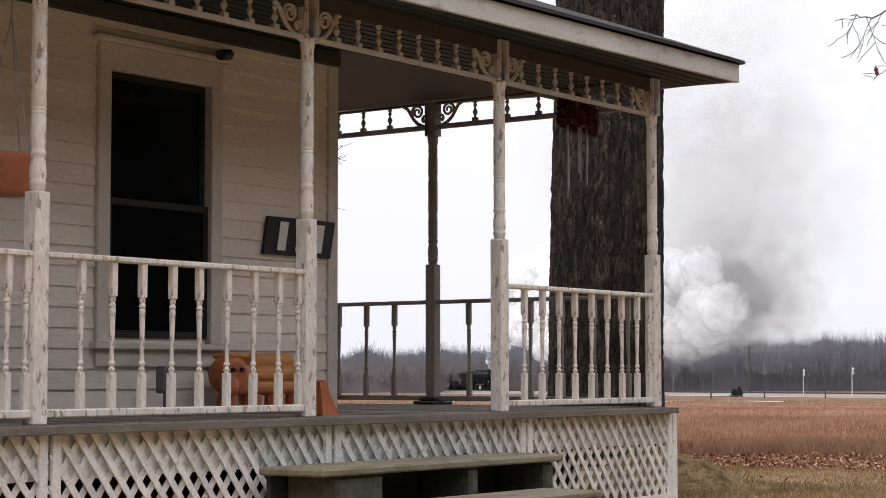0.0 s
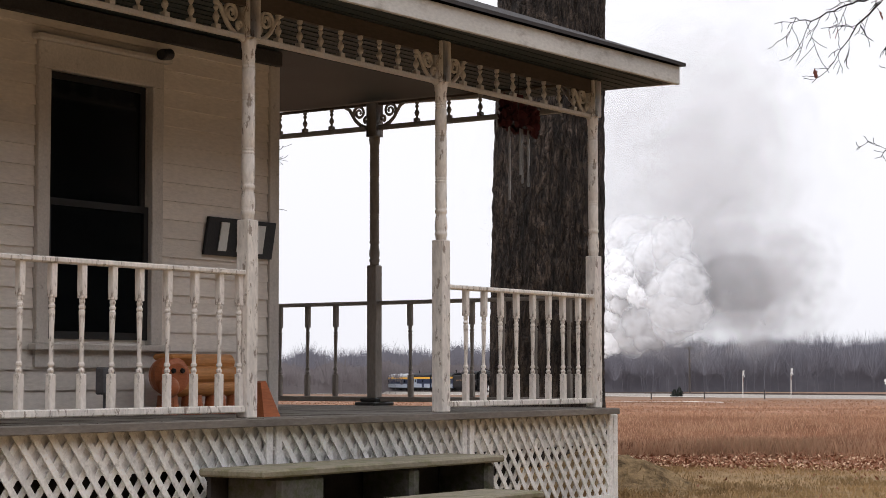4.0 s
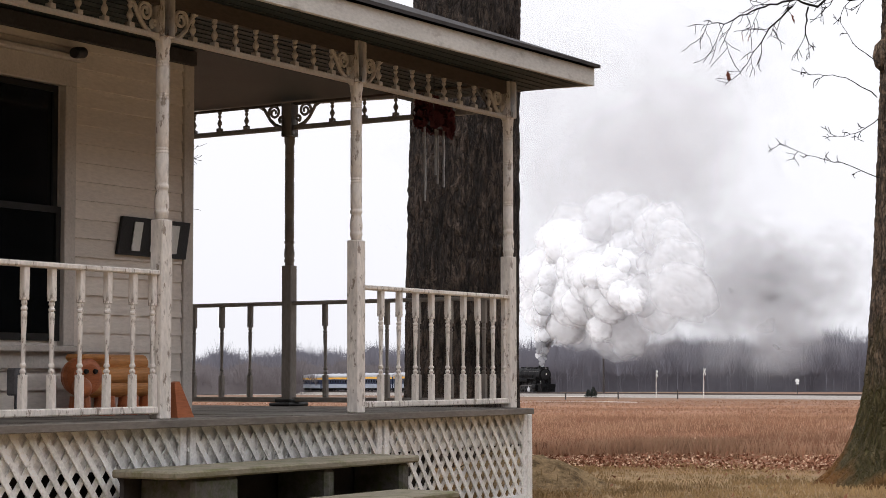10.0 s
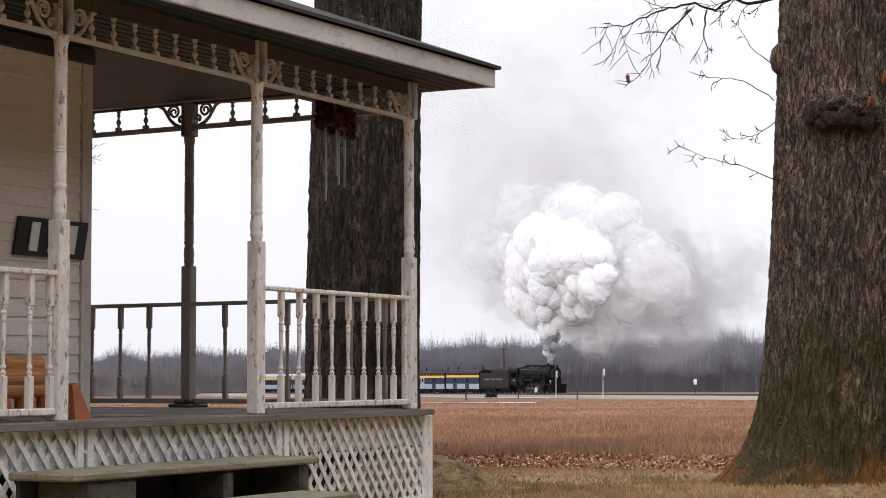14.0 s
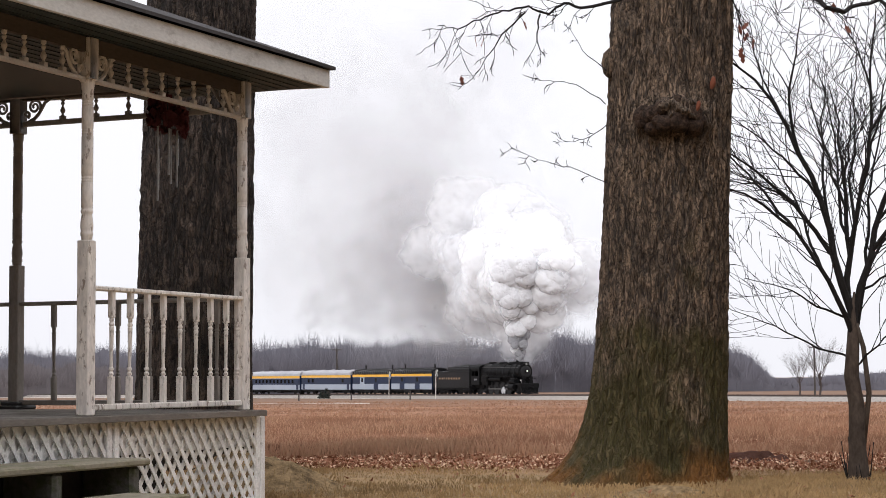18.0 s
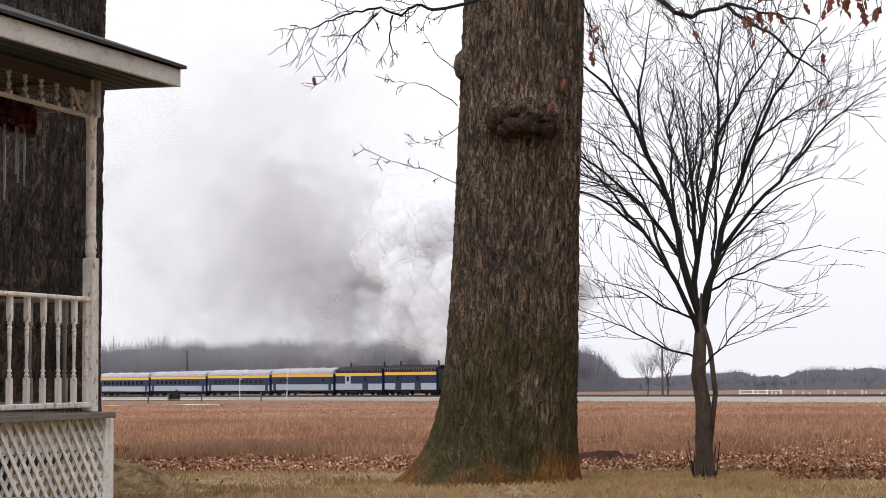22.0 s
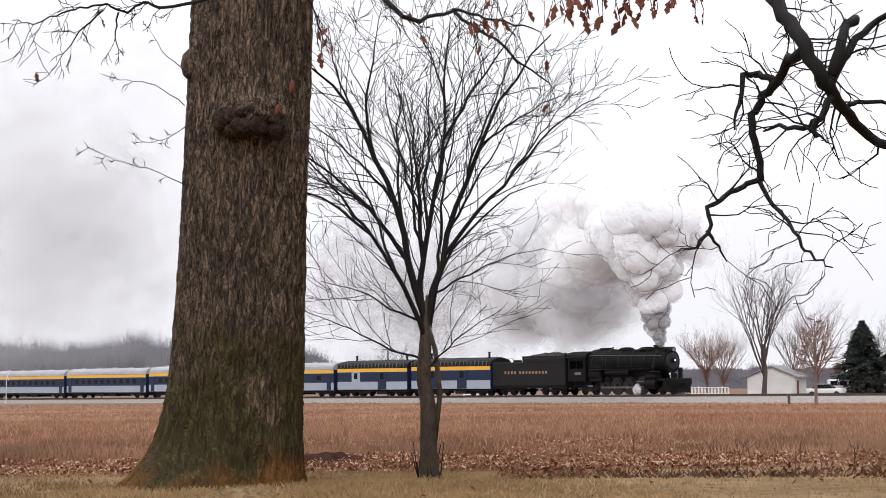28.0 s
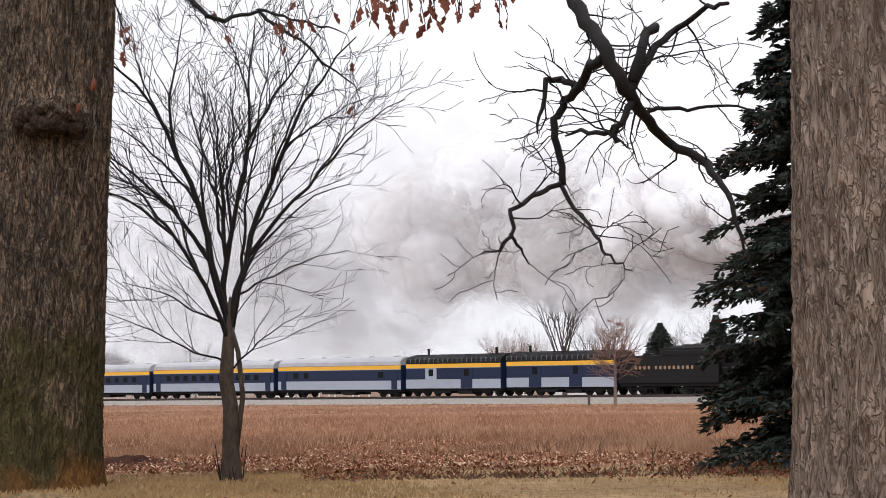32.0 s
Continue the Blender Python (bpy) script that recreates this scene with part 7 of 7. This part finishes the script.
def tender():
    g = group("tender", None, label="black tender heaped with coal, gold lettering on its side", category="tender")
    h = 10.7 / 2
    part("tank", Shape().box(-h, -1.55, 0.95, h, 1.55, 3.35, c=0.06).box(-0.6, -1.55, 3.3, h, 1.55, 3.75, c=0.05), TENDER, g)
    part("coal_bunker", Shape().box(-0.9, -1.5, 3.35, h - 0.1, -1.4, 3.95, c=0.02).box(-0.9, 1.4, 3.35, h - 0.1, 1.5, 3.95, c=0.02).box(-0.9, -1.4, 3.35, -0.75, 1.4, 3.9).box(h - 0.2, -1.4, 3.35, h - 0.1, 1.4, 4.1), TENDER, g)
    v, f = [], []
    for i in range(40):
        for j in range(20):
            x, y = -0.75 + i * (h + 0.55) / 39, -1.4 + j * 2.8 / 19
            v.append((x, y, 3.75 + 0.5 * math.sin(math.pi * j / 19) * (0.55 + 0.45 * math.sin(math.pi * i / 39)) + 0.16 * noise.noise((x * 3, y * 3, 0)) + 0.08 * noise.noise((x * 9, y * 9, 0))))
    for i in range(39):
        for j in range(19):
            f.append((i * 20 + j, (i + 1) * 20 + j, (i + 1) * 20 + j + 1, i * 20 + j + 1))
    part("coal", Shape().add(v, f), COAL, g, "heaped coal")
    for y in (-1, 1):
        for a, n in ((-3.5, 4), (-1.3, 9)):
            for i in range(n):
                x = a + i * 0.48
                part("letter_bar", Shape().box(x, y * 1.556 - 0.006, 2.16, x + 0.24, y * 1.556 + 0.006, 2.44), GOLD, g, "gold bar of lettering")
        part("rivet_strip", Shape().box(-h + 0.05, y * 1.556 - 0.008, 1.0, h - 0.05, y * 1.556 + 0.008, 1.08).box(-h + 0.05, y * 1.556 - 0.008, 3.22, h - 0.05, y * 1.556 + 0.008, 3.3), TENDER, g)
        part("grab_rail", Shape().tube([(-h + 0.3, y * 1.62, 1.2), (-h + 0.3, y * 1.62, 2.8)], 0.025, 6), TENDER, g)
    part("water_hatch", Shape().lathe([(0.45, 3.35), (0.45, 3.55), (0.3, 3.6)], 18, pose(-3.2, 0, 0)), TENDER, g)
    part("deck_rail", Shape().tube([(-h + 0.1, -1.3, 3.35), (-h + 0.1, -1.3, 3.75), (-h + 0.1, 1.3, 3.75), (-h + 0.1, 1.3, 3.35)], 0.03, 6), TENDER, g)
    part("ladder", Shape().tube([(-h - 0.05, -1.0, 1.0), (-h - 0.05, -1.0, 3.5)], 0.025, 6).tube([(-h - 0.05, -0.6, 1.0), (-h - 0.05, -0.6, 3.5)], 0.025, 6), TENDER, g)
    part("underframe", Shape().box(-h, -1.35, 0.7, h, 1.35, 0.95), COACH_BLACK, g)
    truck(g, h - 2.3, 3, pitch=1.35)
    truck(g, -h + 2.3, 3, pitch=1.35)
    return g


engine, DRIVERS, RODS, AXLES, CRANK = steam_engine()
tender_ob = tender()
# carriage: where its front and rear lie behind the engine's front
engine.scale = (0.94, 1, 1)
consist = [(engine, -8.21), (tender_ob, -20.8)]
for k, (a, b) in enumerate(((26.2, 39.7), (39.7, 52.8), (52.8, 71.5), (71.5, 92.3), (92.3, 112.8), (112.8, 133.3))):
    if k < 2:
        car = passenger_car(b - a, "baggage_car", "navy and silver baggage car with a yellow band, black roof")
    else:
        car = passenger_car(b - a, "passenger_coach", "navy and silver passenger coach with yellow band, grey roof", k == 2)
    consist.append((car, -(a + b) / 2))


# ---- smoke ----
def vapour(name, color, alpha, scale, inner, outer, wob, floor=1.0, through=0.4):
    """Steam or smoke: it scatters light on both sides and thins out raggedly towards its rim."""
    m = bpy.data.materials.new(name)
    m.use_nodes = True
    n, l = m.node_tree.nodes, m.node_tree.links
    n.remove(n["Principled BSDF"])
    out = n["Material Output"]

    def math_node(op, a, b):
        k = n.new("ShaderNodeMath")
        k.operation = op
        for i, v in enumerate((a, b)):
            if isinstance(v, (int, float)):
                k.inputs[i].default_value = v
            else:
                l.new(v, k.inputs[i])
        return k.outputs[0]

    def ramp(v, lo, hi, to0, to1, smooth=False):
        k = n.new("ShaderNodeMapRange")
        if smooth:
            k.interpolation_type = "SMOOTHSTEP"
        k.inputs["From Min"].default_value, k.inputs["From Max"].default_value = lo, hi
        k.inputs["To Min"].default_value, k.inputs["To Max"].default_value = to0, to1
        l.new(v, k.inputs["Value"])
        return k.outputs[0]

    co, info = n.new("ShaderNodeTexCoord"), n.new("ShaderNodeObjectInfo")
    w = math_node("MULTIPLY", info.outputs["Random"], 37.0)
    noises = []
    for sc, detail in ((scale, 5), (scale * 0.6, 2)):
        ns = n.new("ShaderNodeTexNoise")
        ns.noise_dimensions = "4D"
        ns.inputs["Scale"].default_value, ns.inputs["Detail"].default_value, ns.inputs["Roughness"].default_value = sc, detail, 0.5
        ns.inputs["Distortion"].default_value = 0.3
        l.new(w, ns.inputs["W"])
        l.new(co.outputs["Object"], ns.inputs["Vector"])
        noises.append(ns.outputs["Fac"])
    flat, ln = n.new("ShaderNodeVectorMath"), n.new("ShaderNodeVectorMath")
    flat.operation, ln.operation = "MULTIPLY", "LENGTH"
    flat.inputs[1].default_value = (1, 0, 1)
    l.new(co.outputs["Object"], flat.inputs[0])
    l.new(flat.outputs[0], ln.inputs[0])
    ragged = math_node("ADD", ln.outputs["Value"], ramp(noises[0], 0.3, 0.7, -wob, 0.0))
    rim = ramp(ragged, inner, outer, 1.0, 0.0, True)
    edge = ramp(ln.outputs["Value"], 0.85, 0.99, 1.0, 0.0, True)
    fac = math_node("MULTIPLY", math_node("MULTIPLY", rim, edge), ramp(noises[1], 0.3, 0.7, floor * alpha, alpha))
    df, tl, mx, tr, fin = (n.new(k) for k in ("ShaderNodeBsdfDiffuse", "ShaderNodeBsdfTranslucent", "ShaderNodeMixShader", "ShaderNodeBsdfTransparent", "ShaderNodeMixShader"))
    for sd in (df, tl):
        sd.inputs["Color"].default_value = (*color, 1)
    bp = n.new("ShaderNodeBump")
    bp.inputs["Strength"].default_value, bp.inputs["Distance"].default_value = 0.18, 0.5
    l.new(noises[0], bp.inputs["Height"])
    # light that wanders inside the cloud comes mostly from the sky above
    tip, unit = n.new("ShaderNodeVectorMath"), n.new("ShaderNodeVectorMath")
    tip.operation, unit.operation = "ADD", "NORMALIZE"
    tip.inputs[1].default_value = (0, 0, 0.85)
    l.new(bp.outputs[0], tip.inputs[0])
    l.new(tip.outputs[0], unit.inputs[0])
    l.new(unit.outputs[0], df.inputs["Normal"])
    mx.inputs[0].default_value = through
    l.new(df.outputs[0], mx.inputs[1])
    l.new(tl.outputs[0], mx.inputs[2])
    l.new(fac, fin.inputs[0])
    l.new(tr.outputs[0], fin.inputs[1])
    l.new(mx.outputs[0], fin.inputs[2])
    l.new(fin.outputs[0], out.inputs["Surface"])
    return m


STEAM = vapour("thick_white_steam", (0.985, 0.988, 1.0), 1.0, 3.4, 0.62, 0.9, 0.34, 1.0, 0.5)
BILLOW = vapour("soft_white_steam", (0.975, 0.975, 0.985), 0.92, 2.2, 0.4, 0.88, 0.36, 0.85, 0.3)
SOOT = vapour("sooty_exhaust", (0.5, 0.5, 0.52), 1.0, 2.6, 0.5, 0.86, 0.3, 1.0, 0.5)
VEIL = vapour("white_steam_veil", (0.92, 0.925, 0.94), 0.85, 1.7, 0.32, 0.82, 0.34, 0.6, 0.5)
DARK = vapour("grey_brown_smoke", (0.66, 0.635, 0.625), 0.46, 1.8, 0.15, 0.7, 0.4, 0.1, 0.5)
SMOKE = vapour("grey_smoke", (0.61, 0.605, 0.615), 0.36, 1.9, 0.0, 0.65, 0.5, 0.0)
HAZE = vapour("thin_grey_haze", (0.65, 0.645, 0.655), 0.32, 1.9, 0.0, 0.65, 0.5, 0.0)


def dome_mesh(name, material, seed, lump, freq=2.4, deep=0.75, rings=40, seg=96, fine=1.0, blend=16.0):
    """A cauliflower dome of vapour, open behind, that bulges towards -y."""
    def bulge(x, z, f, k):
        ds = noise.voronoi((x * f + seed, z * f, k))[0]
        d = max(0.0, -math.log(sum(math.exp(-blend * q) for q in ds)) / blend)
        return math.sqrt(max(0.0, 1 - 1.1 * d * d))
    v, f = [], []
    for k in range(rings + 1):
        for i in range(seg if k else 1):
            q, a = k / rings, 2 * math.pi * i / seg
            x, z = q * math.cos(a), q * math.sin(a)
            h = math.sqrt(max(0, 1 - q * q))
            b = 0.62 * bulge(x + 0.06 * z, z, freq, 1) + 0.3 * bulge(x, z + 0.08 * x, freq * 2.2, 2) + fine * (0.26 * bulge(x, z, freq * 4.6, 3) + 0.13 * bulge(x, z, freq * 9, 4))
            v.append((x, -deep * h - lump * (b - 0.5) * (0.25 + 0.75 * h), z))
    for i in range(seg):
        f.append((0, 1 + i, 1 + (i + 1) % seg))
    for k in range(rings - 1):
        for i in range(seg):
            j = (i + 1) % seg
            f.append((1 + k * seg + i, 1 + (k + 1) * seg + i, 1 + (k + 1) * seg + j, 1 + k * seg + j))
    me = Shape().add(v, f).mesh(name, True)
    me.materials.append(material)
    return me


steam_meshes = [dome_mesh("steam_billow", STEAM, 3.1 * k + 1, 0.4, 1.9, 0.6, fine=0.7, blend=11.0) for k in range(6)]
billow_meshes = [dome_mesh("soft_billow", BILLOW, 4.3 * k + 200, 0.4, 1.7, 0.6, fine=0.4, blend=8.0) for k in range(5)]
soot_meshes = [dome_mesh("soot_billow", SOOT, 2.3 * k + 140, 0.5, 1.9) for k in range(3)]
veil_meshes = [dome_mesh("veil", VEIL, 6.1 * k + 10, 0.5, 1.7, 0.7, 36, 72, 0.3, 7.0) for k in range(4)]
dark_meshes = [dome_mesh("dark_bank", DARK, 9.1 * k + 70, 0.4, 2.2, 0.6) for k in range(3)]
smoke_meshes = [dome_mesh("smoke_bank", SMOKE, 5.3 * k + 40, 0.25, 2.0, 0.45) for k in range(4)]
haze_meshes = [dome_mesh("haze_bank", HAZE, 7.7 * k + 90, 0.2, 2.0, 0.45) for k in range(3)]

# where the clouds hang: seconds, heading, elevation, half width and half height in degrees
WHITE_CLOUD = [(0, -12.4, 2.0, 1.7, 1.9), (3, -10.0, 2.4, 1.6, 1.9), (6, -7.9, 2.7, 1.6, 2.0), (9, -7.4, 2.7, 2.0, 1.9), (13, -5.5, 3.2, 1.6, 1.8), (17, -1.8, 3.3, 1.9, 1.7), (19, 0.3, 3.1, 1.7, 1.4), (24, 7.0, 3.0, 1.3, 1.6), (27, 13.8, 4.4, 1.8, 1.6), (28, 15.5, 4.6, 2.1, 1.7), (29, 16.8, 4.7, 3.0, 1.9), (30, 19.6, 4.8, 3.2, 1.9), (31, 22.0, 4.9, 3.2, 1.8), (32, 24.2, 5.1, 3.2, 1.7)]
OLD_CLOUD = [(0, -8.6, 2.2, 1.6, 1.5), (3, -8.3, 2.6, 1.7, 1.8), (6, -7.2, 3.0, 2.0, 2.1), (9, -6.4, 3.0, 2.5, 2.4), (13, -4.8, 3.5, 3.2, 2.5), (17, -1.9, 3.6, 2.6, 2.4), (19, -0.5, 3.4, 2.3, 2.4), (22, 1.2, 3.4, 1.6, 2.5), (24, 1.6, 3.5, 1.5, 2.4), (28, 13.2, 3.4, 2.0, 1.7), (29, 14.4, 4.0, 2.6, 1.9), (30, 16.9, 4.4, 4.2, 2.1), (32, 19.0, 4.7, 6.6, 2.3)]
GREY_CLOUD = [(0, -7.0, 2.7, 2.4, 1.7), (6, -3.8, 3.2, 2.8, 1.9), (9, -1.7, 2.9, 3.3, 2.0), (13, -1.7, 2.9, 3.7, 2.1), (17, -2.4, 3.4, 3.5, 2.3), (19, -4.9, 3.6, 3.8, 2.8), (24, -0.7, 4.0, 3.3, 3.2), (28, 8.8, 3.0, 4.0, 2.4), (30, 11.0, 3.2, 5.2, 2.6), (32, 12.5, 3.6, 8.6, 2.9)]
HIGH_HAZE = [(0, -7.2, 7.2, 2.6, 4.3), (6, -6.0, 7.7, 3.0, 3.5), (9, -5.5, 8.0, 3.5, 3.5), (13, -5.5, 7.2, 4.3, 4.0), (17, -5.0, 6.8, 4.3, 4.2), (19, -4.3, 6.7, 4.3, 4.3), (23, -4.2, 6.3, 4.3, 4.4), (26.5, -3.6, 6.0, 4.3, 4.0), (28, -2.0, 6.0, 4.3, 4.0), (30, 0.0, 5.8, 5.2, 4.0), (32, 10.8, 4.1, 6.0, 2.9)]


def cloud_at(rows, t):
    ts = [r[0] for r in rows]
    return [float(np.interp(t, ts, [r[k] for r in rows])) for k in range(1, 5)]


TRACK_AZ = []
for k in range(-400, 330, 4):
    q, _ = line(k)
    TRACK_AZ.append((math.degrees(math.atan2(q.x, q.y)), q.length))


def track_dist(az):
    """How far off the track is in that direction."""
    return float(np.interp(az, [a for a, _ in TRACK_AZ], [d for _, d in TRACK_AZ]))


def stack_at(t):
    m = on_track(ran(t) - 4.3) @ pose(0, 0, 4.5)
    return m.translation


# steam that leaks at the cylinders goes along with the engine
for k, (x, y, z, r) in enumerate(((3.1, -1.8, 0.75, 0.45), (3.3, -1.8, 0.5, 0.5), (2.8, -1.8, 0.45, 0.45))):
    part("steam_leak", veil_meshes[k], None, engine, "wisp of white steam", pose(x, y, z, 0, 40 * k, 0) @ Matrix.Diagonal((r / 0.94, r * 0.5, r, 1)))

plume = group("smoke_plume", None, label="billowing white and grey smoke and steam from the locomotive", category="smoke")
PUFFS = []


def cloud_puffs(rows, n, meshes, r0, r1, seed, name, deep=0.8, churn=0.2, behind=0.0, core=1.0, far=0.0, late=None):
    """Puffs that fill the cloud of these rows; `behind` pushes them away in cloud widths, `late` does from second 26 on."""
    rng = random.Random(seed)
    for i in range(n):
        while True:
            u, v, w = (rng.uniform(-1, 1) for _ in range(3))
            if u * u + v * v + w * w < 1:
                break
        u, v, w = u * core, v * core, w * core
        r = rng.uniform(r0, r1)
        ob = part(name, meshes[i % len(meshes)], None, plume)
        ob.scale = (r * rng.uniform(0.9, 1.2), r, r * rng.uniform(0.85, 1.1))
        ph, sp, e0 = rng.uniform(0, 6.28), rng.uniform(0.12, 0.3), rng.uniform(-40, 40)
        out = []
        for k in range(33):
            t = 1.0 * k
            az, el, ha, he = cloud_at(rows, t)
            uu = u + churn * math.sin(ph + sp * t)
            vv = v + churn * math.sin(ph * 2 + sp * t * 1.3)
            h = az + ha * uu * 0.85
            d = max(track_dist(h) * 1.02 + 3, far)
            p = sph(h, el + he * vv * 0.85, d)
            b = behind if late is None else float(np.interp(t, (27, 31.5), (behind, late)))
            a = radians(h)
            p += Vector((math.sin(a), math.cos(a), 0)) * 14.0 * (w * deep * 0.5 + b)
            out.append((t, pose(p.x, p.y, p.z, 0, e0 + 25 * math.sin(ph + sp * t), math.degrees(math.atan2(p.y, p.x)) - 90)))
        PUFFS.append((ob, out))


cloud_puffs(WHITE_CLOUD, 40, billow_meshes, 3.2, 5.2, 301, "steam_puff", core=0.85)
cloud_puffs(WHITE_CLOUD, 40, billow_meshes, 2.0, 3.2, 306, "steam_puff", behind=-0.12, core=0.9)
cloud_puffs(WHITE_CLOUD, 30, steam_meshes, 1.2, 1.9, 308, "steam_puff", behind=-0.2, core=0.7)
cloud_puffs(OLD_CLOUD, 44, veil_meshes, 3.6, 6.2, 305, "steam_veil", churn=0.15, behind=0.7)
cloud_puffs(OLD_CLOUD, 32, dark_meshes, 4.0, 7.5, 307, "smoke_bank", churn=0.15, behind=1.5, late=0.45)
cloud_puffs(GREY_CLOUD, 54, smoke_meshes, 5.0, 10.5, 302, "smoke_bank", behind=2.2, far=275.0)
cloud_puffs(HIGH_HAZE, 10, haze_meshes, 20.0, 34.0, 303, "haze_bank", behind=2.6, far=275.0)


def column(n, seed):
    """The rising exhaust between the chimney and the cloud: sooty at its foot, whiter and wider above."""
    rng = random.Random(seed)
    for i in range(n):
        q = ((i + 0.5) / n) ** 0.8
        wide = 0.35 + 4.3 * q ** 1.15
        r = 0.35 + 0.5 * wide * rng.uniform(0.75, 1.15)
        sooty = q < 0.3 and rng.random() < 0.8
        ob = part("chuff", (soot_meshes if sooty else steam_meshes)[i % 3], None, plume)
        ob.scale = (r, r, r)
        dx, dy, ph = rng.uniform(-1, 1), rng.uniform(-1, 1), rng.uniform(0, 6.28)
        out = []
        for k in range(65):
            t = 0.5 * k
            foot = stack_at(t)
            az, el, ha, he = cloud_at(WHITE_CLOUD, t)
            top = sph(0.55 * az + 0.45 * math.degrees(math.atan2(foot.x, foot.y)), el + 0.1 * he, math.hypot(*foot.xy))
            way = top - foot
            side = Vector((way.x, way.y, 0)) * q ** 1.5
            p = foot + side + Vector((0, 0, 0.15 + way.z * q))
            sway = 0.75 * wide
            p += Vector((dx * sway + 0.3 * q * math.sin(1.7 * t + ph), dy * sway, 0.35 * q * math.sin(2.3 * t + ph)))
            out.append((t, pose(p.x, p.y, p.z, 0, 40 * math.sin(1.1 * t + ph), math.degrees(math.atan2(p.y, p.x)) - 90)))
        PUFFS.append((ob, out))


column(110, 304)

# ---- what moves ----
def motions():
    for ob, off in consist:
        walk(ob, [(t, on_track(ran(t) + off)) for t in [k * 0.5 for k in range(65)]])
    step = 4 / 30
    ticks = [k * step for k in range(241)]
    for w, x, y, ph in DRIVERS:
        walk(w, [(t, pose(x, y, R_DRIVER, 0, math.degrees(ran(t) / R_DRIVER) + ph, 0)) for t in ticks])
    for rod, y, ph in RODS:
        rows = []
        for t in ticks:
            a = ran(t) / R_DRIVER + radians(ph)
            rows.append((t, pose(CRANK * math.cos(a), y, R_DRIVER - CRANK * math.sin(a))))
        walk(rod, rows)
    for ob, rows in PUFFS:
        walk(ob, rows)


motions()
